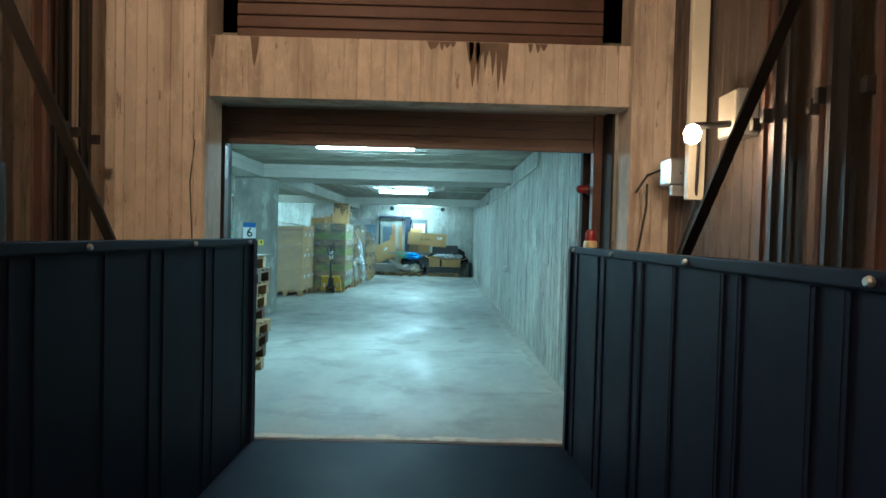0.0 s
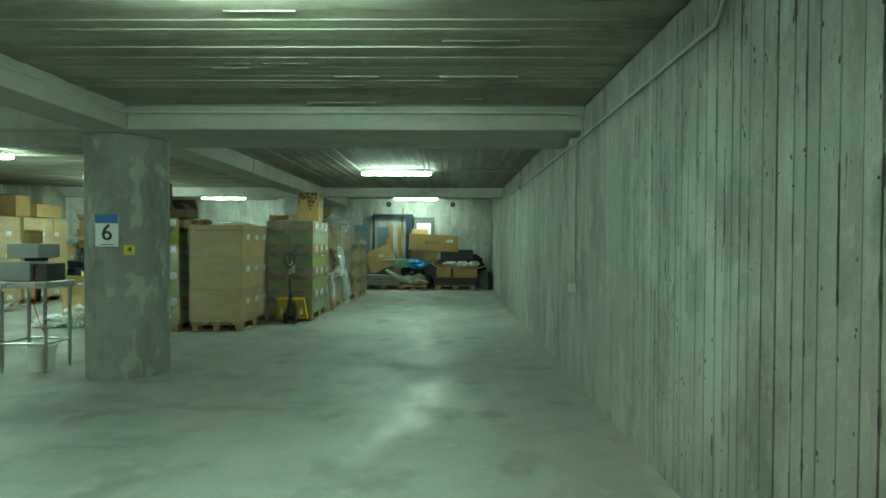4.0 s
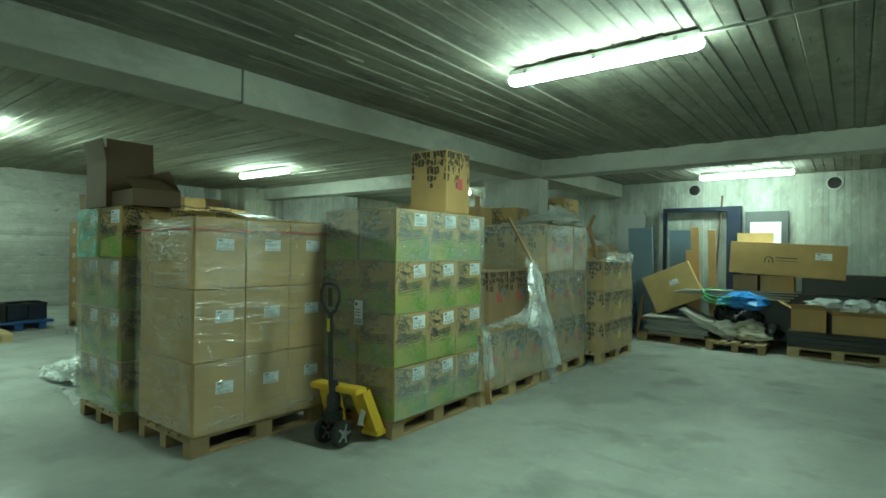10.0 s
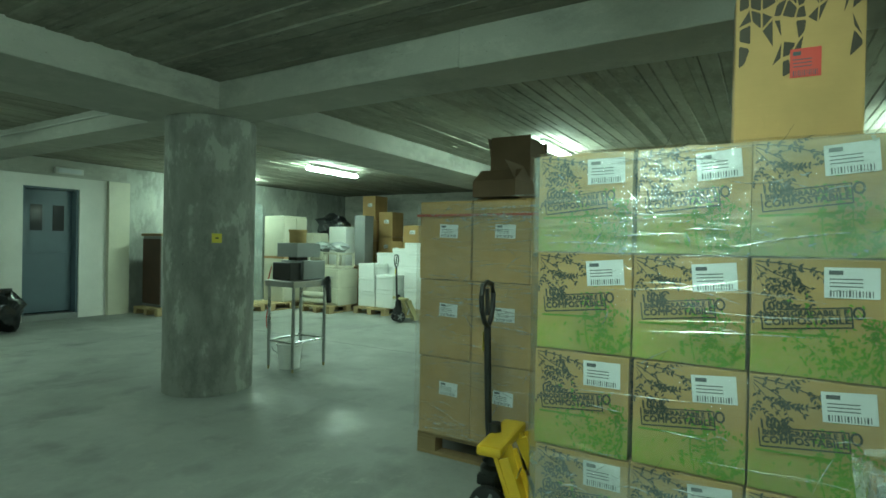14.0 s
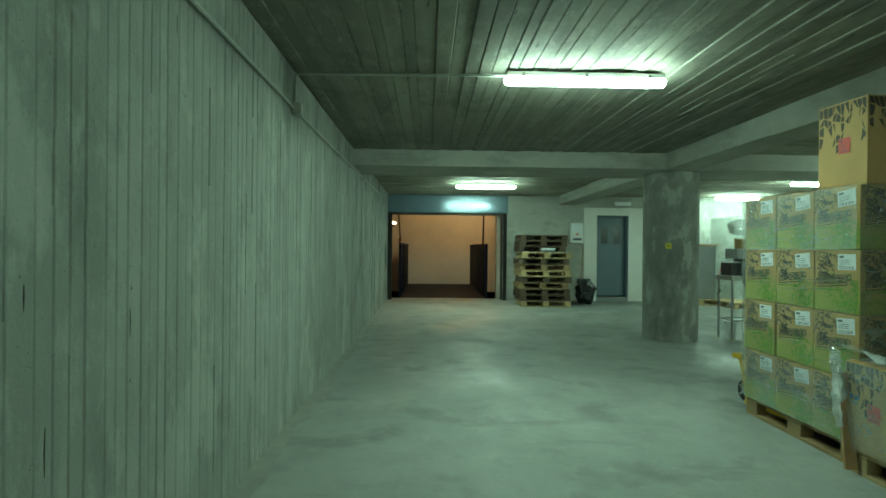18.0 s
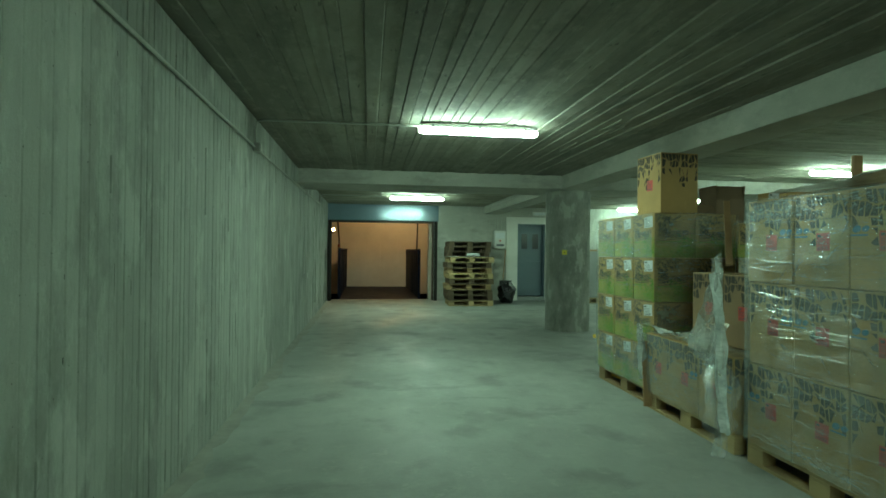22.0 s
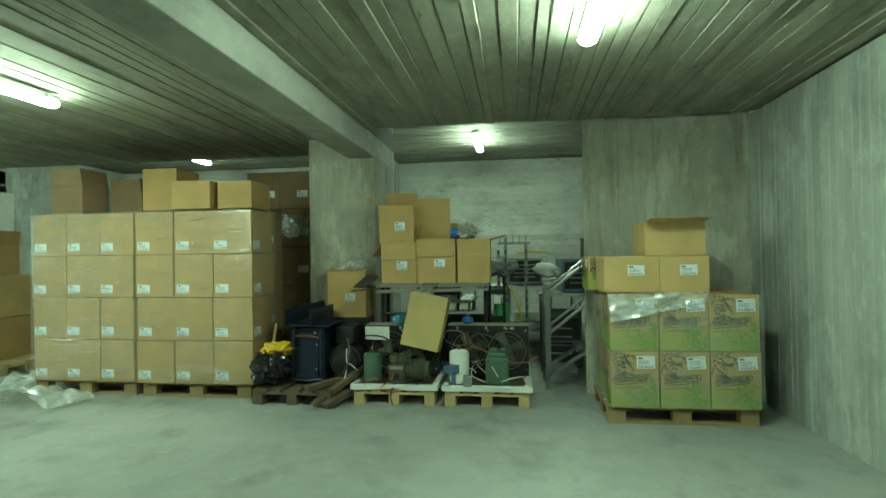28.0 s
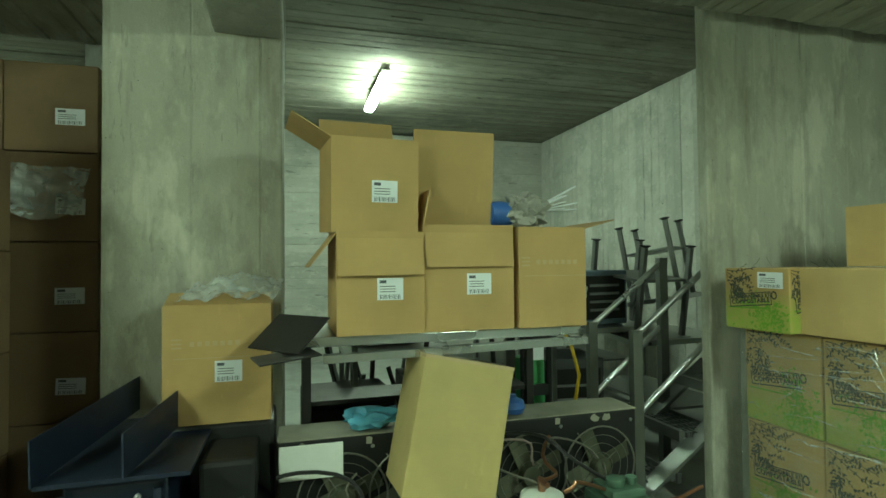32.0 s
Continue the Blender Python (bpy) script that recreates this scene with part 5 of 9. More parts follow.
# tall green cartons beside the flat column
pallet(-3.95, 19.06, 0, 0)
stack(-4.60, 18.83, 3, 1, 3, 0.435, 0.60, 0.546, style="green", labels=("+y", "+x"), seed=7)
carton(0.43, 0.56, 0.54, "green", ("+y",), pose(-3.51, 19.14, 1.784, 0, 0, 1), seed=5)
carton(0.42, 0.42, 0.42, "green", (), pose(-3.75, 18.02, 1.69, 0, 0, 6), seed=6)
drape("film_sheet", ((-3.25, 19.47, 0.12), (-4.66, 19.47, 0.12), (-4.66, 19.47, 1.04), (-3.28, 19.47, 0.42)), "film_white", "milky film sheet over the lower cartons", 11, 0.0, 0.012)
t = thing("carton_sheet", "upright strip of printed carton board", "cardboard")
b = bmesh.new()
box(b, -4.98, 19.40, 0, -4.72, 19.408, 0.75, 0, None)
part("sheet", b, M["card_green"], t)

# ---- north side of the passage ----
pallet(-4.73, 21.27, 0, 0)
stack(-5.27, 20.88, 3, 2, 3, 0.355, 0.37, 0.372, style="green", labels=("-y",), seed=16)
wrap("stretch_wrap", -5.28, 20.87, 0.16, -4.19, 21.63, 1.27, "film_teal", seed=16, sag=0.014)
for y in (20.99, 21.39):
    carton(0.48, 0.38, 0.345, "green", ("-y",), pose(-4.51, y, 1.285, 0, 0, -1), seed=1)
    carton(0.48, 0.38, 0.36, "green", ("-y",), pose(-4.51, y, 1.632, 0, 0, 1), seed=2)
drape("film_tuft", ((-5.3, 20.86, 1.25), (-4.7, 20.84, 1.25), (-4.75, 20.95, 1.42), (-5.2, 20.95, 1.38)), "film_green", "crumpled green-tinted film on the stack", 31, 0.0, 0.06)
cab = thing("steel_cabinet", "low stainless steel cold cabinet with paper labels", "cabinet", "", pose(-3.39, 21.15, 0))
b = bmesh.new()
box(b, -0.46, -0.32, 0.1, 0.46, 0.4, 0.92, 0.012)
part("body", b, M["stainless"], cab)
b = bmesh.new()
box(b, -0.48, -0.345, 0.92, 0.48, 0.42, 0.98, 0.008)
part("worktop", b, M["stainless"], cab)
for k, x in enumerate((-0.23, 0.23)):
    b = bmesh.new()
    box(b, x - 0.215, -0.34, 0.14, x + 0.215, -0.322, 0.90, 0.006)
    dr = part("door", b, M["stainless"], cab)
    b = bmesh.new()
    box(b, x + 0.15 - 0.32 * k, -0.365, 0.45, x + 0.175 - 0.32 * k, -0.34, 0.65, 0.006)
    part("handle", b, M["black"], dr)
for x in (-0.42, 0.42):
    for y in (-0.28, 0.36):
        b = bmesh.new()
        rod(b, (x, y, 0), (x, y, 0.1), 0.02)
        part("foot", b, M["galv"], cab)
for x, z, w, h in ((-0.36, 0.70, 0.16, 0.14), (-0.12, 0.62, 0.15, 0.26)):
    m = Matrix.Translation((x, -0.343, z)) @ pose(0, 0, 0, 90, 0, 0)
    b = bmesh.new()
    rect(b, 0, 0, w, h, m)
    lab = part("label", b, M["label"], cab, "white label with a blue border")
    b = bmesh.new()
    m2 = m @ Matrix.Translation((0, 0, 0.002))
    for xx, yy, ww, hh in ((0, h / 2 - 0.006, w, 0.012), (0, -h / 2 + 0.006, w, 0.012), (-w / 2 + 0.006, 0, 0.012, h), (w / 2 - 0.006, 0, 0.012, h)):
        rect(b, xx, yy, ww, hh, m2)
    for i in range(5):
        rect(b, -0.01, h * (0.28 - 0.13 * i), w * 0.6, 0.006, m2)
    part("label_print", b, M["blue_mark"], lab)
open_carton(0.52, 0.42, 0.54, pose(-3.56, 21.08, 0.982, 0, 0, -2), "card_light", (150, 140, None, None), label="open pale carton standing on the steel cabinet")

# ---- west end: carton stacks ----
pallet(-9.33, 21.53, 0, 90)
stack(-9.75, 20.95, 2, 3, 2, 0.43, 0.395, 0.475, style="green", labels=("+x",), seed=8)
wrap("stretch_wrap", -9.76, 20.94, 0.16, -8.88, 22.15, 1.08, seed=8, top=False)
drape("film_collar", ((-8.87, 20.93, 1.1), (-8.87, 21.75, 1.12), (-8.86, 21.7, 1.02), (-8.85, 20.95, 0.86)), "film_thick", "bunched film round the top edge of the load", 41, 0.0, 0.03)
carton(0.42, 0.46, 0.31, "plain", ("+x",), pose(-9.2, 21.15, 1.10, 0, 0, 1), colour="card_light", seed=8)
carton(0.42, 0.40, 0.31, "plain", ("+x",), pose(-9.2, 21.59, 1.10, 0, 0, -1), colour="card_light", seed=9)
carton(0.36, 0.44, 0.31, "green", ("+x", "-y"), pose(-9.58, 21.06, 1.10, 0, 0, 3), seed=15)
open_carton(0.40, 0.50, 0.29, pose(-9.24, 21.52, 1.415, 0, 0, 2), "card_light", (None, None, None, 172), label="pale open carton with one flap standing out")
pallet(-9.83, 16.85, 0, 90)
stack(-9.87, 16.2, 1, 3, 4, 0.48, 0.434, 0.45, style="plain", labels=("+x", "+y"), seed=9, spot=(-0.28, -0.3))
wrap("stretch_wrap", -9.88, 16.19, 0.16, -9.38, 17.51, 1.95, "film_west", seed=9)
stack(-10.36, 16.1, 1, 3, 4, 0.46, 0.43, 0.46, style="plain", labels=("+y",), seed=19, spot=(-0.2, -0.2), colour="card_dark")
carton(0.42, 0.40, 0.46, "plain", (), pose(-9.75, 16.37, 1.965), seed=10)
carton(0.40, 0.42, 0.30, "plain", (), pose(-9.62, 16.8, 1.965, 0, 0, 3), seed=11)
carton(0.42, 0.38, 0.29, "plain", (), pose(-9.7, 17.26, 1.965), seed=12)
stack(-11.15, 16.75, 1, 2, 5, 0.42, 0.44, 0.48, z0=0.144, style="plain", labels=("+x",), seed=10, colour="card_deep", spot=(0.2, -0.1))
drape("loose_film", ((-10.70, 17.1, 2.02), (-10.70, 17.6, 1.98), (-10.66, 17.55, 1.72), (-10.62, 17.15, 1.78)), "film_thick", "loose film hanging on dark stacked cartons", 48, 0.05, 0.05)
pallet(-10.85, 17.15, 0, 90)
pallet(-9.85, 15.55, 0, 90)
stack(-10.28, 14.95, 2, 3, 4, 0.43, 0.40, 0.45, style="plain", labels=("+x", "-y"), seed=11, spot=(-0.28, -0.3))
wrap("stretch_wrap", -10.29, 14.94, 0.16, -9.41, 16.16, 1.95, seed=10)
pallet(-11.0, 15.55, 0, 90)
stack(-11.42, 14.95, 2, 3, 4, 0.42, 0.40, 0.45, style="plain", labels=("-y",), seed=12)
for x, y, h in ((-9.8, 15.2, 0.34), (-10.9, 15.2, 0.3), (-11.2, 15.5, 0.4), (-10.1, 15.7, 0.25)):
    open_carton(0.4, 0.38, h, pose(x, y, 1.95), "card_dark", (95, 80, None, 100), label="open dark carton on top of a stack")
drape("film_heap", ((-9.3, 14.9, 0.05), (-9.2, 15.9, 0.05), (-8.8, 15.7, 0.02), (-8.9, 15.0, 0.02)), "film_thick", "crumpled waste film lying on the floor", 44, -0.18, 0.08)
drape("film_heap", ((-10.2, 14.8, 0.05), (-9.3, 14.8, 0.05), (-9.2, 14.5, 0.02), (-10.3, 14.55, 0.02)), "film_thick", "crumpled waste film lying on the floor", 45, -0.14, 0.08)

# carton on a pallet and waste film on the open floor
pallet(-6.5, 14.05, 0, 90)
open_carton(0.5, 0.5, 0.5, pose(-6.42, 13.86, 0.146, 0, 0, 4), "card_light", (120, 95, 150, 160), label="open pale carton on a pallet with waste film")
for k, (x, y, z, sx, sy, sz) in enumerate(((-6.3, 13.55, 0.0, 0.5, 0.42, 0.34), (-6.4, 13.75, 0.62, 0.42, 0.36, 0.2), (-6.75, 13.5, 0.0, 0.5, 0.4, 0.2), (-6.1, 14.2, 0.146, 0.36, 0.5, 0.42))):
    t = thing("waste_film", "crumpled bundle of white waste film", "plastic film", "waste film", pose(x, y, z))
    b = bmesh.new()
    crumpled(b, (sx, sy, sz), 41 + 3.7 * k, 0.55, 4)
    part("bundle", b, M["film_heap"], t, "", True)
drape("loose_film", ((-6.2, 13.5, 0.02), (-5.5, 13.3, 0.015), (-5.55, 13.15, 0.012), (-6.3, 13.2, 0.012)), "film_thick", "strip of film lying on the floor", 47, -0.05, 0.03)

# two pallet stacks beside the lift; extra dark woods imitate the shade inside
WOODS = ("pallet_new", "pallet_dark", "pallet_dark", "pallet", "pallet_dark", "pallet_new", "pallet", "pallet_dark")
for k in range(12):
    pallet(-2.82 + 0.02 * ((k * 7) % 4), 5.03 + 0.012 * ((k * 5) % 3), 0.1445 * k, 1.2 * ((k * 5) % 3) - 1, WOODS[(k * 3 + 1) % 8], "pallet in a tall stack beside the lift")
for k in range(9):
    pallet(-2.69 + 0.022 * ((k * 5) % 4), 5.85 + 0.012 * ((k * 7) % 3), 0.1445 * k, 1.4 * ((k * 7) % 3) - 1.2, WOODS[k % 8], "pallet in a stack under a thin board")
t = thing("cover_board", "thin grey board lying on the stacked pallets", "board")
b = bmesh.new()
box(b, -3.29, 5.44, 1.301, -2.03, 6.27, 1.309, 0.002)
part("board", b, M["board"], t)


# ---- lift: panels, braces, guides, fittings ----
def lift_panel(x, side):
    """One long side screen of the lift cage, with folded seams, a top rail and bolts."""
    t = thing("lift_side_panel", "waist-high dark painted steel screen of the lift cage", "panel", "lift screens")
    b = bmesh.new()
    box(b, x - 0.012, -1.6, 0.0, x + 0.012, 4.08, 1.50)
    part("sheet", b, M["panel"], t)
    s = -side
    for k, y in enumerate((3.9, 3.4, 3.28, 2.8, 2.68, 2.33, 1.95, 1.84, 1.5, 1.38, 0.9, 0.3, -0.4, -1.0)):
        b = bmesh.new()
        box(b, x + s * 0.012, y - 0.01, 0.02, x + s * 0.018, y + 0.01, 1.46, 0.002)
        part("folded_seam", b, M["panel"], t)
    b = bmesh.new()
    box(b, x - 0.03, -1.6, 1.47, x + 0.03, 4.1, 1.515, 0.006)
    part("top_rail", b, M["panel"], t)
    b = bmesh.new()
    box(b, x - 0.035, 4.04, 0.0, x + 0.035, 4.115, 1.5, 0.006)
    part("end_post", b, M["panel"], t)
    for y in (3.95, 3.1, 2.2, 1.3):
        b = bmesh.new()
        lathe(b, [(0.014, 0), (0.014, 0.008), (0.009, 0.014)], 8, Matrix.Translation((x + s * 0.03, y, 1.49)) @ pose(0, 0, 0, 0, 90 * s, 0))
        part("bolt", b, M["galv"], t)
    return t


lift_panel(-1.49, -1)
lift_panel(0.90, 1)
for x, y0, y1, dx in ((-1.55, 2.5, 1.75, -0.1), (0.97, 2.45, 1.7, 0.14)):
    t = thing("lift_brace", "slanting dark flat steel brace above the lift screen", "brace", "lift braces")
    b = bmesh.new()
    bar(b, (x, y0, 1.49), (x + dx, y1, 2.75), 0.05, 0.012)
    part("flat_bar", b, M["steel_dark"], t)
    b = bmesh.new()
    box(b, x - 0.03, y0 - 0.05, 1.475, x + 0.03, y0 + 0.05, 1.50, 0.003)
    part("foot_plate", b, M["steel_dark"], t)
for k, (x, y, w) in enumerate(((1.42, 2.62, 0.045), (1.36, 2.44, 0.05), (1.44, 2.26, 0.045), (1.36, 2.1, 0.06), (1.42, 1.95, 0.05), (-2.32, 3.3, 0.05), (-2.25, 3.1, 0.03), (-2.36, 3.55, 0.04), (-2.2, 2.95, 0.06))):
    t = thing("guide_rail", "tall dark greasy steel guide rail of the lift", "rail", "lift guide rails")
    b = bmesh.new()
    box(b, x - w / 2, y - 0.012, -0.1, x + w / 2, y + 0.012, 4.3)
    box(b, x - 0.008, y - 0.07, -0.1, x + 0.008, y - 0.012, 4.3)
    part("tee_bar", b, M["steel_dark" if k % 2 else "rust"], t)
    for z in (0.9, 2.1, 3.3):
        b = bmesh.new()
        box(b, x - 0.06, y + 0.012, z, x + 0.06, y + 0.04, z + 0.06, 0.004)
        part("rail_bracket", b, M["steel_dark"], t)
# hydraulic cylinder on the west side
t = thing("lift_ram", "thick rusty brown steel ram casing of the lift", "lift ram")
b = bmesh.new()
lathe(b, [(0.17, 1.86), (0.18, 1.9), (0.18, 4.2), (0.16, 4.25)], 24, Matrix.Translation((-2.27, 2.45, 0)))
part("casing", b, M["rust"], t, "", True)
b = bmesh.new()
box(b, -2.45, 2.3, -0.1, -2.1, 2.6, 1.86, 0.01)
part("base", b, M["steel_dark"], t)
# shutter seen from the lift: slats, bottom bar, side rails; hood and slats from the hall
sh = tagged(new("roller_shutter"), "half-raised steel roller shutter at the lift opening", "roller shutter")
for k in range(4):
    b = bmesh.new()
    box(b, -1.85, 4.43, 2.30 + k * 0.07, 1.19, 4.45, 2.368 + k * 0.07, 0.005)
    part("slat", b, M["shutter_out"], sh)
b = bmesh.new()
box(b, -1.85, 4.415, 2.265, 1.19, 4.465, 2.30, 0.006)
part("bottom_bar", b, M["shutter_out"], sh)
for x in (-1.86, 1.15):
    b = bmesh.new()
    box(b, x - 0.035, 4.40, 0, x + 0.035, 4.48, 2.6, 0.004)
    part("guide", b, M["rust"], sh)
    # black lining added over the reveal to darken it
    b = bmesh.new()
    lining = (-1.885, -1.858) if x < 0 else (1.188, 1.212)
    box(b, lining[0], 4.172, 0, lining[1], 4.598, 2.555, 0.003)
    part("reveal_lining", b, M["matt_black"], sh)
hood = tagged(new("shutter_hood"), "blue-grey sheet steel hood over the roller shutter", "shutter hood")
b = bmesh.new()
box(b, -2.0, 4.60, 2.32, 1.2, 4.645, 2.79, 0.008)
part("casing", b, M["shutter_in"], hood)
for z in (2.34, 2.765):
    b = bmesh.new()
    box(b, -1.99, 4.643, z, 1.19, 4.655, z + 0.012, 0.003)
    part("rib", b, M["shutter_in"], hood)
for x in (-1.92, 1.13):
    b = bmesh.new()
    box(b, x - 0.045, 4.60, 0, x + 0.045, 4.68, 2.32, 0.006)
    part("side_channel", b, M["matt_black"], hood)
# corrugated panel high in the shaft
t = thing("upper_shutter", "rust-brown corrugated shutter of the floor above", "shutter")
for k in range(14):
    b = bmesh.new()
    box(b, -1.6, 4.02, 2.953 + k * 0.09, 1.05, 4.05, 3.038 + k * 0.09, 0.012)
    part("slat", b, M["rust"], t)
# bulkhead bulb and boxes on the shaft wall
t = thing("wall_lamp", "lit bare bulb lamp on the shaft wall", "lamp")
b = bmesh.new()
box(b, 1.36, 3.28, 1.82, 1.46, 3.33, 3.6, 0.008)
part("back_board", b, M["cream"], t)
b = bmesh.new()
lathe(b, [(0.02, -0.05), (0.045, -0.03), (0.055, 0.02), (0.04, 0.06), (0.01, 0.075)], 16, Matrix.Translation((1.155, 2.8, 2.10)) @ Matrix.Scale(0.75, 4))
part("bulb", b, M["bulb"], t, "glowing warm bulb", True)
b = bmesh.new()
rod(b, (1.155, 2.8, 2.15), (1.42, 2.9, 2.19), 0.018)
part("holder", b, M["black"], t)
t = thing("globe_lamp", "lit warm globe lamp hanging under the shaft top", "lamp")
b = bmesh.new()
bmesh.ops.create_icosphere(b, subdivisions=3, radius=0.15, matrix=Matrix.Translation((-1.2, 0.4, 4.05)))
part("globe", b, M["globe"], t, "glowing warm globe", True)
b = bmesh.new()
rod(b, (-1.2, 0.4, 4.19), (-1.2, 0.4, 4.4), 0.04)
part("holder", b, M["black"], t)
t = thing("switch_box", "grey steel switch box with cover on the shaft wall", "electrical box")
b = bmesh.new()
box(b, 1.40, 2.84, 2.12, 1.51, 3.02, 2.36, 0.008)
part("body", b, M["grey_panel"], t)
b = bmesh.new()
box(b, 1.388, 2.85, 2.13, 1.40, 3.01, 2.35, 0.004)
part("cover", b, M["cream"], t)
t = thing("flood_lamp", "unlit silver flood lamp on the shaft wall", "lamp")
b = bmesh.new()
box(b, 1.34, 3.5, 1.93, 1.5, 3.64, 2.1, 0.012)
part("body", b, M["stainless"], t)
b = bmesh.new()
box(b, 1.36, 3.495, 1.86, 1.48, 3.53, 1.925, 0.004)
part("reflector", b, M["galv"], t)
t = thing("cable", "thin black cables sagging on the shaft wall", "cable")
b = bmesh.new()
tube(b, [(1.25, 3.82, 1.9), (1.32, 3.8, 2.02), (1.38, 3.7, 2.05), (1.42, 3.5, 2.0)], 0.008)
tube(b, [(1.24, 3.84, 1.3), (1.28, 3.8, 1.55), (1.3, 3.75, 1.8), (1.28, 3.7, 1.95)], 0.008)
tube(b, [(1.38, 3.2, 2.16), (1.42, 3.3, 1.8), (1.4, 3.5, 1.45), (1.36, 3.6, 1.1)], 0.009)
tube(b, [(-1.83, 3.89, 2.2), (-1.86, 3.885, 1.9), (-1.84, 3.885, 1.5), (-1.85, 3.885, 1.0)], 0.004)
part("flex", b, M["rubber"], t)


def beacon(m, lens="red"):
    t = thing("warning_beacon", "small red warning lamp on a dark base", "warning lamp", "warning lamps", m)
    b = bmesh.new()
    lathe(b, [(0.045, 0), (0.045, 0.035), (0.038, 0.045)], 18)
    part("base", b, M["yellow_old" if lens == "amber" else "black"], t, "", True)
    b = bmesh.new()
    lathe(b, [(0.036, 0.045), (0.036, 0.09), (0.028, 0.115), (0.012, 0.125)], 18)
    part("lens", b, M["red_lens"], t, "dark red plastic lens", True)


beacon(pose(0.93, 3.76, 1.515), "amber")
beacon(pose(1.14, 4.52, 1.98, 0, -90, 0))
t = thing("floor_indicator", "small dark lift display showing a red 2", "display")
b = bmesh.new()
box(b, 1.17, 4.30, 1.28, 1.205, 4.42, 1.5, 0.005)
part("case", b, M["black"], t)
b = bmesh.new()
write(b, "2", 0.09, Matrix.Translation((1.166, 4.36, 1.4)) @ pose(0, 0, 0, 90, 0, -90))
part("digit", b, M["exit_face"], t, "glowing red numeral 2")
# edge of the landing, chipped
b = bmesh.new()
rng = random.Random(31)
x = -1.75
while x < 1.2:
    w = rng.uniform(0.06, 0.2)
    box(b, x, 4.165, -0.02, min(1.2, x + w), 4.165 + rng.uniform(0.05, 0.1), 0.002 + rng.uniform(0.001, 0.004), 0)
    x += w
tagged(new("landing_edge", finish(b, "landing_edge", M["shaft"])), "chipped concrete edge of the landing", "trim", "", "structure")

# ---- conduits on the east wall ----
def conduit(points, label="grey electrical conduit clipped to the wall"):
    t = thing("conduit", label, "conduit", "conduits")
    b = bmesh.new()
    tube(b, points, 0.011)
    part("pipe", b, M["white_plastic_grey"], t, "", True)
    return t


M["white_plastic_grey"] = surface("grey_conduit", (0.50, 0.51, 0.47), 0.85, 0.5)
XC = XR - 0.025
conduit([(XC, 7.25, 2.78), (XC, 7.25, 2.62), (XC, 7.32, 2.54), (XC, 10.22, 2.50), (XC, 14.4, 2.48), (XC, 18.0, 2.5), (XC, 21.4, 2.5)])
conduit([(-0.5, 7.25, CEIL - 0.035), (1.1, 7.25, CEIL - 0.035), (XC, 7.25, CEIL - 0.05), (XC, 7.25, 2.62)])
conduit([(XC, 10.28, 2.5), (XC, 10.28, 1.8), (XC, 10.28, 1.0)])
conduit([(XC, 14.6, 2.48), (XC, 14.6, 2.66), (XC - 0.01, 14.6, 2.75), (1.1, 14.6, CEIL - 0.035), (-0.5, 14.63, CEIL - 0.035)])
conduit([(XC, 9.98, 2.5), (XC, 9.98, 2.66), (1.14, 9.97, 2.72), (0.9, 9.97, 2.735), (-3.3, 9.97, 2.735)])
conduit([(-3.3, 9.97, 2.735), (-3.36, 9.85, 2.73), (-3.36, 5.0, 2.73)])
conduit([(-6.45, 20.45, CEIL - 0.03), (-3.95, 20.45, CEIL - 0.03)])
for y, z in ((10.28, 2.5), (10.28, 0.98), (14.6, 2.48)):
    t = thing("junction_box", "small round-cornered grey junction box on the wall", "junction box", "junction boxes", pose(XR - 0.04, y, z))
    b = bmesh.new()
    box(b, -0.035, -0.045, -0.045, 0.03, 0.045, 0.045, 0.008)
    part("body", b, M["white_plastic_grey"], t)
    b = bmesh.new()
    box(b, -0.042, -0.038, -0.038, -0.034, 0.038, 0.038, 0.003)
    part("lid", b, M["white_plastic_grey"], t)
# dark painted patch on the wall, brushed thin at its edges
b = bmesh.new()
rng = random.Random(8)
for k in range(16):
    y = 5.205 + 0.0138 * k
    core = min(k, 15 - k) / 4
    box(b, XR - 0.0165 - 0.0001 * (k % 3), y, 0.80 + 0.016 * k + rng.uniform(0, 0.16 if core < 1 else 0.06), XR - 0.0125, y + 0.0136, 1.49 - (rng.uniform(0, 0.12) if core < 1 else rng.uniform(0, 0.03)))
for k in range(26):
    ragged(b, (XR - 0.0172, 5.31 + rng.uniform(-0.13, 0.13), rng.choice((rng.uniform(0.72, 0.9), rng.uniform(1.46, 1.54)))), (0, 1, 0), (0, 0, 1), rng.uniform(0.008, 0.03), rng.uniform(0.03, 0.12), rng)
tagged(new("painted_patch", finish(b, "painted_patch", M["black_paint"])), "dark blue-grey painted patch on the concrete wall", "paint patch", "", "structure")

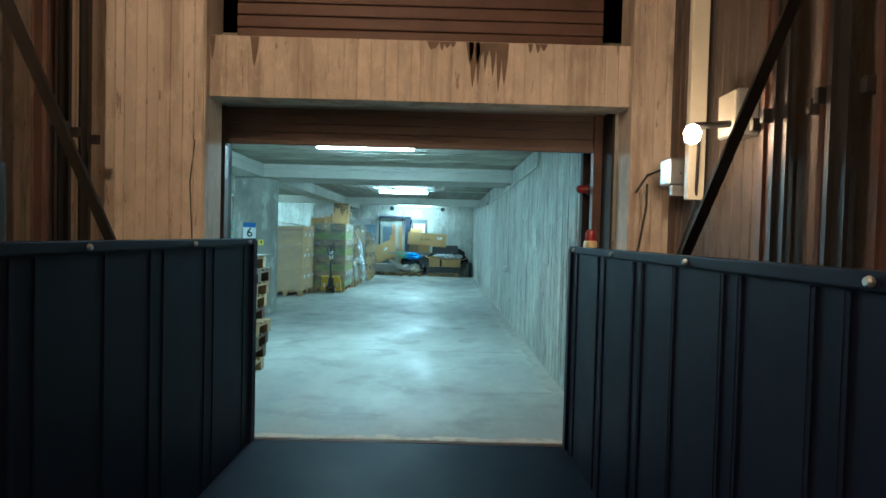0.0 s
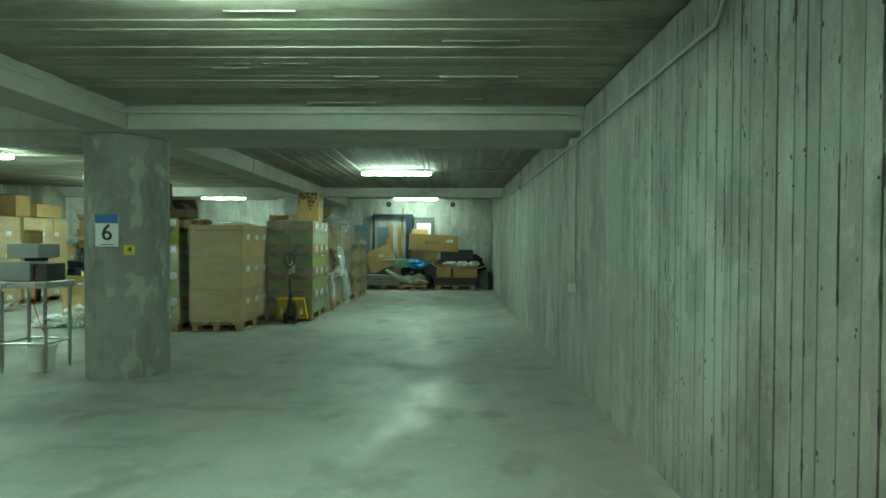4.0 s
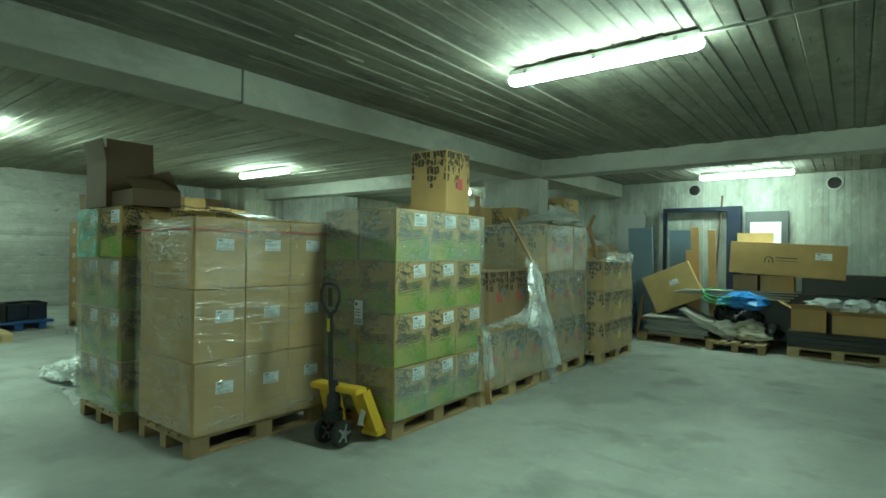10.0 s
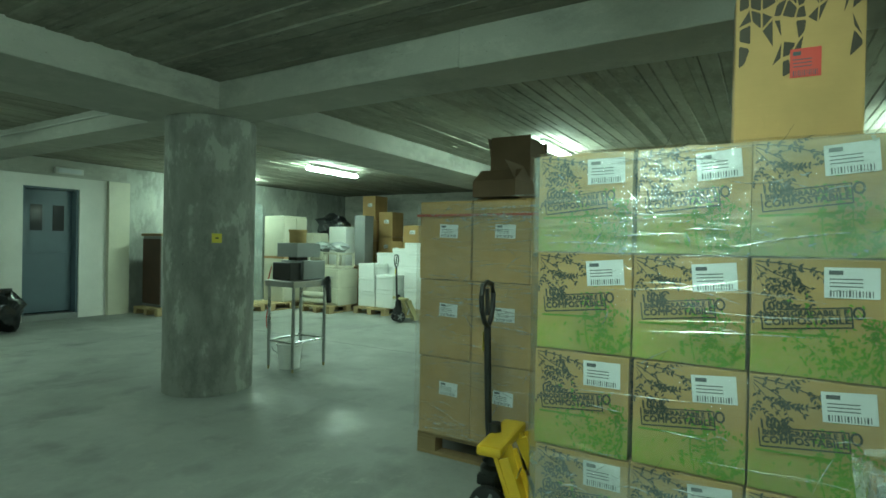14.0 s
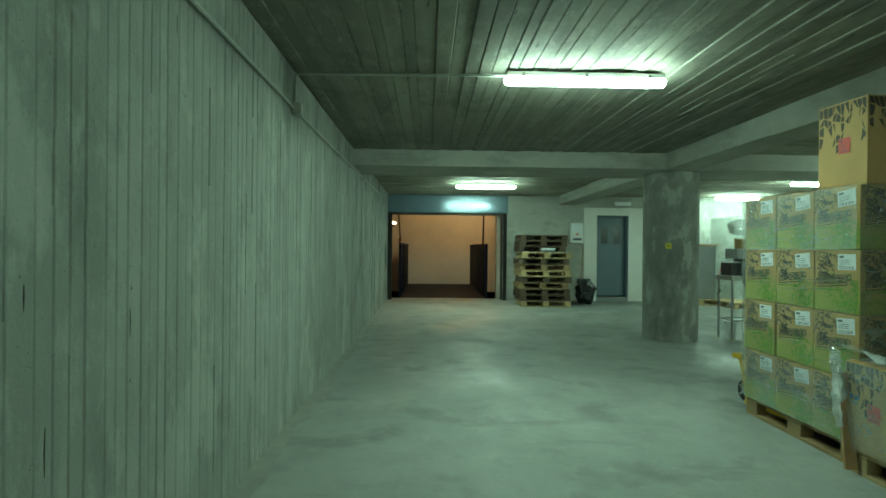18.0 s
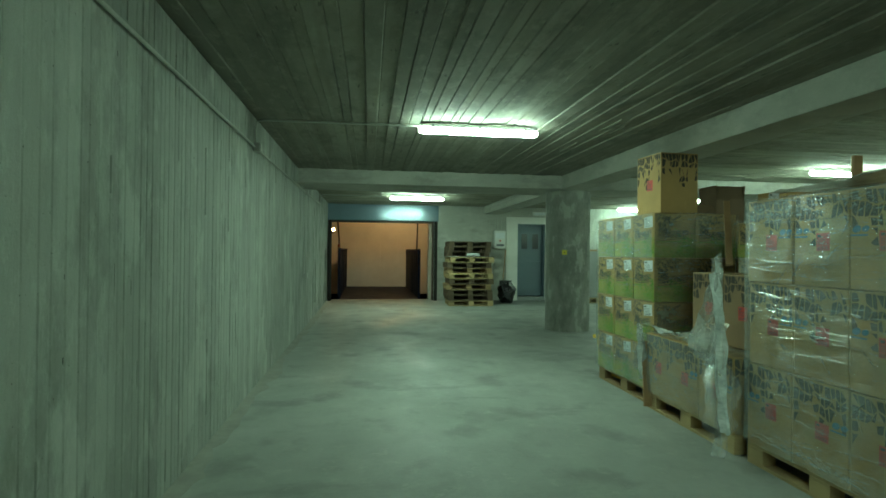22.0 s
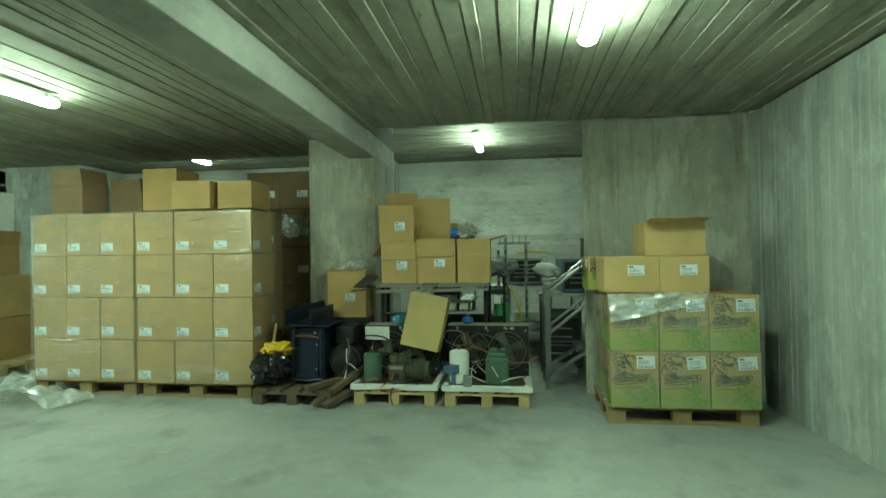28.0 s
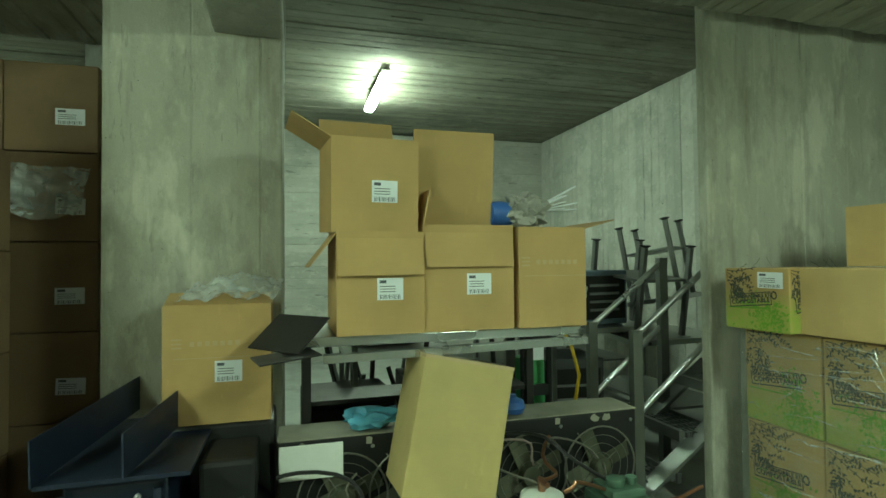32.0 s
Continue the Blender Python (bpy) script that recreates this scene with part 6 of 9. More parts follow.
# ---- end wall: vents ----
for x in (-2.06, -0.03):
    t = thing("wall_vent", "round dark vent pipe through the end wall", "vent", "vent pipes", pose(x, Y_END, 2.62, 90, 0, 0))
    b = bmesh.new()
    r0, r1 = 0.115, 0.09
    n = 24
    for k in range(n):
        a0, a1 = k * math.tau / n, (k + 1) * math.tau / n
        p = [Vector((r * math.cos(a), r * math.sin(a), z)) for r, a, z in ((r0, a0, 0.0), (r0, a1, 0.0), (r0, a1, 0.04), (r0, a0, 0.04), (r1, a0, 0.04), (r1, a1, 0.04), (r1, a1, 0.008), (r1, a0, 0.008))]
        v = [b.verts.new(q) for q in p]
        b.faces.new(v[0:4]), b.faces.new((v[3], v[2], v[5], v[4])), b.faces.new(v[4:8])
    part("collar", b, M["column"], t)
    b = bmesh.new()
    lathe(b, [(0.09, 0.006), (0.09, 0.012)], 24)
    part("mouth", b, M["black"], t)

# ---- wall with the door ----
d = tagged(new("door_1"), "blue-grey steel door with two small dark windows, closed", "door", "", "structure")
b = bmesh.new()
box(b, -5.22, 4.40, 0.13, -4.44, 4.45, 2.27, 0.004)
part("leaf", b, M["door_blue"], d)
for x in (-5.0, -4.66):
    b = bmesh.new()
    box(b, x - 0.09, 4.447, 1.55, x + 0.09, 4.456, 2.0, 0.003)
    part("window", b, M["glass"], d, "dark narrow pane")
b = bmesh.new()
box(b, -5.21, 4.452, 1.12, -4.45, 4.468, 1.17, 0.004)
part("push_bar", b, M["door_blue"], d)
for dims in ((-5.26, 4.38, 0.1, -5.22, 4.6, 2.3), (-4.44, 4.38, 0.1, -4.40, 4.6, 2.3), (-5.26, 4.38, 2.27, -4.40, 4.6, 2.3)):
    b = bmesh.new()
    box(b, *dims, 0.003)
    part("frame", b, M["door_blue"], d)
b = bmesh.new()
box(b, -5.26, 4.35, 0.0, -4.40, 4.62, 0.1, 0.004)
part("threshold", b, M["grey_panel"], d)
t = thing("fuse_box", "grey fuse box with papers and a red switch on the wall", "fuse box")
b = bmesh.new()
box(b, -4.0, 4.6, 1.55, -3.66, 4.75, 2.08, 0.008)
part("body", b, M["white_plastic"], t)
b = bmesh.new()
box(b, -3.97, 4.75, 1.85, -3.69, 4.756, 2.02)
part("window", b, M["label"], t)
b = bmesh.new()
box(b, -3.86, 4.75, 1.76, -3.80, 4.775, 1.80, 0.004)
part("switch", b, M["red"], t)
b = bmesh.new()
box(b, -3.95, 4.75, 1.62, -3.72, 4.756, 1.68)
part("name_strip", b, M["label_bar"], t)
for x in (-3.9, -3.78, -3.7):
    conduit([(x, 4.625, 2.08), (x, 4.625, 2.5)], "thin grey conduit above the fuse box")
t = thing("emergency_light", "small white emergency light above the door", "emergency light")
b = bmesh.new()
box(b, -5.3, 4.6, 2.55, -4.85, 4.68, 2.66, 0.01)
part("body", b, M["white_plastic"], t)
b = bmesh.new()
box(b, -5.26, 4.678, 2.57, -4.89, 4.69, 2.64, 0.004)
part("lens", b, M["label"], t)
# bin bag and broom beside the pallets
t = thing("bin_bag", "full black bin bag slumped beside the pallet stack", "bin bag")
b = bmesh.new()
crumpled(b, (0.5, 0.42, 0.62), 3.3, 0.35)
bmesh.ops.translate(b, vec=(-3.86, 5.5, 0), verts=b.verts)
part("sack", b, M["bag"], t, "", True)
t = thing("broom", "broom leaning on the white wall", "broom")
b = bmesh.new()
rod(b, (-3.85, 5.05, 0.62), (-4.02, 4.66, 1.5), 0.012)
part("stick", b, M["wood"], t)
b = bmesh.new()
box(b, -4.1, 5.02, 0.5, -3.75, 5.1, 0.62, 0.01)
part("head", b, M["black"], t)
b = bmesh.new()
box(b, -4.09, 5.03, 0.0, -3.76, 5.09, 0.5, 0.01)
part("bristles", b, M["grey_panel"], t)
# tape roll on the pallets
t = thing("paper_roll", "white paper roll lying in the pallet stack", "roll")
b = bmesh.new()
rod(b, (-2.95, 5.98, 1.366), (-2.6, 5.98, 1.366), 0.04, 16)
part("roll", b, M["label"], t, "", True)

# ---- round column: signs ----
def sign(name, angle, z, w, h, plate, label, parts):
    t = thing(name, label, "sign")
    a0 = radians(angle)
    c = Vector((-3.69, 10.56, z))
    n = Vector((math.cos(a0), math.sin(a0), 0))
    m = Matrix((Vector((-n.y, n.x, 0)), (0, 0, 1), n)).transposed().to_4x4()
    m = Matrix.Translation(c + n * 0.425) @ m
    b = bmesh.new()
    box(b, -w / 2, -h / 2, -0.004, w / 2, h / 2, 0, 0, m)
    part("plate", b, M[plate], t)
    for nm, mat, make in parts:
        b = bmesh.new()
        make(b, m @ Matrix.Translation((0, 0, 0.002)))
        part(nm, b, M[mat], t)


sign("number_sign", -86, 1.56, 0.23, 0.33, "label", "white paper sign with a blue head and a dark 6", [
    ("blue_band", "blue", lambda b, m: rect(b, 0, 0.12, 0.23, 0.09, m)),
    ("numeral", "ink", lambda b, m: write(b, "6", 0.24, m @ Matrix.Translation((0, -0.03, 0.001)), 0.006)),
    ("fine_print", "label_bar", lambda b, m: rect(b, 0, -0.145, 0.14, 0.008, m)),
])
sign("tag_sign", -58, 1.36, 0.10, 0.10, "label_yellow", "small yellow tag with a black 4", [
    ("numeral", "ink", lambda b, m: write(b, "4", 0.085, m, 0.004)),
])
sign("round_tag", 62, 1.45, 0.085, 0.085, "label_yellow", "small yellow round tag on the column", [
    ("dot", "ink", lambda b, m: rect(b, 0, 0, 0.03, 0.012, m)),
])


# ---- pallet trucks ----
def pallet_truck(m, body="yellow", label="yellow hand pallet truck with a black steering handle"):
    """Forks point along +y from the steering head at the origin."""
    t = thing("pallet_truck", label, "pallet truck", "pallet trucks", m)
    for x in (-0.19, 0.19):
        b = bmesh.new()
        box(b, x - 0.08, 0.30, 0.05, x + 0.08, 1.35, 0.085, 0.008)
        f = part("fork", b, M[body], t)
        b = bmesh.new()
        rod(b, (x - 0.03, 1.2, 0.04), (x + 0.03, 1.2, 0.04), 0.04, 14)
        part("load_roller", b, M["rubber"], f)
        b = bmesh.new()
        bar(b, (x * 0.8, 0.09, 0.43), (x, 0.24, 0.06), 0.15, 0.022)
        for e in (-0.068, 0.068):
            bar(b, (x * 0.8 + e, 0.12, 0.41), (x + e, 0.27, 0.06), 0.014, 0.06)
        box(b, x - 0.08, 0.20, 0.045, x + 0.08, 0.36, 0.085, 0.008)
        part("fork_heel", b, M[body], t)
    b = bmesh.new()
    box(b, -0.235, -0.02, 0.405, 0.235, 0.11, 0.455, 0.02)
    part("head_plate", b, M[body], t)
    b = bmesh.new()
    lathe(b, [(0.06, 0.17), (0.072, 0.19), (0.072, 0.27), (0.055, 0.29), (0.055, 0.37), (0.04, 0.40), (0.032, 0.5)], 18)
    box(b, -0.075, -0.07, 0.19, 0.075, 0.03, 0.245, 0.012)
    part("pump", b, M["black"], t, "", True)
    b = bmesh.new()
    pts = [(0.055 + 0.012 * math.cos(k * 0.9), -0.03 + 0.012 * math.sin(k * 0.9), 0.2 + 0.006 * k) for k in range(28)]
    tube(b, pts, 0.004, 6)
    part("spring", b, M["steel_dark"], t)
    for x in (-0.085, 0.085):
        b = bmesh.new()
        lathe(b, [(0.075, -0.025), (0.098, -0.02), (0.1, 0), (0.098, 0.02), (0.075, 0.025)], 26, Matrix.Translation((x, 0, 0.1)) @ pose(0, 0, 0, 0, 90, 0))
        w = part("wheel", b, M["rubber"], t, "", True)
        b = bmesh.new()
        lathe(b, [(0.012, -0.029), (0.03, -0.029), (0.03, 0.029), (0.012, 0.029)], 14, Matrix.Translation((x, 0, 0.1)) @ pose(0, 0, 0, 0, 90, 0))
        for k in range(5):
            a = k * math.tau / 5
            bar(b, (x, 0.0, 0.1), (x, 0.074 * math.cos(a), 0.1 + 0.074 * math.sin(a)), 0.056, 0.018)
        part("rim", b, M["galv"], w)
    b = bmesh.new()
    rod(b, (-0.09, 0, 0.1), (0.09, 0, 0.1), 0.016)
    part("axle", b, M["steel_dark"], t)
    b = bmesh.new()
    tube(b, [(0, -0.02, 0.34), (0, -0.035, 0.5), (0, -0.045, 0.8), (0, -0.05, 1.0)], 0.019, 12)
    part("shaft", b, M["black"], t, "", True)
    b = bmesh.new()
    ring = [(0, 1.0), (0.05, 1.03), (0.088, 1.1), (0.092, 1.17), (0.07, 1.22), (0, 1.235), (-0.07, 1.22), (-0.092, 1.17), (-0.088, 1.1), (-0.05, 1.03), (0, 1.0)]
    tube(b, [(x, -0.05 - 0.02 * (z - 1), z) for x, z in ring], 0.014, 10)
    part("hand_grip", b, M["black"], t, "", True)
    b = bmesh.new()
    bar(b, (0, -0.05, 1.06), (0, -0.055, 1.2), 0.03, 0.014)
    part("release_lever", b, M["black"], t)
    b = bmesh.new()
    rect(b, 0, 0, 0.03, 0.1, Matrix.Translation((0.0, -0.071, 0.92)) @ pose(0, 0, 0, 90, 0, 0))
    part("sticker", b, M["label_yellow"], t)
    b = bmesh.new()
    for x in (-0.13, 0.13):
        rect(b, 0, 0, 0.05, 0.24, Matrix.Translation((x * 1.3, 0.152, 0.258)) @ pose(0, 0, 0, -68, 0, 180))
    part("sticker", b, M["label"], t)
    return t


pallet_truck(pose(-2.92, 14.02, 0, 0, 0, 7))
pallet_truck(pose(-8.4, 9.45, 0, 0, 0, 60), "yellow_old", "old grey-yellow hand pallet truck with cream wheels")

# ---- bench with instruments by the column ----
tb = thing("steel_table", "small stainless table on four legs beside the column", "table")
b = bmesh.new()
box(b, -5.06, 10.40, 0.93, -4.5, 10.86, 1.0, 0.006)
part("tabletop", b, M["stainless"], tb)
for x in (-5.02, -4.54):
    for y in (10.44, 10.82):
        b = bmesh.new()
        rod(b, (x, y, 0.04), (x, y, 0.93), 0.019, 12)
        leg = part("leg", b, M["stainless"], tb, "", True)
        b = bmesh.new()
        rod(b, (x, y, 0.0), (x, y, 0.04), 0.012, 10)
        part("foot", b, M["yellow_old"], leg)
for a, c in (((-5.02, 10.44), (-4.54, 10.44)), ((-5.02, 10.82), (-4.54, 10.82)), ((-5.02, 10.44), (-5.02, 10.82)), ((-4.54, 10.44), (-4.54, 10.82))):
    b = bmesh.new()
    rod(b, (*a, 0.32), (*c, 0.32), 0.012, 10)
    part("stretcher", b, M["stainless"], tb)
t = thing("grey_machine", "grey metal machine housing standing on the table", "machine")
b = bmesh.new()
box(b, -5.04, 10.44, 1.002, -4.7, 10.8, 1.22, 0.01)
part("housing", b, M["grey_panel"], t)
b = bmesh.new()
box(b, -4.7, 10.48, 1.002, -4.54, 10.76, 1.2, 0.01)
part("drive", b, M["black"], t)
b = bmesh.new()
box(b, -4.98, 10.46, 1.26, -4.62, 10.78, 1.42, 0.01)
part("hopper", b, M["grey_panel"], t)
b = bmesh.new()
box(b, -4.86, 10.56, 1.22, -4.7, 10.7, 1.26)
part("neck", b, M["steel_dark"], t)
t = thing("cardboard_tub", "round brown cardboard tub on the machine", "tub")
b = bmesh.new()
lathe(b, [(0.09, 1.42), (0.095, 1.43), (0.095, 1.54), (0.105, 1.545), (0.105, 1.57), (0.08, 1.572)], 24, Matrix.Translation((-4.8, 10.6, 0)))
part("tub", b, M["card_light"], t, "", True)
t = thing("cable", "thin cable hanging from the table", "cable")
b = bmesh.new()
tube(b, [(-4.6, 10.40, 1.15), (-4.58, 10.37, 1.0), (-4.6, 10.36, 0.75), (-4.55, 10.38, 0.55), (-4.53, 10.42, 0.45)], 0.006)
part("flex", b, M["red"], t)
t = thing("bucket", "white plastic bucket under the table", "bucket", "", pose(-4.7, 10.6, 0))
b = bmesh.new()
lathe(b, [(0.115, 0), (0.14, 0.26), (0.15, 0.265), (0.15, 0.28), (0.135, 0.28), (0.11, 0.03)], 28)
part("pail", b, M["white_plastic"], t, "", True)
b = bmesh.new()
tube(b, [(0.14 * math.cos(a), 0.14 * math.sin(a) * 0.2 - 0.13, 0.25 - 0.1 * math.sin(a)) for a in [k * math.pi / 10 for k in range(11)]], 0.004, 6)
part("bail", b, M["galv"], t)
t = thing("hand_tool", "black hand tool hanging over the table edge", "tool")
b = bmesh.new()
tube(b, [(-5.02, 10.86, 1.02), (-5.0, 10.9, 0.98), (-4.98, 10.92, 0.86), (-4.99, 10.92, 0.74)], 0.03, 10)
part("grip", b, M["black"], t, "", True)

# ---- far side of the hall ----
# wrapped white tubs
pallet(-9.6, 11.22, 0, 0, "pallet_new")
t_first = None
for i in range(2):
    for j in range(3):
        t = thing("tub_stack", "column of nested white plastic tubs in clear film", "tubs", "stacked white tubs", pose(-9.22 - 0.38 * j, 11.02 + 0.4 * i, 0.146))
        for k in range(5):
            b = bmesh.new()
            z = 0.35 * k
            lathe(b, [(0.165, z), (0.172, z + 0.02), (0.18, z + 0.30), (0.192, z + 0.305), (0.192, z + 0.345), (0.17, z + 0.348)], 24)
            part("tub", b, M["white_plastic"], t, "", True)
wrap("stretch_wrap", -10.18, 10.82, 0.16, -9.02, 11.62, 1.92, "film_cover", seed=51, sag=0.015)
# rolls behind
for k, (x, y) in enumerate(((-10.9, 11.75), (-11.3, 11.95))):
    pallet(x - 0.1, y + 0.2, 0, 90, "pallet_new")
    t = thing("film_roll", "standing roll wrapped in clear plastic with a red mark", "roll", "standing rolls", pose(x, y, 0.146))
    b = bmesh.new()
    lathe(b, [(0.2, 0), (0.24, 0.01), (0.24, 0.95 + 0.7 * k), (0.2, 0.97 + 0.7 * k)], 28)
    part("roll", b, M["white_plastic"], t, "", True)
    b = bmesh.new()
    rect(b, 0, 0, 0.14, 0.14, Matrix.Translation((0.243, 0, 0.6)) @ pose(0, 0, 0, 90, 0, 90))
    part("mark", b, M["label_red"], t)
carton(0.6, 0.5, 0.75, "plain", (), pose(-11.4, 12.75, 0.0), seed=21)
# red crate with a sack and a yellow box
pallet(-9.1, 10.24, 0, 0, "pallet_new")
t = thing("red_crate", "low red plastic crate with a white label", "crate", "", pose(-9.02, 10.24, 0.146))
b = bmesh.new()
box(b, -0.3, -0.36, 0, 0.3, 0.36, 0.2, 0.012)
part("tray", b, M["red"], t)
b = bmesh.new()
box(b, -0.315, -0.375, 0.18, 0.315, 0.375, 0.205, 0.006)
part("rim", b, M["red"], t)
b = bmesh.new()
rect(b, 0.2, 0, 0.1, 0.1, Matrix.Translation((0.303, 0, 0.09)) @ pose(0, 0, 0, 90, 0, 90))
rect(b, -0.14, 0, 0.12, 0.05, Matrix.Translation((0.303, 0, 0.09)) @ pose(0, 0, 0, 90, 0, 90))
part("label", b, M["label"], t)
t = thing("black_sack", "slumped black plastic sack on the red crate", "sack")
b = bmesh.new()
crumpled(b, (0.5, 0.75, 0.26), 7.7, 0.3)
bmesh.ops.translate(b, vec=(-9.0, 10.18, 0.352), verts=b.verts)
part("sack", b, M["bag"], t, "", True)
t = open_carton(0.42, 0.5, 0.34, pose(-9.05, 10.33, 0.58, 0, -10, 4), "yellow_card", (150, 120, 110, 140), label="battered yellow open carton on a black sack")
t = thing("rag_heap", "brown paper and rags heaped in the yellow carton", "rags")
b = bmesh.new()
crumpled(b, (0.38, 0.44, 0.2), 9.1, 0.4)
bmesh.ops.translate(b, vec=(-9.05, 10.33, 0.86), verts=b.verts)
part("heap", b, M["card_light"], t, "", True)
# polystyrene boxes
pallet(-9.45, 8.4, 0, 0, "pallet_new")
pallet(-9.75, 9.35, 0, 0, "pallet_new")


def foam_box(x, y, z, w, d, h, turn=0.0):
    t = thing("foam_box", "white polystyrene box with a lid", "foam box", "polystyrene boxes", pose(x, y, z, 0, 0, turn))
    b = bmesh.new()
    box(b, -w / 2, -d / 2, 0, w / 2, d / 2, h * 0.78, 0.012)
    part("body", b, M["foam"], t)
    b = bmesh.new()
    box(b, -w / 2 - 0.004, -d / 2 - 0.004, h * 0.785, w / 2 + 0.004, d / 2 + 0.004, h, 0.012)
    part("lid", b, M["foam"], t)


for x, y, hs in ((-9.2, 8.22, (0.3, 0.28, 0.3)), (-9.2, 8.68, (0.36, 0.3)), (-9.7, 8.3, (0.4, 0.4, 0.3)), (-9.65, 8.75, (0.45, 0.45, 0.3)), (-9.45, 9.2, (0.4, 0.42, 0.3, 0.2)), (-9.5, 9.62, (0.42, 0.42, 0.4)), (-9.95, 9.1, (0.45, 0.45, 0.3)), (-9.95, 9.6, (0.4, 0.4, 0.3))):
    z = 0.146
    for k, h in enumerate(hs):
        foam_box(x, y, z, 0.44, 0.42, h - 0.004, random.Random(x * 7 + y * 3 + k).uniform(-3, 3))
        z += h
# brown cartons against the wall
for x, y, hs in ((-10.3, 8.55, (0.5, 0.5, 0.45, 0.4)), (-10.35, 9.25, (0.5, 0.5, 0.5, 0.45, 0.35)), (-10.3, 9.72, (0.5, 0.5, 0.45, 0.3)), (-10.3, 10.12, (0.5, 0.5, 0.5, 0.45, 0.3)), (-10.35, 10.55, (0.5, 0.5, 0.5, 0.3)), (-9.9, 10.72, (0.4, 0.35, 0.35, 0.3)), (-10.6, 7.9, (0.5, 0.5, 0.5)), (-10.9, 6.9, (0.5, 0.5, 0.5, 0.5, 0.6)), (-10.9, 7.4, (0.5, 0.5, 0.6, 0.6))):
    z = 0.0
    for k, h in enumerate(hs):
        carton(0.46, 0.40, h - 0.004, "plain", ("+x",), pose(x, y, z, 0, 0, random.Random(x + y * 5 + k).uniform(-4, 4)), seed=k % 2)
        z += h
# crates with cream drawers on a pallet
pallet(-9.0, 7.35, 0, 0, "pallet_new")
for k, (y, z, d, h) in enumerate(((7.1, 0.146, 0.4, 0.34), (7.55, 0.146, 0.42, 0.34), (7.1, 0.49, 0.4, 0.4), (7.55, 0.49, 0.42, 0.4), (7.3, 0.895, 0.7, 0.05))):
    t = thing("cream_crate", "old cream enamelled drawer unit stacked on a pallet", "crate", "cream crates", pose(-8.95, y, z))
    b = bmesh.new()
    box(b, -0.3, -d / 2, 0, 0.3, d / 2, h, 0.01)
    part("body", b, M["cream"], t)
    if h > 0.1:
        b = bmesh.new()
        box(b, 0.3, -d / 2 + 0.03, 0.04, 0.315, d / 2 - 0.03, h - 0.04, 0.006)
        fr = part("front", b, M["cream"], t)
        b = bmesh.new()
        box(b, 0.315, -0.07, h * 0.55, 0.335, 0.07, h * 0.62, 0.006)
        part("pull", b, M["galv"], fr)
for y in (7.05, 7.5):
    t = thing("frame_stand", "cream metal frame stand on the crates", "frame", "metal frames", pose(-8.95, y, 0.947))
    b = bmesh.new()
    for a, c in (((0.25, -0.18, 0), (0.25, -0.18, 0.28)), ((0.25, 0.18, 0), (0.25, 0.18, 0.28)), ((-0.25, -0.18, 0), (-0.25, -0.18, 0.28)), ((-0.25, 0.18, 0), (-0.25, 0.18, 0.28)), ((0.25, -0.2, 0.02), (0.25, 0.2, 0.02)), ((0.25, -0.2, 0.26), (0.25, 0.2, 0.26)), ((-0.25, -0.2, 0.26), (0.25, -0.2, 0.26)), ((-0.25, 0.2, 0.26), (0.25, 0.2, 0.26))):
        bar(b, a, c, 0.035, 0.035)
    part("frame", b, M["cream"], t)
    t = thing("film_bundle", "crumpled silvery film bundle on a frame", "film bundle", "film bundles")
    b = bmesh.new()
    crumpled(b, (0.4, 0.42, 0.22), 3 + y, 0.35)
    bmesh.ops.translate(b, vec=(-8.95, y, 1.235), verts=b.verts)
    part("bundle", b, M["crinkle"], t, "", True)
for k, z in enumerate((0.2, 0.33)):
    t = thing("cream_pipe", "cream cylinder lying on the pallet", "cylinder", "cream cylinders")
    b = bmesh.new()
    rod(b, (-8.55, 6.85, z + 0.02), (-8.55, 7.5, z + 0.02), 0.062, 18)
    part("cylinder", b, M["cream"], t, "", True)
carton(0.3, 0.5, 0.9, "plain", (), pose(-9.7, 6.9, 0.9), seed=5, colour="white_plastic")
carton(0.3, 0.3, 1.1, "plain", (), pose(-9.75, 7.5, 0.95), seed=5, colour="grey_panel")
carton(0.7, 0.9, 0.92, "plain", (), pose(-9.8, 7.2, 0.0), seed=6, colour="card_dark")
t = thing("dark_bundle", "dark plastic-wrapped bundle on the old crates", "bundle")
b = bmesh.new()
crumpled(b, (0.6, 0.9, 0.6), 5.5, 0.3)
bmesh.ops.translate(b, vec=(-9.9, 6.45, 1.5), verts=b.verts)
part("bundle", b, M["bag"], t, "", True)
carton(0.6, 0.8, 1.5, "plain", (), pose(-9.95, 6.45, 0.0), seed=8, colour="card_dark")


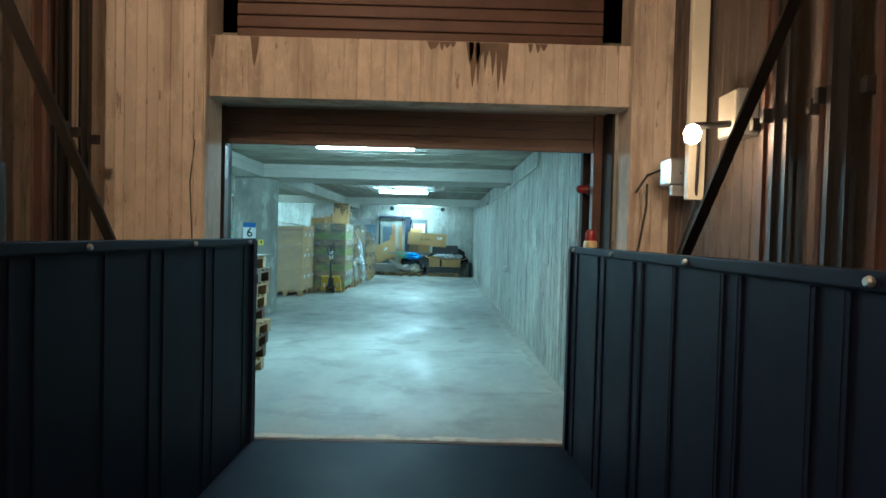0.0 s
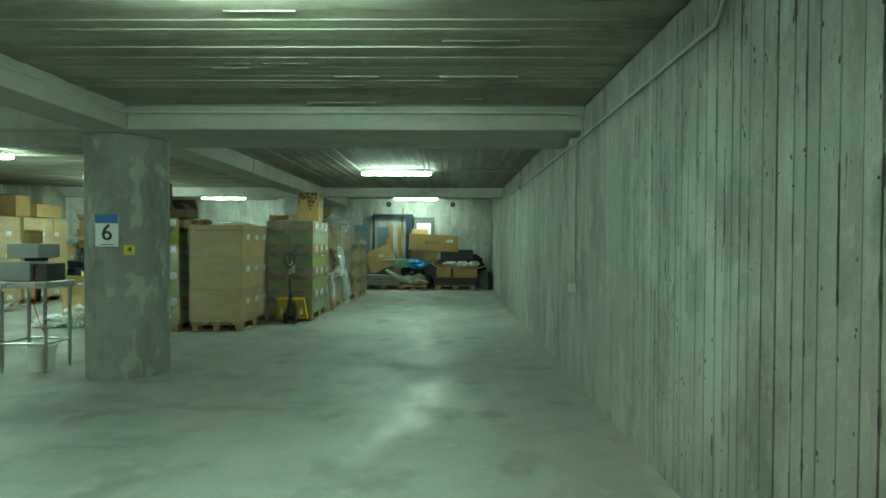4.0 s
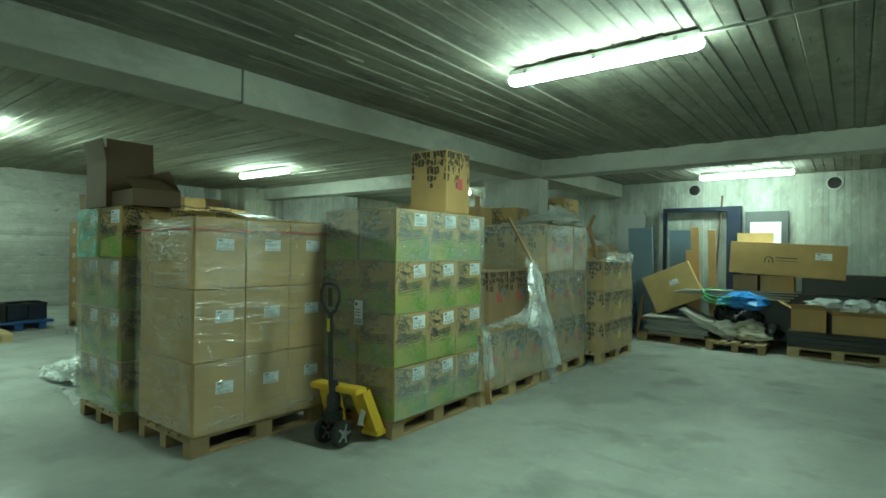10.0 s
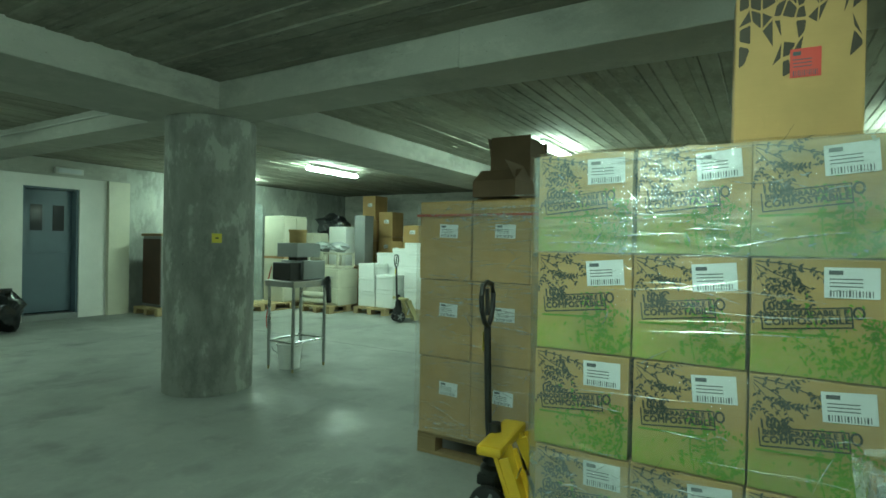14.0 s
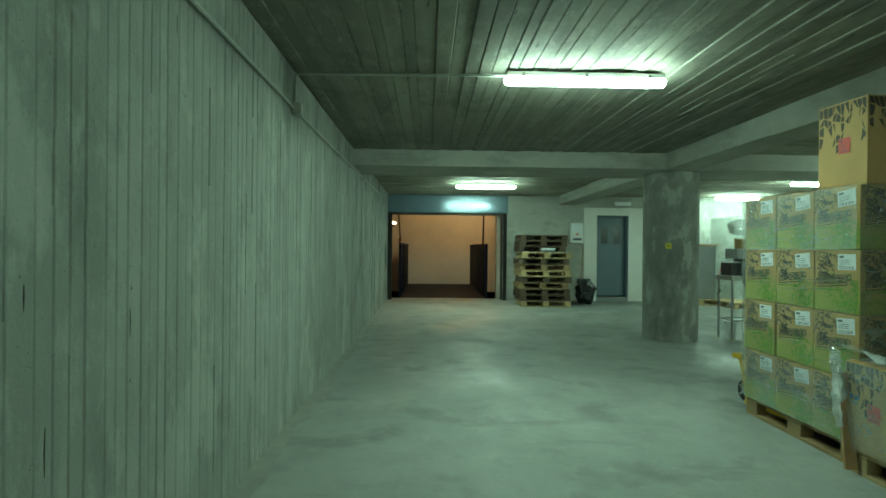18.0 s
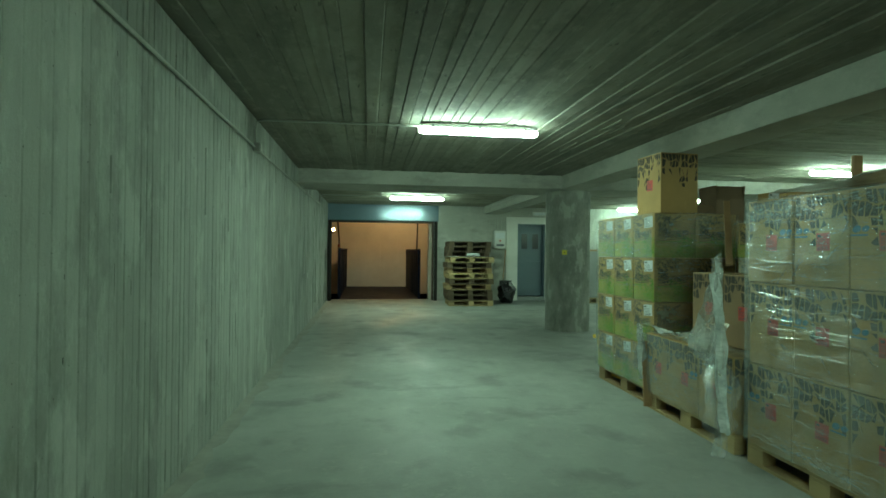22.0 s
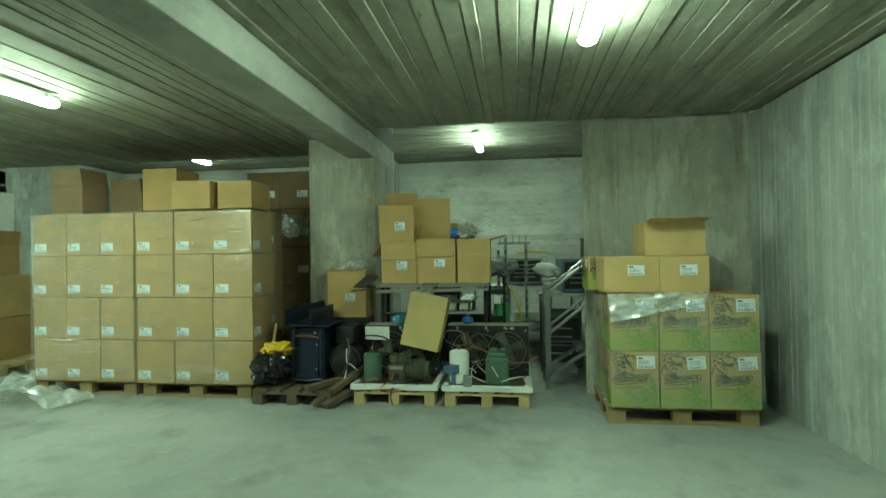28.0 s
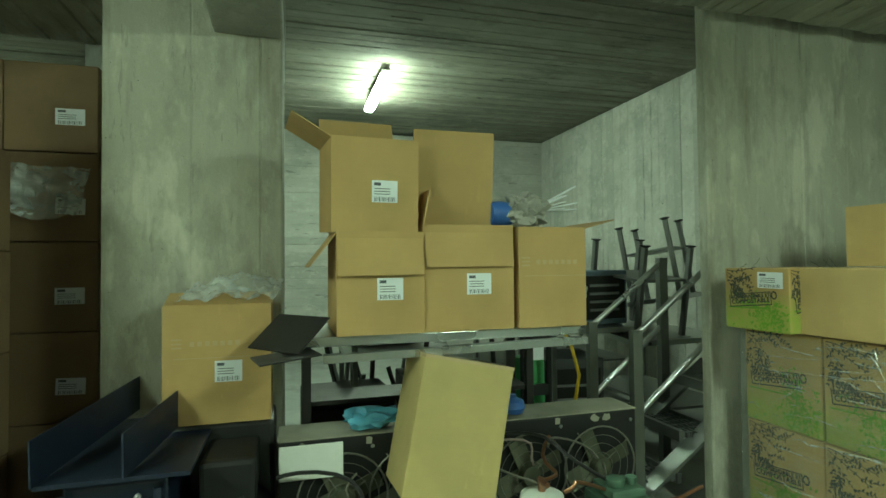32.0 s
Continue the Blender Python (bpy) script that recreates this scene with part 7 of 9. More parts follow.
def cabinet(x, y, w, d, h, paint="cream", label="tall cream metal cabinet with straps", z=0.146, front="+y"):
    t = thing("metal_cabinet", label, "cabinet", "old cabinets", pose(x, y, z))
    b = bmesh.new()
    box(b, -w / 2, -d / 2, 0, w / 2, d / 2, h, 0.012)
    part("carcass", b, M[paint], t)
    for s in (-1, 1):
        b = bmesh.new()
        box(b, s * w / 4 - w / 4 + 0.012, d / 2, 0.05, s * w / 4 + w / 4 - 0.012, d / 2 + 0.018, h - 0.05, 0.006)
        dr = part("door", b, M[paint], t)
        b = bmesh.new()
        box(b, s * 0.04 - 0.01, d / 2 + 0.018, h * 0.48, s * 0.04 + 0.01, d / 2 + 0.04, h * 0.58, 0.004)
        part("handle", b, M["galv"], dr)
    b = bmesh.new()
    box(b, -w / 2 - 0.004, -d / 2 - 0.004, h * 0.5, w / 2 + 0.004, d / 2 + 0.022, h * 0.53)
    part("strap", b, M["wood"], t)


pallet(-8.6, 6.1, 0, 0, "pallet_new")
cabinet(-8.75, 6.1, 0.66, 0.6, 1.85)
cabinet(-9.35, 6.3, 0.5, 0.55, 1.5)
pallet(-9.5, 6.25, 0, 0, "pallet_new")
pallet(-7.55, 5.8, 0, 90, "pallet_new")
t = thing("wrapped_goods", "pallet load of white bags under crinkled film with red marks", "wrapped goods")
b = bmesh.new()
rng = random.Random(77)
for k in range(5):
    for i in range(2):
        crumpled(b, (0.72, 0.52, 0.44), k * 3.1 + i, 0.14, 3)
        last = list(b.verts)[-642:]
        bmesh.ops.translate(b, vec=(-7.55, 5.5 + 0.52 * i, 0.15 + 0.4 * k), verts=last)
part("bags", b, M["white_plastic"], t, "", True)
wrap("stretch_wrap", -7.93, 5.26, 0.2, -7.17, 6.3, 2.2, "film_cover", seed=61, sag=0.03)
# cabinet beside the white pier
pallet(-6.75, 5.2, 0, 0, "pallet_new")
t = thing("grey_cabinet", "grey sheet steel cabinet under plastic, on a pallet", "cabinet", "", pose(-6.75, 5.15, 0.146))
b = bmesh.new()
box(b, -0.45, -0.3, 0, 0.45, 0.3, 1.35, 0.01)
part("carcass", b, M["grey_panel"], t)
b = bmesh.new()
box(b, -0.48, -0.33, 1.35, 0.48, 0.33, 1.4, 0.01)
part("lid", b, M["card_dark"], t)
b = bmesh.new()
box(b, 0.445, -0.29, 0.05, 0.47, 0.29, 1.3, 0.01)
part("side_board", b, M["rust"], t)
# blue pallet with dark boxes and a cart by the west wall
t = thing("blue_pallet", "blue plastic pallet by the far wall", "pallet")
b = bmesh.new()
for y in (-0.35, 0, 0.35):
    box(b, -11.9 - 0.5, 14.2 + y - 0.06, 0, -11.9 + 0.5, 14.2 + y + 0.06, 0.12, 0.01)
box(b, -12.35, 13.7, 0.12, -11.35, 14.7, 0.16, 0.01)
part("deck", b, M["blue"], t)
for k in range(3):
    t = thing("dark_crate", "dark plastic crate on the blue pallet", "crate", "dark crates", pose(-11.8, 13.9 + 0.3 * k, 0.162))
    b = bmesh.new()
    box(b, -0.3, -0.14, 0, 0.3, 0.14, 0.3, 0.012)
    part("body", b, M["navy" if k else "black"], t)
    b = bmesh.new()
    box(b, -0.31, -0.15, 0.27, 0.31, 0.15, 0.3, 0.006)
    part("rim", b, M["black"], t)
carton(0.8, 0.5, 0.55, "plain", ("+x",), pose(-10.5, 13.2, 0.146), seed=31)
carton(0.8, 0.5, 0.55, "plain", ("+x",), pose(-10.5, 13.2, 0.70), seed=32, colour="card_light")
pallet(-10.5, 13.2, 0, 90, "pallet_new")
open_carton(0.5, 0.4, 0.4, pose(-10.5, 13.2, 1.255), "card", (60, 100, None, 40))
cabinet(-12.0, 12.9, 0.6, 0.55, 1.6, "cream", "cream steel cabinet by the far wall", 0.0)


# ---- clutter against the end wall ----
def slab(name, a, size, m, material, label, category, group="", parts=()):
    t = thing(name, label, category, group, m)
    b = bmesh.new()
    w, d, h = size
    box(b, -w / 2, -d / 2, 0, w / 2, d / 2, h, a)
    part("panel", b, M[material], t)
    return t


slab("metal_door_leaf", 0.006, (0.42, 0.05, 1.95), pose(-2.84, 21.3, 0, 6, 0, 0), "blue_panel", "blue-grey metal door leaf leaning on the wall", "door leaf", "leaning door leaves")
slab("metal_door_leaf", 0.006, (0.36, 0.05, 1.9), pose(-2.18, 21.36, 0, 5, 0, 0), "blue_panel", "blue-grey metal door leaf leaning on the wall", "door leaf", "leaning door leaves")
slab("glazed_leaf", 0.004, (0.5, 0.03, 2.2), pose(-3.12, 21.42, 0, 3, 0, 20), "grey_panel", "grey panel leaning in the corner", "panel")
t = thing("door_frame", "dark steel door frame propped against the wall", "door frame")
for dims in ((-2.55, 21.46, 2.22, -1.42, 21.54, 2.30), (-2.55, 21.46, 0, -2.49, 21.54, 2.22)):
    b = bmesh.new()
    box(b, *dims, 0.005)
    part("rail", b, M["navy"], t)
b = bmesh.new()
box(b, -1.5, 21.40, 0, -1.28, 21.52, 2.30, 0.006)
part("post", b, M["navy"], t)
for x, z1, mat, lean in ((-2.66, 2.42, "galv", 0.06), (-1.72, 2.5, "rust", 0.12)):
    t = thing("metal_pole", "thin metal pole leaning on the wall", "pole", "leaning poles")
    b = bmesh.new()
    rod(b, (x, 21.3, 0), (x + lean, 21.58, z1), 0.016)
    part("pole", b, M[mat], t)
for k, (x, w, z1) in enumerate(((-1.92, 0.13, 1.95), (-2.02, 0.10, 1.55), (-1.66, 0.12, 1.9))):
    t = slab("wooden_board", 0.004, (w, 0.03, z1), pose(x, 21.28, 0, 7, 0, 0), "wood_orange", "orange wooden board leaning against the wall", "board", "leaning boards")
# grey wall unit with a white sheet
t = thing("grey_wall_box", "grey steel box with a bright white sheet, propped up", "box")
b = bmesh.new()
box(b, -1.24, 21.5, 1.55, -0.62, 21.63, 2.2, 0.012)
part("case", b, M["grey_dark"], t)
b = bmesh.new()
box(b, -1.16, 21.485, 1.62, -0.72, 21.5, 2.02, 0.004)
part("sheet", b, M["label"], t)
carton(0.45, 0.35, 1.55, "plain", (), pose(-0.95, 21.44, 0), seed=41, colour="card_dark")
# big tilted carton
carton(0.80, 0.42, 0.66, "plain", ("-y",), pose(-2.13, 21.14, 0.60, 0, -24, 6), seed=42, colour="card_light")
# long carton with printed marks
t = carton(1.5, 0.35, 0.50, "plain", (), pose(-0.62, 21.05, 1.16, 0, 3, 0), seed=43, colour="card")
b = bmesh.new()
m = Matrix.Translation((-0.62, 20.866, 1.42)) @ pose(0, 0, 0, 90, 0, 0) @ Matrix.Rotation(radians(-3), 4, "Z")
for k in range(12):
    a0, a1 = math.pi * k / 12, math.pi * (k + 1) / 12
    flat(b, [(-0.2 + r * math.cos(a), -0.03 + r * math.sin(a)) for r, a in ((0.06, a0), (0.06, a1), (0.045, a1), (0.045, a0))], m)
for dx in (-0.252, -0.2, -0.148):
    rect(b, dx, -0.045, 0.014, 0.05, m)
rect(b, 0.03, 0.015, 0.28, 0.014, m)
rect(b, 0.03, -0.03, 0.28, 0.008, m)
tagged(new("printed_mark", finish(b, "printed_mark", M["ink_brown"])), "dark printed mark on the long carton", "print")
t = thing("paper_label", "white label on the long carton", "label")
paper_label(t, Matrix.Translation((-0.13, 20.864, 1.46)) @ pose(0, 0, 0, 90, 0, 0) @ Matrix.Rotation(radians(-3), 4, "Z"), 0, 0, 0.2, 0.1)
carton(0.5, 0.3, 0.15, "plain", (), pose(-1.05, 21.2, 1.68, 0, 0, 8), seed=44, colour="card_light")
# what the long carton rests on
for x, w, h, mat in ((-1.15, 0.34, 0.26, "card_dark"), (-0.72, 0.44, 0.26, "card"), (-0.15, 0.5, 0.24, "black"), (0.35, 0.5, 0.3, "black")):
    carton(w, 0.34, h, "plain", (), pose(x, 21.12, 0.9), seed=45, colour=mat)
carton(1.9, 0.5, 0.75, "plain", (), pose(-0.45, 21.25, 0.146), seed=46, colour="black")
# pallet of grey boards
pallet(-2.1, 20.98, 0, 0)
rng = random.Random(9)
for k in range(9):
    t = thing("grey_board", "grey board offcut in a loose stack", "board", "grey boards", pose(-2.1 + rng.uniform(-0.06, 0.06), 20.95 + rng.uniform(-0.05, 0.05), 0.146 + 0.032 * k, 0, 0, rng.uniform(-3, 3)))
    b = bmesh.new()
    box(b, -0.5 + rng.uniform(0, 0.1), -0.36, 0, 0.45 + rng.uniform(0, 0.1), 0.36, 0.028, 0.004)
    part("sheet", b, M["board" if k % 3 else "grey_panel"], t)
for k in range(5):
    t = thing("grey_board", "grey board leaning on the stack", "board", "grey boards", pose(-1.75 + 0.05 * k, 20.85, 0.44 - 0.055 * k, 0, 24, 4 * k))
    b = bmesh.new()
    box(b, -0.32, -0.3, 0, 0.32, 0.3, 0.022, 0.004)
    part("sheet", b, M["board"], t)
for k in range(4):
    t = thing("long_board", "long grey board lying on the heap", "board", "long boards", pose(-1.35 + 0.05 * k, 21.05, 0.80 + 0.028 * k, 0, 2 - k, 2 * k))
    b = bmesh.new()
    box(b, -0.85, -0.16, 0, 0.8, 0.16, 0.022, 0.004)
    part("sheet", b, M["board"], t)
# pallet of bags, a blue bundle and a green hose
pallet(-1.2, 20.98, 0, 90)
for k, (x, y, s, mat) in enumerate(((-1.38, 20.75, (0.42, 0.4, 0.28), "board"), (-1.0, 20.72, (0.5, 0.36, 0.2), "cream_cloth"), (-1.05, 20.8, (0.46, 0.4, 0.32), "cream_cloth"), (-0.78, 20.85, (0.3, 0.4, 0.3), "bag"), (-1.25, 21.05, (0.7, 0.5, 0.6), "bag"))):
    t = thing("sack", "slumped sack on a pallet in the heap", "sack", "sacks", pose(x, y, 0.146))
    b = bmesh.new()
    crumpled(b, s, 11.3 + k * 2.7, 0.28)
    part("sack", b, M[mat], t, "", True)
t = thing("blue_bundle", "crumpled bright blue plastic sheet on the heap", "plastic sheet", "", pose(-1.15, 20.84, 0.62))
b = bmesh.new()
crumpled(b, (0.62, 0.4, 0.26), 4.4, 0.45)
part("sheet", b, M["blue_sheet"], t, "", True)
t = thing("green_hose", "coil of green hose on the heap", "hose", "", pose(-1.5, 20.85, 0.72, 20, 8, 0))
b = bmesh.new()
tube(b, [((0.24 + 0.02 * math.sin(k)) * math.cos(k * 0.42), 0.2 * math.sin(k * 0.42), 0.004 * k) for k in range(46)], 0.014, 8)
part("coil", b, M["green_hose"], t, "", True)
# pallet of dark trays and low cartons
pallet(0.05, 20.98, 0, 0, "pallet_new")
for k in range(3):
    t = thing("black_tray", "flat black plastic tray on a pallet", "tray", "black trays", pose(0.05, 21.0, 0.146 + 0.075 * k, 0, 0, 0.6 * k))
    b = bmesh.new()
    box(b, -0.6, -0.38, 0, 0.6, 0.38, 0.06, 0.01)
    part("tray", b, M["black"], t)
    b = bmesh.new()
    box(b, -0.61, -0.39, 0.058, 0.61, 0.39, 0.072, 0.005)
    part("rim", b, M["black"], t)
open_carton(0.42, 0.4, 0.32, pose(-0.3, 20.86, 0.374), "card", (155, 130, 150, None))
open_carton(0.72, 0.42, 0.27, pose(0.35, 20.86, 0.374, 0, 0, -3), "card", (160, 120, 150, 165), label="wide low open carton with bags")
for k, (x, z, s) in enumerate(((-0.12, 0.66, (0.46, 0.4, 0.2)), (0.3, 0.60, (0.4, 0.34, 0.26)), (0.6, 0.62, (0.34, 0.34, 0.24)))):
    t = thing("clear_bag", "clear plastic bag of parts in a carton", "bag", "clear bags", pose(x, 20.9, z))
    b = bmesh.new()
    crumpled(b, s, 21 + k * 3.3, 0.35)
    part("bag", b, M["crinkle"], t, "", True)
t = thing("dark_heap", "dark plastic scrap behind the cartons", "scrap heap", "", pose(0.5, 21.25, 0.37))
b = bmesh.new()
crumpled(b, (0.9, 0.6, 0.72), 31.0, 0.4)
part("heap", b, M["bag"], t, "", True)
for k, (x, z1, w) in enumerate(((0.98, 2.1, 0.09), (1.06, 1.75, 0.07), (0.88, 1.2, 0.06))):
    t = slab("leaning_board", 0.003, (w, 0.025, z1), pose(x, 21.2, 0, 6, 2, 70), "board", "grey board leaning in the corner", "board", "corner boards")
t = thing("black_roll", "short black roll standing in the corner", "roll", "", pose(1.1, 20.85, 0))
b = bmesh.new()
lathe(b, [(0.05, 0), (0.06, 0.02), (0.06, 0.5), (0.04, 0.54)], 16)
part("roll", b, M["black"], t, "", True)
t = thing("trestle", "small wooden trestle leaning beside the loads", "trestle")
b = bmesh.new()
bar(b, (-2.84, 20.95, 0.0), (-2.80, 21.35, 1.12), 0.05, 0.03)
bar(b, (-2.58, 20.95, 0.0), (-2.6, 21.35, 1.12), 0.05, 0.03)
bar(b, (-2.83, 21.06, 0.3), (-2.58, 21.06, 0.3), 0.03, 0.04)
bar(b, (-2.81, 21.29, 0.95), (-2.6, 21.29, 0.95), 0.03, 0.04)
part("frame", b, M["wood"], t)
for k in range(4):
    t = thing("green_tray", "stacked pale green plastic tray", "tray", "pale trays", pose(-3.14, 21.44, 0.985 + 0.12 * k, 0, 0, 2 * k))
    b = bmesh.new()
    box(b, -0.2, -0.1, 0, 0.2, 0.1, 0.1, 0.02)
    part("tray", b, M["pale_green"], t)
    b = bmesh.new()
    box(b, -0.22, -0.11, 0.1, 0.22, 0.11, 0.122, 0.008)
    part("rim", b, M["pale_green"], t)

# ---- machinery at the west end ----
pallet(-9.82, 17.98, 0, 0, "pallet_dark")
un = thing("condenser_unit", "dark blue steel refrigeration unit with an open top tray", "machine")
b = bmesh.new()
box(b, -10.1, 17.9, 0.16, -9.5, 18.22, 0.72, 0.01)
part("housing", b, M["navy"], un)
b = bmesh.new()
box(b, -9.5, 17.94, 0.2, -9.485, 18.16, 0.66, 0.004)
part("front_panel", b, M["navy"], un)
for y0 in (17.84, 18.10):
    b = bmesh.new()
    bar(b, (-9.42, y0, 0.83), (-10.2, y0 + 0.12, 0.87), 0.006, 0.15)
    part("top_flange", b, M["navy"], un)
b = bmesh.new()
box(b, -10.2, 17.84, 0.74, -9.44, 18.3, 0.755, 0)
part("tray", b, M["navy"], un)
b = bmesh.new()
for k in range(2):
    y = 17.905 + 0.29 * k
    tube(b, [(-9.47, y, 0.7), (-9.46, y, 0.6), (-9.46, y, 0.3), (-9.46, y + (0.02 if k else -0.02), 0.2), (-9.47, 18.05, 0.18)], 0.016, 10)
part("coolant_tube", b, M["navy"], un, "", True)
for k in range(11):
    z = 0.215 + 0.042 * k
    b = bmesh.new()
    tube(b, [(-9.50, 17.892, z), (-9.455, 17.892, z + 0.004), (-9.438, 17.89, z + 0.016), (-9.455, 17.888, z + 0.028), (-9.50, 17.888, z + 0.032)], 0.0075, 8)
    part("return_bend", b, M["navy"], un, "", True)
    b = bmesh.new()
    tube(b, [(-9.50, 17.945, z), (-9.462, 17.945, z + 0.004), (-9.45, 17.945, z + 0.016), (-9.462, 17.945, z + 0.028), (-9.50, 17.945, z + 0.032)], 0.006, 8)
    part("return_bend", b, M["oily_black"], un, "", True)
for y, z in ((18.14, 0.30), (18.15, 0.55), (18.13, 0.67)):
    b = bmesh.new()
    lathe(b, [(0.0, 0), (0.012, 0), (0.012, 0.008), (0.006, 0.012), (0.006, 0.03), (0.0, 0.03)], 8, Matrix.Translation((-9.485, y, z)) @ pose(0, 0, 0, 0, 90, 0))
    part("bolt", b, M["galv"], un)
b = bmesh.new()
tube(b, [(-9.46, 17.93, 0.64), (-9.45, 18.0, 0.645), (-9.45, 18.1, 0.64), (-9.46, 18.18, 0.62)], 0.012, 8)
part("copper_tube", b, M["copper"], un, "", True)
mo = thing("black_motor", "greasy black electric motor with fan cowl", "motor")
b = bmesh.new()
lathe(b, [(0.12, -0.2), (0.17, -0.18), (0.17, 0.15), (0.14, 0.2)], 22, Matrix.Translation((-9.75, 18.40, 0.36)) @ pose(0, 0, 0, 0, 90, 0))
part("drum", b, M["oily_black"], mo, "", True)
b = bmesh.new()
lathe(b, [(0.165, 0.0), (0.178, 0.006), (0.165, 0.012)], 26, Matrix.Translation((-9.60, 18.40, 0.36)) @ pose(0, 0, 0, 0, 90, 0))
lathe(b, [(0.09, 0.0), (0.098, 0.005), (0.09, 0.01)], 22, Matrix.Translation((-9.552, 18.40, 0.36)) @ pose(0, 0, 0, 0, 90, 0))
part("cowl_ring", b, M["steel_dark"], mo, "", True)
b = bmesh.new()
tube(b, [(-9.55, 18.44, 0.50), (-9.50, 18.45, 0.42), (-9.47, 18.47, 0.36), (-9.46, 18.46, 0.28), (-9.45, 18.44, 0.20)], 0.006, 6)
tube(b, [(-9.47, 18.47, 0.34), (-9.45, 18.50, 0.37), (-9.44, 18.54, 0.34), (-9.46, 18.58, 0.30)], 0.005, 6)
part("white_lead", b, M["white_plastic"], mo, "loose white lead", True)
b = bmesh.new()
box(b, -9.95, 18.28, 0.146, -9.55, 18.52, 0.22, 0.01)
part("base", b, M["black"], mo)
b = bmesh.new()
box(b, -9.9, 18.3, 0.54, -9.6, 18.5, 0.72, 0.02)
part("terminal_box", b, M["oily_black"], mo)
b = bmesh.new()
tube(b, [(-9.55, 18.45, 0.6), (-9.48, 18.5, 0.5), (-9.46, 18.48, 0.35), (-9.44, 18.42, 0.25)], 0.014, 8)
tube(b, [(-9.52, 18.3, 0.4), (-9.46, 18.34, 0.42), (-9.4, 18.34, 0.36)], 0.008, 8)
part("hose", b, M["black"], mo, "", True)
t = thing("bin_bag", "black bin bag lying on a pallet", "bin bag", "", pose(-9.42, 17.68, 0.146))
b = bmesh.new()
crumpled(b, (0.42, 0.36, 0.36), 13.0, 0.32, 4)
part("sack", b, M["bag"], t, "", True)
t = thing("yellow_sheet", "crumpled yellow plastic sheet on the bin bag", "plastic sheet", "", pose(-9.5, 17.72, 0.42))
b = bmesh.new()
crumpled(b, (0.26, 0.32, 0.15), 7.0, 0.42, 4)
part("sheet", b, M["yellow"], t, "", True)
batten((-9.46, 17.62, 0.15), (-9.6, 17.66, 0.75), 0.03, 0.015, "thin stick leaning on the blue unit")
for a_, b_ in (((-9.16, 18.24, 0.03), (-9.62, 18.60, 0.30)), ((-9.22, 18.14, 0.17), (-9.72, 18.52, 0.20)), ((-9.12, 18.36, 0.03), (-9.5, 18.56, 0.12))):
    t = thing("grey_timber", "weathered grey timber lying beside the pallet", "timber", "grey timbers")
    b = bmesh.new()
    bar(b, a_, b_, 0.085, 0.045)
    part("beam", b, M["pallet_dark"], t)
for k, y in enumerate((18.98, 19.88)):
    pallet(-9.92, y, 0, 0, "pallet_new")
    t = thing("base_board", "white-edged base board on a pallet", "board", "base boards", pose(-9.9, y, 0.146))
    b = bmesh.new()
    for dims in ((-0.6, -0.43, 0, 0.6, -0.37, 0.05), (-0.6, 0.37, 0, 0.6, 0.43, 0.05), (0.54, -0.37, 0, 0.6, 0.37, 0.05), (-0.6, -0.37, 0, -0.54, 0.37, 0.05)):
        box(b, *dims, 0.004)
    part("rim", b, M["white_plastic"], t)
    b = bmesh.new()
    box(b, -0.54, -0.37, 0.0, 0.54, 0.37, 0.02)
    part("plate", b, M["pallet_dark"], t)


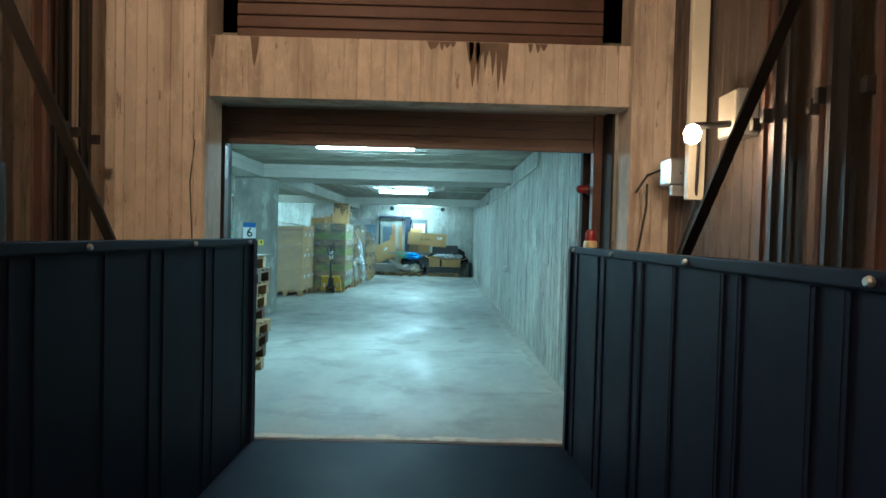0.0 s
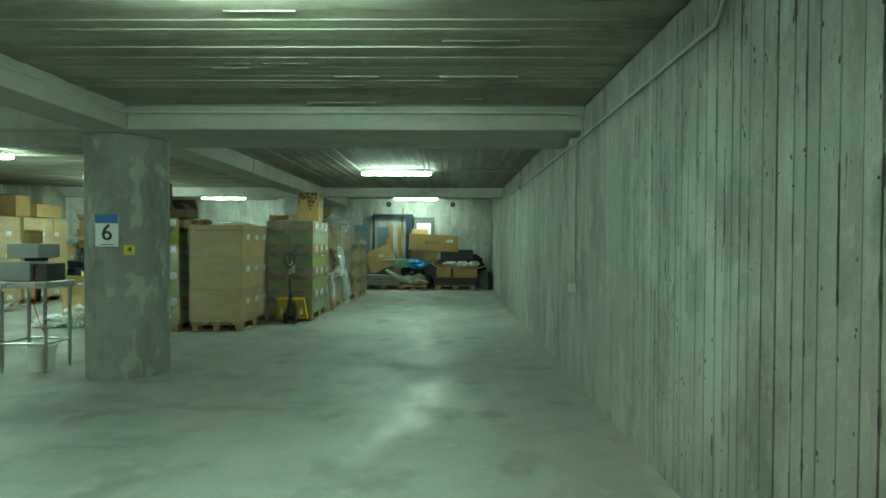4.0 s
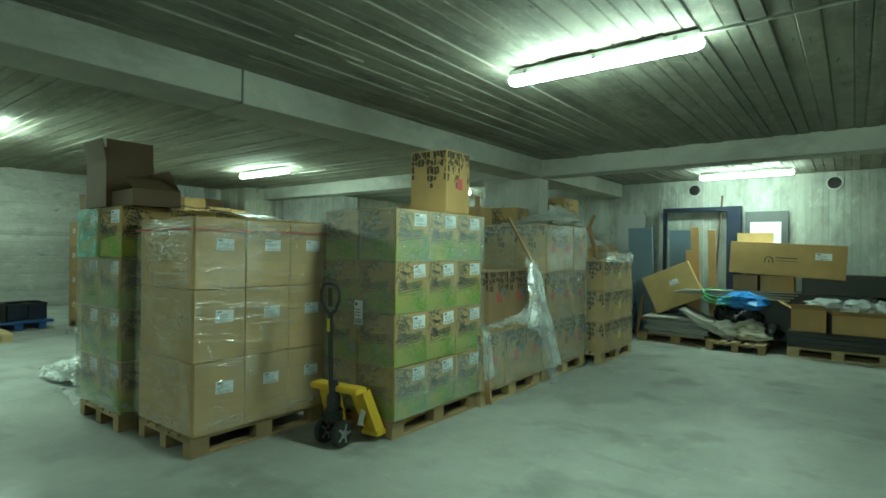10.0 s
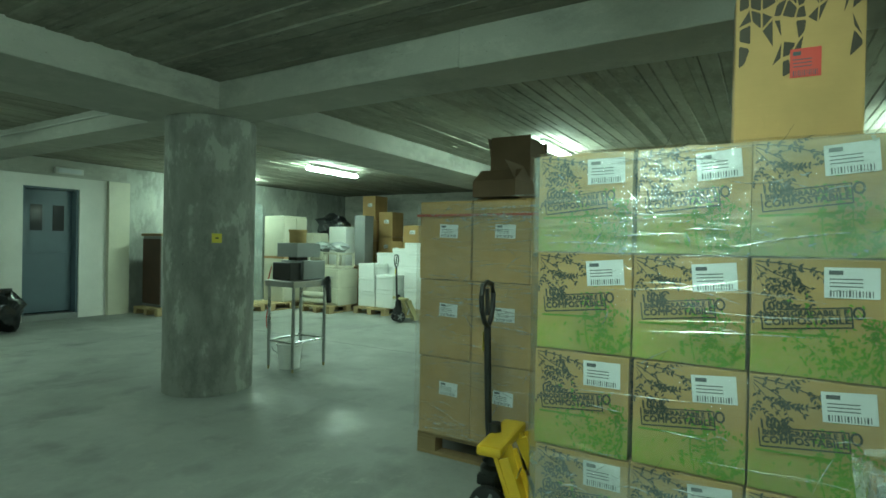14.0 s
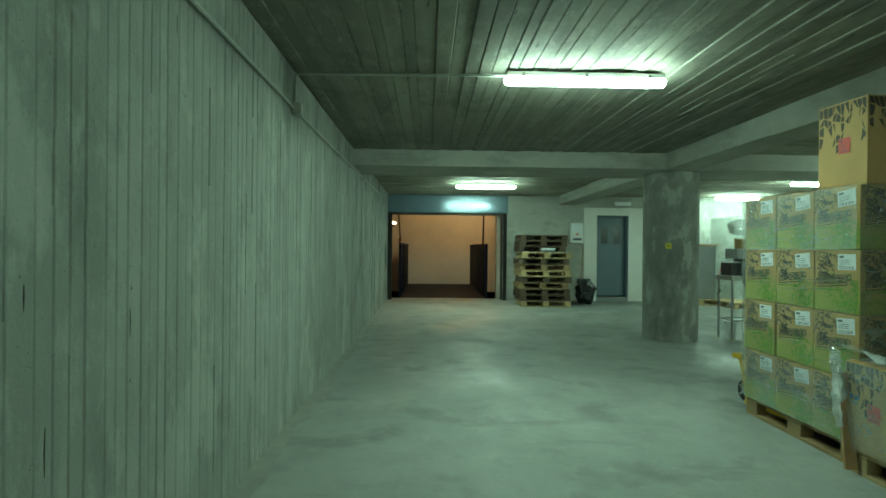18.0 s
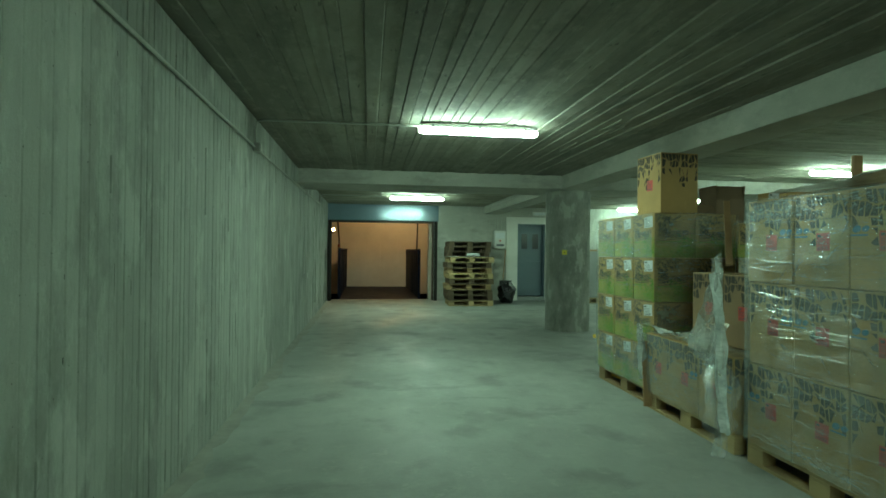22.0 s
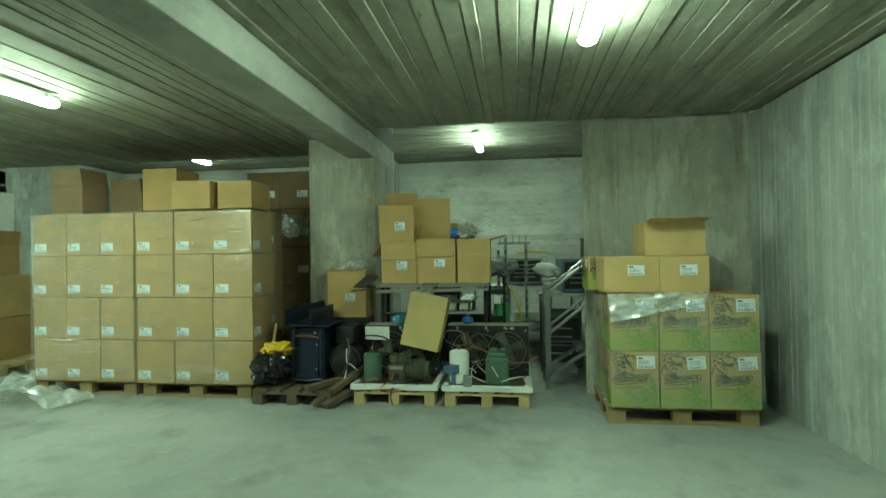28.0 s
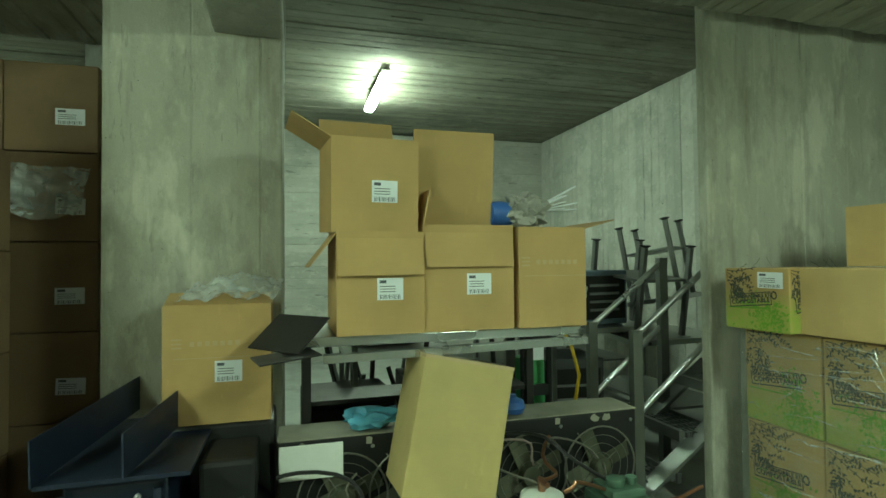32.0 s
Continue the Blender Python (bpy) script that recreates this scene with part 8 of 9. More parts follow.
def fan_coil(y0, y1, fans, x=-9.78, label="black condenser coil with fan openings and pale top edge"):
    t = thing("condenser_coil", label, "condenser", "condenser coils")
    b = bmesh.new()
    box(b, x - 0.22, y0, 0.196, x, y1, 0.71, 0.008)
    part("casing", b, M["oily_black"], t)
    for yc in [y0 + 0.03, (y0 + y1) / 2, y1 - 0.03]:
        for z in (0.26, 0.66):
            b = bmesh.new()
            lathe(b, [(0.0, 0.006), (0.007, 0.005), (0.009, 0.0)], 8, Matrix.Translation((x + 0.001, yc, z)) @ pose(0, 0, 0, 0, 90, 0))
            part("screw", b, M["galv"], t)
    b = bmesh.new()
    for k, f in enumerate((0.12, 0.48, 0.72, 0.8)):
        ragged(b, (x + 0.0015 + 0.0003 * k, y0 + (y1 - y0) * f, 0.685), (0, 1, 0), (0, 0, 1), 0.03 + 0.012 * k, 0.045, random.Random(k))
    part("worn_paint", b, M["dusty"], t, "pale worn paint along the edge")
    b = bmesh.new()
    box(b, x - 0.225, y0 - 0.004, 0.71, x + 0.004, y1 + 0.004, 0.716, 0.002)
    part("top_sheet", b, M["dusty"], t)
    for yc in fans:
        b = bmesh.new()
        for r0, w in ((0.19, 0.0045), (0.15, 0.0015), (0.11, 0.0015), (0.065, 0.002)):
            tube(b, [(x + 0.03 - 0.06 * max(0.0, r0 - 0.15), yc + r0 * math.cos(a * math.tau / 30), 0.46 + r0 * math.sin(a * math.tau / 30)) for a in range(31)], w, 5)
        for k in range(4):
            a = k * math.tau / 4 + 0.6
            bar(b, (x + 0.031, yc, 0.46), (x + 0.014, yc + 0.2 * math.cos(a), 0.46 + 0.2 * math.sin(a)), 0.005, 0.005)
        part("guard", b, M["wire"], t, "", True)
        b = bmesh.new()
        lathe(b, [(0.05, -0.02), (0.055, 0.0), (0.045, 0.05)], 16, Matrix.Translation((x + 0.0, yc, 0.46)) @ pose(0, 0, 0, 0, 90, 0))
        part("hub", b, M["motor"], t, "", True)
        for k in range(4):
            b = bmesh.new()
            a = k * math.tau / 4 + 0.4
            box(b, -0.045, 0.04, -0.002, 0.045, 0.175, 0.002, 0, Matrix.Translation((x + 0.014, yc, 0.46)) @ pose(0, 0, 0, 0, 90, 0) @ Matrix.Rotation(a, 4, "Z") @ pose(0, 0, 0, 0, 18, 0))
            part("blade", b, M["motor"], t)


fan_coil(18.58, 19.36, (18.84, 19.14))
fan_coil(19.46, 20.29, (19.70, 20.07))
t = thing("white_sheet_panel", "white sheet metal end panel of the coil", "panel")
b = bmesh.new()
box(b, -9.76, 18.58, 0.56, -9.745, 18.84, 0.70, 0.004)
part("panel", b, M["white_plastic"], t)


def tank(x, y, r, z0, h, mat, label):
    t = thing("pressure_tank", label, "tank", "pressure tanks", pose(x, y, z0))
    b = bmesh.new()
    lathe(b, [(r * 0.5, 0), (r * 0.92, 0.015), (r, 0.05), (r, h - 0.05), (r * 0.92, h - 0.015), (r * 0.45, h)], 24)
    part("vessel", b, M[mat], t, "", True)
    b = bmesh.new()
    rod(b, (0, 0, h), (0, 0, h + 0.05), 0.015)
    rod(b, (-0.02, 0, h + 0.04), (0.05, 0, h + 0.04), 0.012)
    part("valve", b, M["copper"], t)
    return t


tank(-9.45, 18.74, 0.09, 0.19, 0.30, "green_machine", "green painted pressure tank on a base board")
tank(-9.45, 19.61, 0.095, 0.19, 0.33, "white_plastic", "white pressure tank on a base board")
mt = thing("compressor", "grimy piston compressor with ribbed motor", "compressor")
b = bmesh.new()
box(b, -9.58, 18.92, 0.19, -9.36, 19.08, 0.38, 0.02)
part("crankcase", b, M["motor"], mt)
b = bmesh.new()
for y in (18.96, 19.04):
    lathe(b, [(0.05, 0.38), (0.055, 0.40), (0.055, 0.45), (0.03, 0.47)], 16, Matrix.Translation((-9.47, y, 0)))
part("cylinder_head", b, M["motor"], mt, "", True)
for k in range(8):
    b = bmesh.new()
    lathe(b, [(0.105, -0.006), (0.11, 0), (0.105, 0.006)], 20, Matrix.Translation((-9.47, 19.10 + 0.024 * k, 0.31)) @ pose(0, 0, 0, 90, 0, 0))
    part("cooling_fin", b, M["motor"], mt)
b = bmesh.new()
rod(b, (-9.47, 19.08, 0.31), (-9.47, 19.31, 0.31), 0.088, 20)
part("motor_drum", b, M["motor"], mt, "", True)
b = bmesh.new()
lathe(b, [(0.035, 0), (0.035, 0.02), (0.02, 0.03)], 12, Matrix.Translation((-9.36, 19.0, 0.27)) @ pose(0, 0, 0, 0, 90, 0))
part("sight_glass", b, M["steel_dark"], mt)
b = bmesh.new()
box(b, -9.363, 18.935, 0.335, -9.354, 19.065, 0.365, 0.004)
part("rating_plate", b, M["dusty"], mt)
b = bmesh.new()
for y in (18.935, 19.065):
    box(b, -9.56, y - 0.03, 0.168, -9.34, y + 0.03, 0.195, 0.006)
part("foot", b, M["motor"], mt)
b = bmesh.new()
lathe(b, [(0.02, 0), (0.055, 0.012), (0.08, 0.0), (0.085, -0.03)], 20, Matrix.Translation((-9.47, 19.305, 0.31)) @ pose(0, 0, 0, -90, 0, 0))
part("end_bell", b, M["steel_dark"], mt, "", True)
for k in range(6):
    b = bmesh.new()
    a = k * math.tau / 6
    lathe(b, [(0.0, 0.008), (0.008, 0.008), (0.008, 0.0)], 6, Matrix.Translation((-9.36, 19.0 + 0.052 * math.cos(a), 0.27 + 0.052 * math.sin(a))) @ pose(0, 0, 0, 0, 90, 0))
    part("bolt", b, M["steel_dark"], mt)
gb = thing("green_compressor", "green boxy compressor housing with a bolted lid", "compressor")
b = bmesh.new()
box(b, -9.58, 19.87, 0.19, -9.36, 20.09, 0.46, 0.025)
part("housing", b, M["green_machine"], gb)
b = bmesh.new()
box(b, -9.55, 19.9, 0.46, -9.39, 20.06, 0.50, 0.012)
part("lid", b, M["green_machine"], gb)
b = bmesh.new()
lathe(b, [(0.035, 0.50), (0.04, 0.51), (0.04, 0.53), (0.02, 0.54)], 14, Matrix.Translation((-9.45, 19.95, 0)))
lathe(b, [(0.02, 0.50), (0.024, 0.51), (0.024, 0.53), (0.01, 0.535)], 12, Matrix.Translation((-9.45, 20.03, 0)))
part("port", b, M["green_machine"], gb, "", True)
for y in (19.90, 20.06):
    for z in (0.22, 0.43):
        b = bmesh.new()
        lathe(b, [(0.0, 0.008), (0.009, 0.008), (0.009, 0.0)], 6, Matrix.Translation((-9.36, y, z)) @ pose(0, 0, 0, 0, 90, 0))
        part("bolt", b, M["steel_dark"], gb)
b = bmesh.new()
bar(b, (-9.352, 19.93, 0.38), (-9.35, 19.99, 0.28), 0.014, 0.008)
part("handle", b, M["cream"], gb)
t = thing("blue_valve", "small blue control valve in front of the tank", "valve", "", pose(-9.36, 19.56, 0.19))
b = bmesh.new()
box(b, -0.03, -0.09, 0.12, 0.03, 0.06, 0.20, 0.01)
box(b, -0.02, -0.02, 0, 0.02, 0.02, 0.12, 0.004)
part("body", b, M["blue_grey"], t)
t = thing("grey_motor", "small grey capacitor box beside the tank", "box", "", pose(-9.34, 19.7, 0.17))
b = bmesh.new()
box(b, -0.04, -0.04, 0, 0.04, 0.04, 0.12, 0.008)
part("case", b, M["grey_panel"], t)
t = thing("copper_pipework", "bent copper and rubber pipes of the compressors", "pipes")
rng = random.Random(14)
for k, (p0, p1, mat) in enumerate((((-9.45, 19.61, 0.56), (-9.72, 19.78, 0.64), "copper"), ((-9.45, 19.65, 0.52), (-9.42, 19.92, 0.45), "copper"), ((-9.45, 18.74, 0.54), (-9.45, 19.0, 0.47), "black"), ((-9.7, 18.6, 0.6), (-9.5, 18.95, 0.47), "black"), ((-9.4, 20.08, 0.4), (-9.45, 20.4, 0.46), "copper"), ((-9.72, 19.55, 0.66), (-9.5, 19.95, 0.5), "black"), ((-9.4, 18.7, 0.2), (-9.32, 19.0, 0.16), "red"), ((-9.36, 18.86, 0.16), (-9.3, 19.2, 0.2), "black"), ((-9.3, 19.95, 0.2), (-9.32, 20.3, 0.22), "cream"), ((-9.35, 20.05, 0.24), (-9.3, 20.34, 0.18), "cream"), ((-9.4, 19.75, 0.3), (-9.5, 19.6, 0.45), "white_plastic"), ((-9.6, 19.3, 0.62), (-9.44, 19.05, 0.3), "black"),
    ((-9.7, 19.44, 0.64), (-9.45, 19.61, 0.54), "wire"), ((-9.7, 19.44, 0.655), (-9.62, 19.70, 0.55), "pink_lead"), ((-9.74, 20.07, 0.50), (-9.5, 19.78, 0.38), "wire"), ((-9.44, 19.72, 0.40), (-9.4, 19.88, 0.26), "pink_lead"), ((-9.44, 19.70, 0.36), (-9.40, 19.86, 0.20), "white_plastic"), ((-9.7, 18.90, 0.56), (-9.45, 18.84, 0.22), "wire"), ((-9.42, 18.98, 0.46), (-9.32, 18.90, 0.17), "orange_lead"), ((-9.40, 18.80, 0.20), (-9.30, 18.72, 0.17), "orange_lead"), ((-9.5, 19.28, 0.22), (-9.36, 19.05, 0.20), "wire"), ((-9.68, 19.7, 0.62), (-9.70, 20.02, 0.50), "wire"))):
    a, c = Vector(p0), Vector(p1)
    pts = []
    for i in range(9):
        f = i / 8
        p = a.lerp(c, f)
        p += Vector((0.05 * math.sin(f * 3.1 + k), 0.04 * math.sin(f * 6.3 + k * 1.3), 0.07 * math.sin(f * math.pi) * (1 if k % 2 else -0.4)))
        pts.append(p)
    b = bmesh.new()
    tube(b, pts, 0.008 if mat in ("copper", "black") else 0.005, 8)
    part("pipe", b, M[mat], t, "", True)
t = thing("black_cable", "loose black cable hanging over the pallet edge", "cable")
b = bmesh.new()
tube(b, [(-9.34, 18.98, 0.2), (-9.28, 18.97, 0.15), (-9.27, 18.96, 0.08), (-9.26, 18.98, 0.02)], 0.007, 8)
part("flex", b, M["rubber"], t)
# flat carton leaning on the coils
t = thing("leaning_carton", "yellow-brown carton leaning on the machines", "cardboard", "", Matrix.Translation((-9.43, 19.21, 0.53)) @ pose(0, 0, 0, -12, 0, 0) @ pose(0, 0, 0, 0, -5, 0))
b = bmesh.new()
box(b, -0.31, -0.19, 0, 0.0, 0.19, 0.54, 0.004)
part("board", b, M["card_yellowish"], t)
b = bmesh.new()
box(b, -0.31, -0.19, 0.53, 0.004, 0.19, 0.5425, 0.0)
part("tape_strip", b, M["tape"], t, "clear tape along the top edge")
# bench with cartons
bn = thing("steel_bench", "stainless steel bench with cartons on top", "bench")
b = bmesh.new()
box(b, -10.35, 18.62, 1.12, -9.62, 19.90, 1.16, 0.005)
part("top", b, M["stainless"], bn)
b = bmesh.new()
bar(b, (-9.585, 18.75, 1.08), (-9.585, 19.9, 1.10), 0.05, 0.03)
part("edge_rail", b, M["stainless"], bn)
for x in (-10.3, -10.06):
    for y in (18.7, 19.84):
        b = bmesh.new()
        box(b, x - 0.02, y - 0.02, 0, x + 0.02, y + 0.02, 1.12, 0.003)
        part("leg", b, M["steel_dark"], bn)
b = bmesh.new()
box(b, -10.3, 18.7, 0.78, -10.06, 19.84, 0.80)
part("shelf", b, M["steel_dark"], bn)
t = thing("bent_sheet", "bent dark sheet metal on the bench end", "sheet metal")
b = bmesh.new()
bar(b, (-9.6, 18.56, 1.12), (-9.7, 18.68, 1.24), 0.3, 0.006)
bar(b, (-9.55, 18.5, 1.09), (-9.6, 18.72, 1.11), 0.2, 0.006)
part("sheet", b, M["steel_dark"], t)
open_carton(0.40, 0.36, 0.42, pose(-9.80, 18.98, 1.162, 0, 0, 1), "card", (232, 100, 120, 262), labels=("+x",), label="open brown carton with its front flap hanging down")
open_carton(0.40, 0.40, 0.45, pose(-9.81, 19.37, 1.162, 0, 0, -1), "card", (None, None, 80, 263), labels=("+x",), label="brown carton with a hanging flap on the bench")
open_carton(0.40, 0.33, 0.44, pose(-9.80, 19.75, 1.162, 0, 0, 1), "card", (0, 165, None, 3), label="brown carton with one flap sticking out on the bench")
t = open_carton(0.38, 0.36, 0.38, pose(-9.80, 18.95, 1.588, 0, 3, 4), "card", (150, None, 115, 4), labels=("+x",), label="brown carton with raised flaps on other cartons")
t = thing("carton_flap", "tall upright carton flap", "cardboard", "", pose(-9.72, 19.33, 1.612, 0, 6, 0))
b = bmesh.new()
box(b, -0.006, -0.19, 0, 0, 0.18, 0.42, 0)
part("board", b, M["card"], t)
t = thing("rag_bundle", "blue and brown rag bundle on the cartons", "rags", "", pose(-9.75, 19.68, 1.604))
b = bmesh.new()
crumpled(b, (0.2, 0.2, 0.16), 61.0, 0.5, 4)
part("cloth", b, M["board"], t, "", True)
b = bmesh.new()
lathe(b, [(0.055, -0.06), (0.06, 0), (0.055, 0.06)], 14, Matrix.Translation((0, -0.12, 0.07)) @ pose(0, 0, 0, 90, 0, 10))
part("blue_wrap", b, M["blue"], t, "", True)
for k in range(6):
    b = bmesh.new()
    bar(b, (0.0, 0.02, 0.08), (0.02 - 0.03 * (k % 3), 0.2 + 0.02 * k, 0.1 + 0.035 * (k % 4)), 0.035, 0.006)
    part("paper_strip", b, M["label"], t)
# carton at the pier
t = thing("dark_machine", "dark machine casing beneath a carton", "machine")
b = bmesh.new()
box(b, -10.2, 18.1, 0.0, -9.92, 18.56, 0.775, 0.02)
part("casing", b, M["black"], t)
t = open_carton(0.3, 0.43, 0.50, pose(-10.05, 18.33, 0.78), "card", (None, None, 95, 20), labels=("+x",), label="open brown carton with film spilling out")
t = thing("carton_lettering", "faint dark printed mark on a carton", "print")
for (x, y, z) in ((-9.893, 18.30, 1.12), (-9.595, 19.75, 1.45)):
    b = bmesh.new()
    for q in range(7):
        rect(b, -0.1 + 0.03 * q, 0.0, 0.018, 0.02, Matrix.Translation((x, y + 0.03, z)) @ pose(0, 0, 0, 90, 0, 90))
    for q in range(3):
        rect(b, -0.16, 0.02 - 0.017 * q, 0.04, 0.007, Matrix.Translation((x, y + 0.03, z)) @ pose(0, 0, 0, 90, 0, 90))
    rect(b, 0, -0.06, 0.3, 0.003, Matrix.Translation((x, y + 0.01, z)) @ pose(0, 0, 0, 90, 0, 90))
    part("mark", b, M["tape"], t)
drape("spilling_film", ((-9.92, 18.14, 1.30), (-9.92, 18.56, 1.30), (-10.15, 18.6, 1.38), (-10.15, 18.2, 1.36)), "film_thick", "clear film spilling from a carton", 71, -0.04, 0.05)
t = thing("blue_flask", "small dark blue flask lying on the coil", "flask", "", pose(-9.86, 19.66, 0.722))
b = bmesh.new()
lathe(b, [(0.0, 0), (0.05, 0.004), (0.062, 0.03), (0.055, 0.06), (0.02, 0.075), (0.018, 0.09), (0.0, 0.09)], 18)
part("vessel", b, M["blue"], t, "", True)
t = thing("bottle_trolley", "black steel gas bottle trolley with a hooped handle", "trolley", "", pose(-10.22, 19.98, 0))
b = bmesh.new()
for y in (-0.10, 0.06):
    tube(b, [(0, y, 0.05), (0, y, 1.0), (0.03, y, 1.12)], 0.016, 8)
for z in (0.35, 0.7, 1.0):
    box(b, -0.01, -0.11, z, 0.012, 0.07, z + 0.06)
part("frame", b, M["oily_black"], t, "", True)
b = bmesh.new()
tube(b, [(0.03, -0.10, 1.12), (0.06, -0.10, 1.20), (0.08, -0.02, 1.24), (0.06, 0.06, 1.20), (0.03, 0.06, 1.12)], 0.02, 10)
part("handle", b, M["oily_black"], t, "", True)
b = bmesh.new()
box(b, 0.014, -0.05, 0.90, 0.018, 0.02, 0.99)
part("sticker", b, M["label"], t)
t = thing("blue_glove", "pair of light blue rubber gloves on the coil", "gloves", "", pose(-9.85, 18.98, 0.722))
b = bmesh.new()
crumpled(b, (0.16, 0.24, 0.09), 81.0, 0.5, 3)
part("gloves", b, M["sky_blue"], t, "", True)

# ---- alcove: step frame, tables, scrap ----
st = thing("step_frame", "grey steel step frame with slanting hand rails", "steps")
for x in (-10.06, -10.52):
    for name, y, h in (("front_post", 20.50, 1.06), ("rear_post", 21.04, 1.47)):
        b = bmesh.new()
        bar(b, (x, y, 0), (x, y, h), 0.045, 0.06)
        part(name, b, M["grey_steel"], st)
    for z0, z1 in ((1.03, 1.44), (0.58, 1.02)):
        b = bmesh.new()
        rod(b, (x, 20.50, z0), (x, 21.04, z1), 0.018, 12)
        part("hand_rail", b, M["stainless"], st, "", True)
    b = bmesh.new()
    bar(b, (x, 20.46, 0.1), (x, 21.4, 0.76), 0.12, 0.02)
    part("stringer", b, M["grey_steel"], st)
for k in range(3):
    b = bmesh.new()
    y, z = 20.66 + 0.28 * k, 0.19 + 0.24 * k
    for i in range(8):
        bar(b, (-10.5, y - 0.12 + 0.034 * i, z), (-10.08, y - 0.12 + 0.034 * i, z), 0.006, 0.03)
    for i in range(6):
        bar(b, (-10.45 + 0.07 * i, y - 0.12, z), (-10.45 + 0.07 * i, y + 0.12, z), 0.006, 0.03)
    bar(b, (-10.5, y - 0.13, z), (-10.08, y - 0.13, z), 0.03, 0.06)
    bar(b, (-10.5, y + 0.13, z), (-10.08, y + 0.13, z), 0.03, 0.06)
    part("tread", b, M["grey_steel"], st)


def scrap_table(x, y, w, d, h, top="stainless", label="stainless catering table among scrap", over=False, m=None):
    t = thing("scrap_table", label, "table", "catering tables", m or pose(x, y, 0))
    b = bmesh.new()
    box(b, -w / 2, -d / 2, h - 0.04, w / 2, d / 2, h, 0.004)
    part("top", b, M[top], t)
    for sx in (-1, 1):
        for sy in (-1, 1):
            b = bmesh.new()
            a = Vector((sx * (w / 2 - 0.05), sy * (d / 2 - 0.05), 0))
            bar(b, a + Vector((0, 0, 0.02)), a + Vector((0, 0, h - 0.04)), 0.035, 0.035)
            leg = part("leg", b, M["grey_steel"], t)
            b = bmesh.new()
            lathe(b, [(0.04, 0), (0.04, 0.008), (0.015, 0.02)], 12, Matrix.Translation(a))
            part("foot", b, M["black"], leg)
    b = bmesh.new()
    box(b, -w / 2 + 0.05, -d / 2 + 0.05, h * 0.35, w / 2 - 0.05, d / 2 - 0.05, h * 0.35 + 0.02)
    part("shelf", b, M["grey_steel"], t)
    return t


scrap_table(-11.2, 19.3, 0.9, 0.7, 0.9)
scrap_table(-12.3, 20.2, 0.9, 1.0, 1.0)
scrap_table(-13.4, 20.6, 1.4, 1.2, 1.05)
scrap_table(-13.2, 21.9, 1.2, 0.9, 1.0)
scrap_table(-11.35, 20.85, 0.7, 0.8, 0.95)
scrap_table(-11.5, 21.7, 1.2, 0.7, 0.85)
scrap_table(0, 0, 0.6, 0.6, 0.75, m=pose(-11.1, 21.32, 1.6, 180, 8, 12), label="upturned steel table with feet in the air")
scrap_table(0, 0, 0.5, 0.5, 0.7, m=pose(-11.55, 21.72, 1.78, 180, -10, 35), label="upturned steel table with feet in the air")


def scrap_box(x, y, z, w, d, h, mat, label, turn=0.0):
    t = thing("steel_appliance", label, "appliance", "scrap appliances", pose(x, y, z, 0, 0, turn))
    b = bmesh.new()
    box(b, -w / 2, -d / 2, 0, w / 2, d / 2, h, 0.012)
    part("casing", b, M[mat], t)
    b = bmesh.new()
    box(b, w / 2, -d / 2 + 0.03, h * 0.1, w / 2 + 0.012, d / 2 - 0.03, h * 0.9, 0.005)
    fr = part("front", b, M["steel_dark"], t)
    for k in range(4):
        b = bmesh.new()
        box(b, w / 2 + 0.012, -d * 0.3, h * (0.25 + 0.15 * k), w / 2 + 0.018, d * 0.3, h * (0.25 + 0.15 * k) + 0.02, 0.002)
        part("louvre", b, M["grey_panel"], fr)


scrap_box(-12.3, 20.3, 1.01, 0.5, 0.5, 0.38, "grey_panel", "grey steel appliance on a table")
scrap_box(-11.2, 19.25, 0.91, 0.4, 0.4, 0.3, "stainless", "dented stainless appliance on a table", 15)
scrap_box(-10.75, 19.6, 0.0, 0.5, 0.6, 0.75, "steel_dark", "dark appliance under the bench")
scrap_box(-10.75, 18.95, 0.0, 0.4, 0.5, 0.7, "steel_dark", "dark appliance under the bench", 5)
scrap_box(-11.4, 20.75, 0.0, 0.5, 0.5, 0.7, "grey_dark", "louvred grey appliance on the floor", -8)
scrap_box(-11.35, 20.95, 0.96, 0.46, 0.46, 0.42, "blue_panel", "blue-grey appliance on a table", 6)
scrap_box(-11.85, 21.3, 0.86, 0.4, 0.4, 0.25, "steel_dark", "dark mixer on a table", 25)
for k, (y, z) in enumerate(((20.05, 1.65), (20.3, 1.6), (19.95, 1.5))):
    t = thing("slotted_post", "slotted grey steel post standing in the scrap", "post", "slotted posts")
    b = bmesh.new()
    x = -10.85 - 0.18 * k
    box(b, x - 0.02, y - 0.02, 0, x + 0.02, y + 0.02, z, 0.003)
    part("post", b, M["grey_steel"], t)
    b = bmesh.new()
    for i in range(14):
        box(b, x + 0.019, y - 0.008, 0.15 + 0.1 * i, x + 0.0225, y + 0.008, 0.2 + 0.1 * i)
    part("slots", b, M["black"], t)
t = thing("post_rack", "low steel rack with upright pins", "rack")
b = bmesh.new()
bar(b, (-10.9, 19.95, 1.58), (-10.9, 20.35, 1.58), 0.03, 0.03)
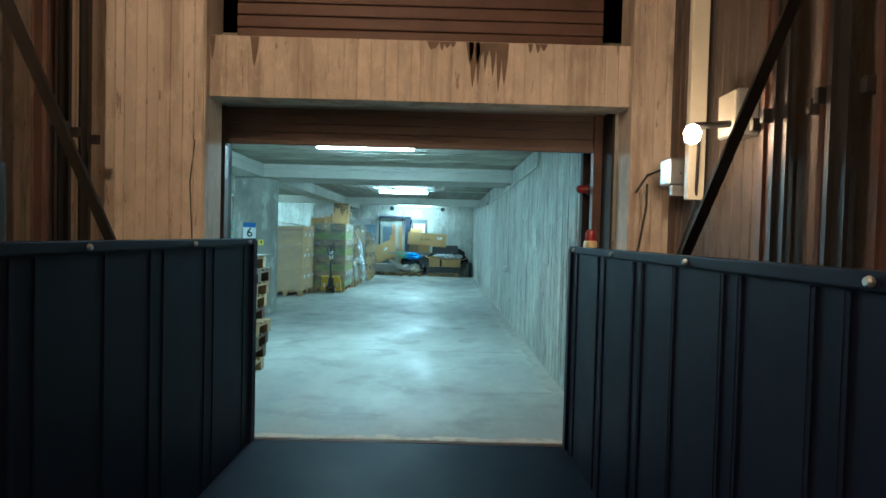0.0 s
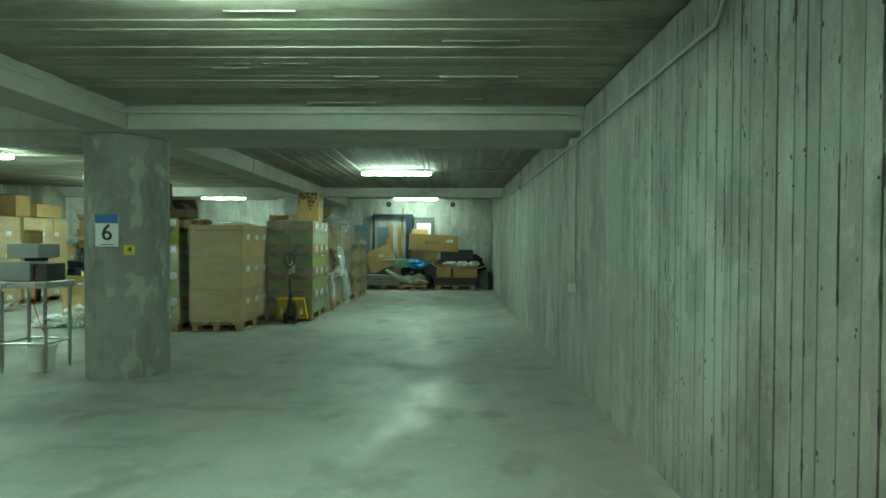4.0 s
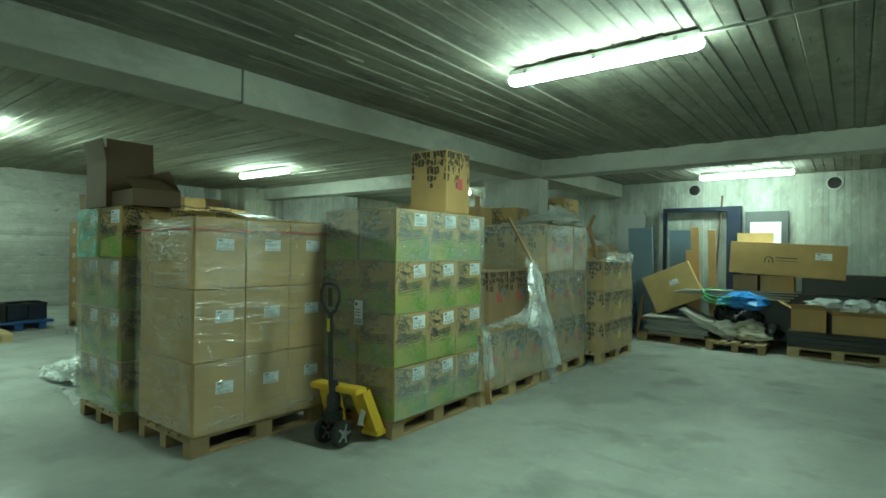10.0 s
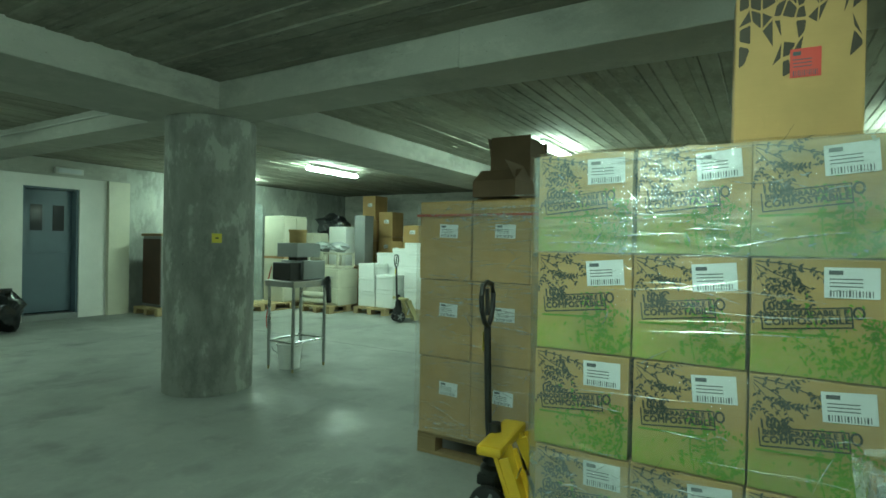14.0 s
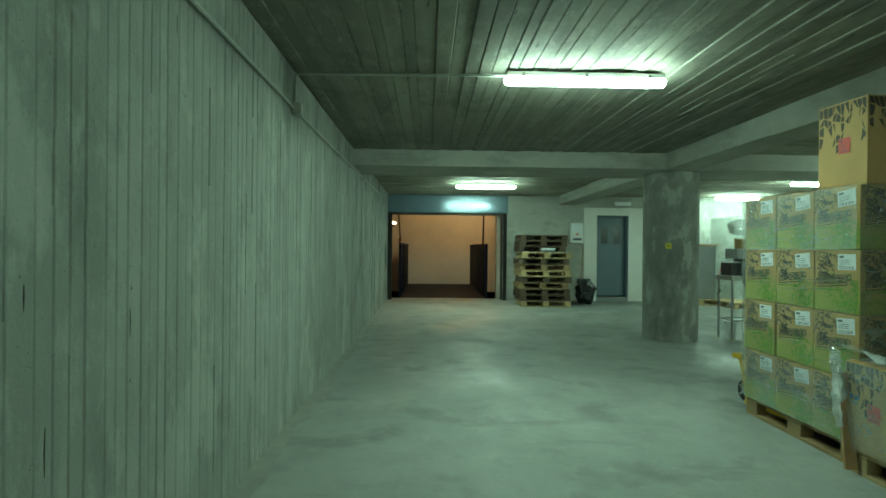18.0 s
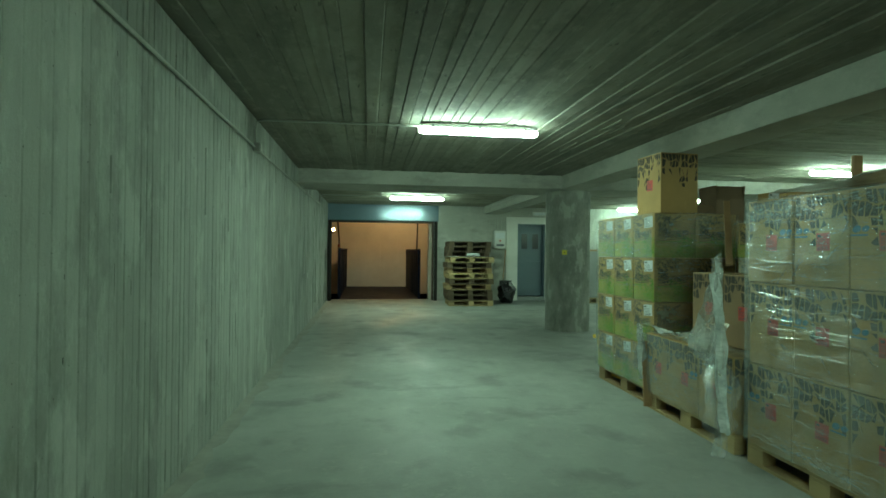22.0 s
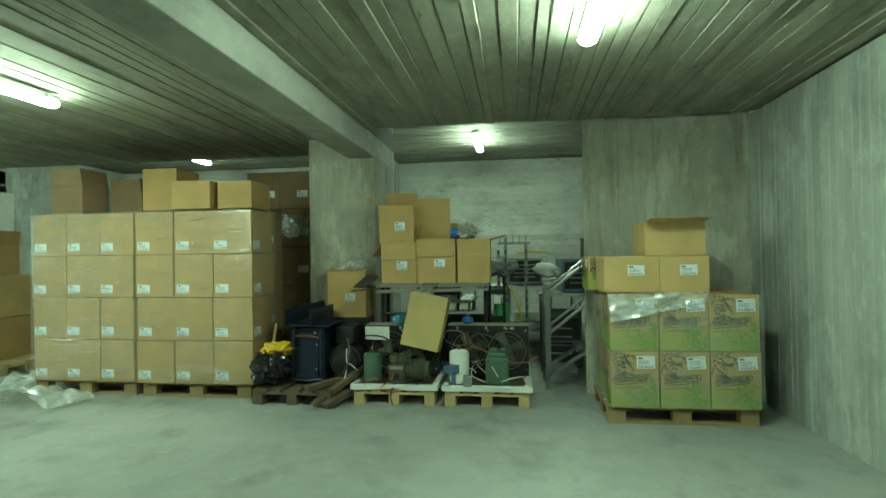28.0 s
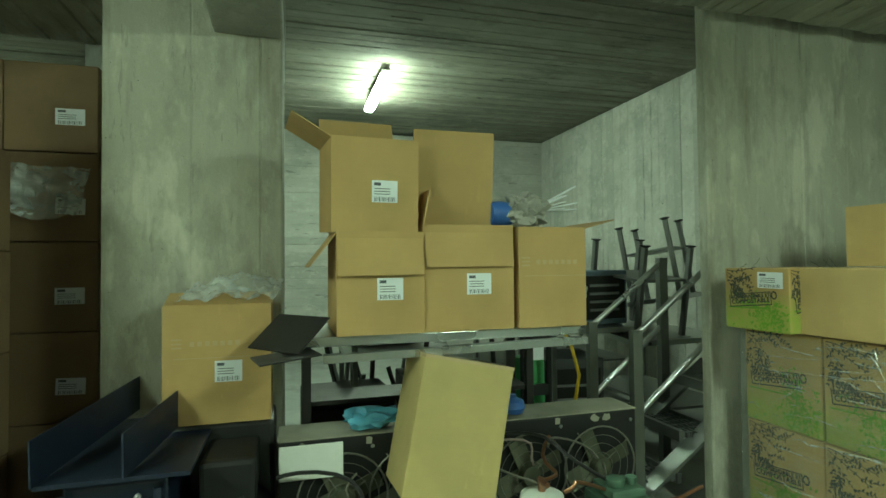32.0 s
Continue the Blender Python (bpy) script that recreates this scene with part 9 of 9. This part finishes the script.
for k in range(5):
    rod(b, (-10.9, 19.98 + 0.08 * k, 1.58), (-10.9, 19.98 + 0.08 * k, 1.68), 0.006, 6)
part("rack", b, M["grey_steel"], t)
t = tank(-10.4, 20.0, 0.09, 0.0, 0.9, "green_hose", "green gas bottle standing in the scrap")
t = thing("white_bundle", "white cloth roll lying on the scrap", "cloth roll", "", pose(-11.1, 20.55, 1.15, 0, 6, 30))
b = bmesh.new()
crumpled(b, (0.5, 0.22, 0.18), 91.0, 0.2)
part("roll", b, M["foam"], t, "", True)
t = thing("clear_bag", "crumpled clear bag on the scrap", "bag", "clear bags", pose(-11.0, 20.0, 1.2))
b = bmesh.new()
crumpled(b, (0.3, 0.4, 0.2), 93.0, 0.45)
part("bag", b, M["crinkle"], t, "", True)
t = thing("yellow_cable", "yellow cable looped over the scrap", "cable")
b = bmesh.new()
tube(b, [(-10.2, 20.1, 1.1), (-10.18, 20.16, 0.98), (-10.2, 20.22, 0.8), (-10.22, 20.2, 0.62), (-10.2, 20.3, 0.55)], 0.01, 8)
tube(b, [(-11.4, 20.2, 1.46), (-11.4, 20.4, 1.48), (-11.42, 20.6, 1.46)], 0.012, 8)
part("flex", b, M["yellow"], t, "", True)
rng = random.Random(44)
for k in range(16):
    t = thing("scrap_bar", "loose steel bar in the scrap heap", "scrap", "scrap bars")
    b = bmesh.new()
    x, y = rng.uniform(-11.9, -10.5), rng.uniform(18.95, 20.3)
    bar(b, (x, y, 0.0), (x + rng.uniform(-0.3, 0.3), y + rng.uniform(-0.3, 0.3), rng.uniform(0.6, 1.25)), 0.03, 0.015)
    part("bar", b, M["grey_steel" if k % 2 else "steel_dark"], t)
for k in range(8):
    t = thing("scrap_part", "greasy dark machine part in the scrap heap", "scrap", "machine parts", pose(rng.uniform(-11.3, -10.3), rng.uniform(18.9, 20.2), 0.0, 0, 0, rng.uniform(0, 90)))
    b = bmesh.new()
    crumpled(b, (0.35, 0.3, rng.uniform(0.3, 0.6)), 100 + k * 3.0, 0.35)
    part("lump", b, M["steel_dark" if k % 2 else "motor"], t, "", True)
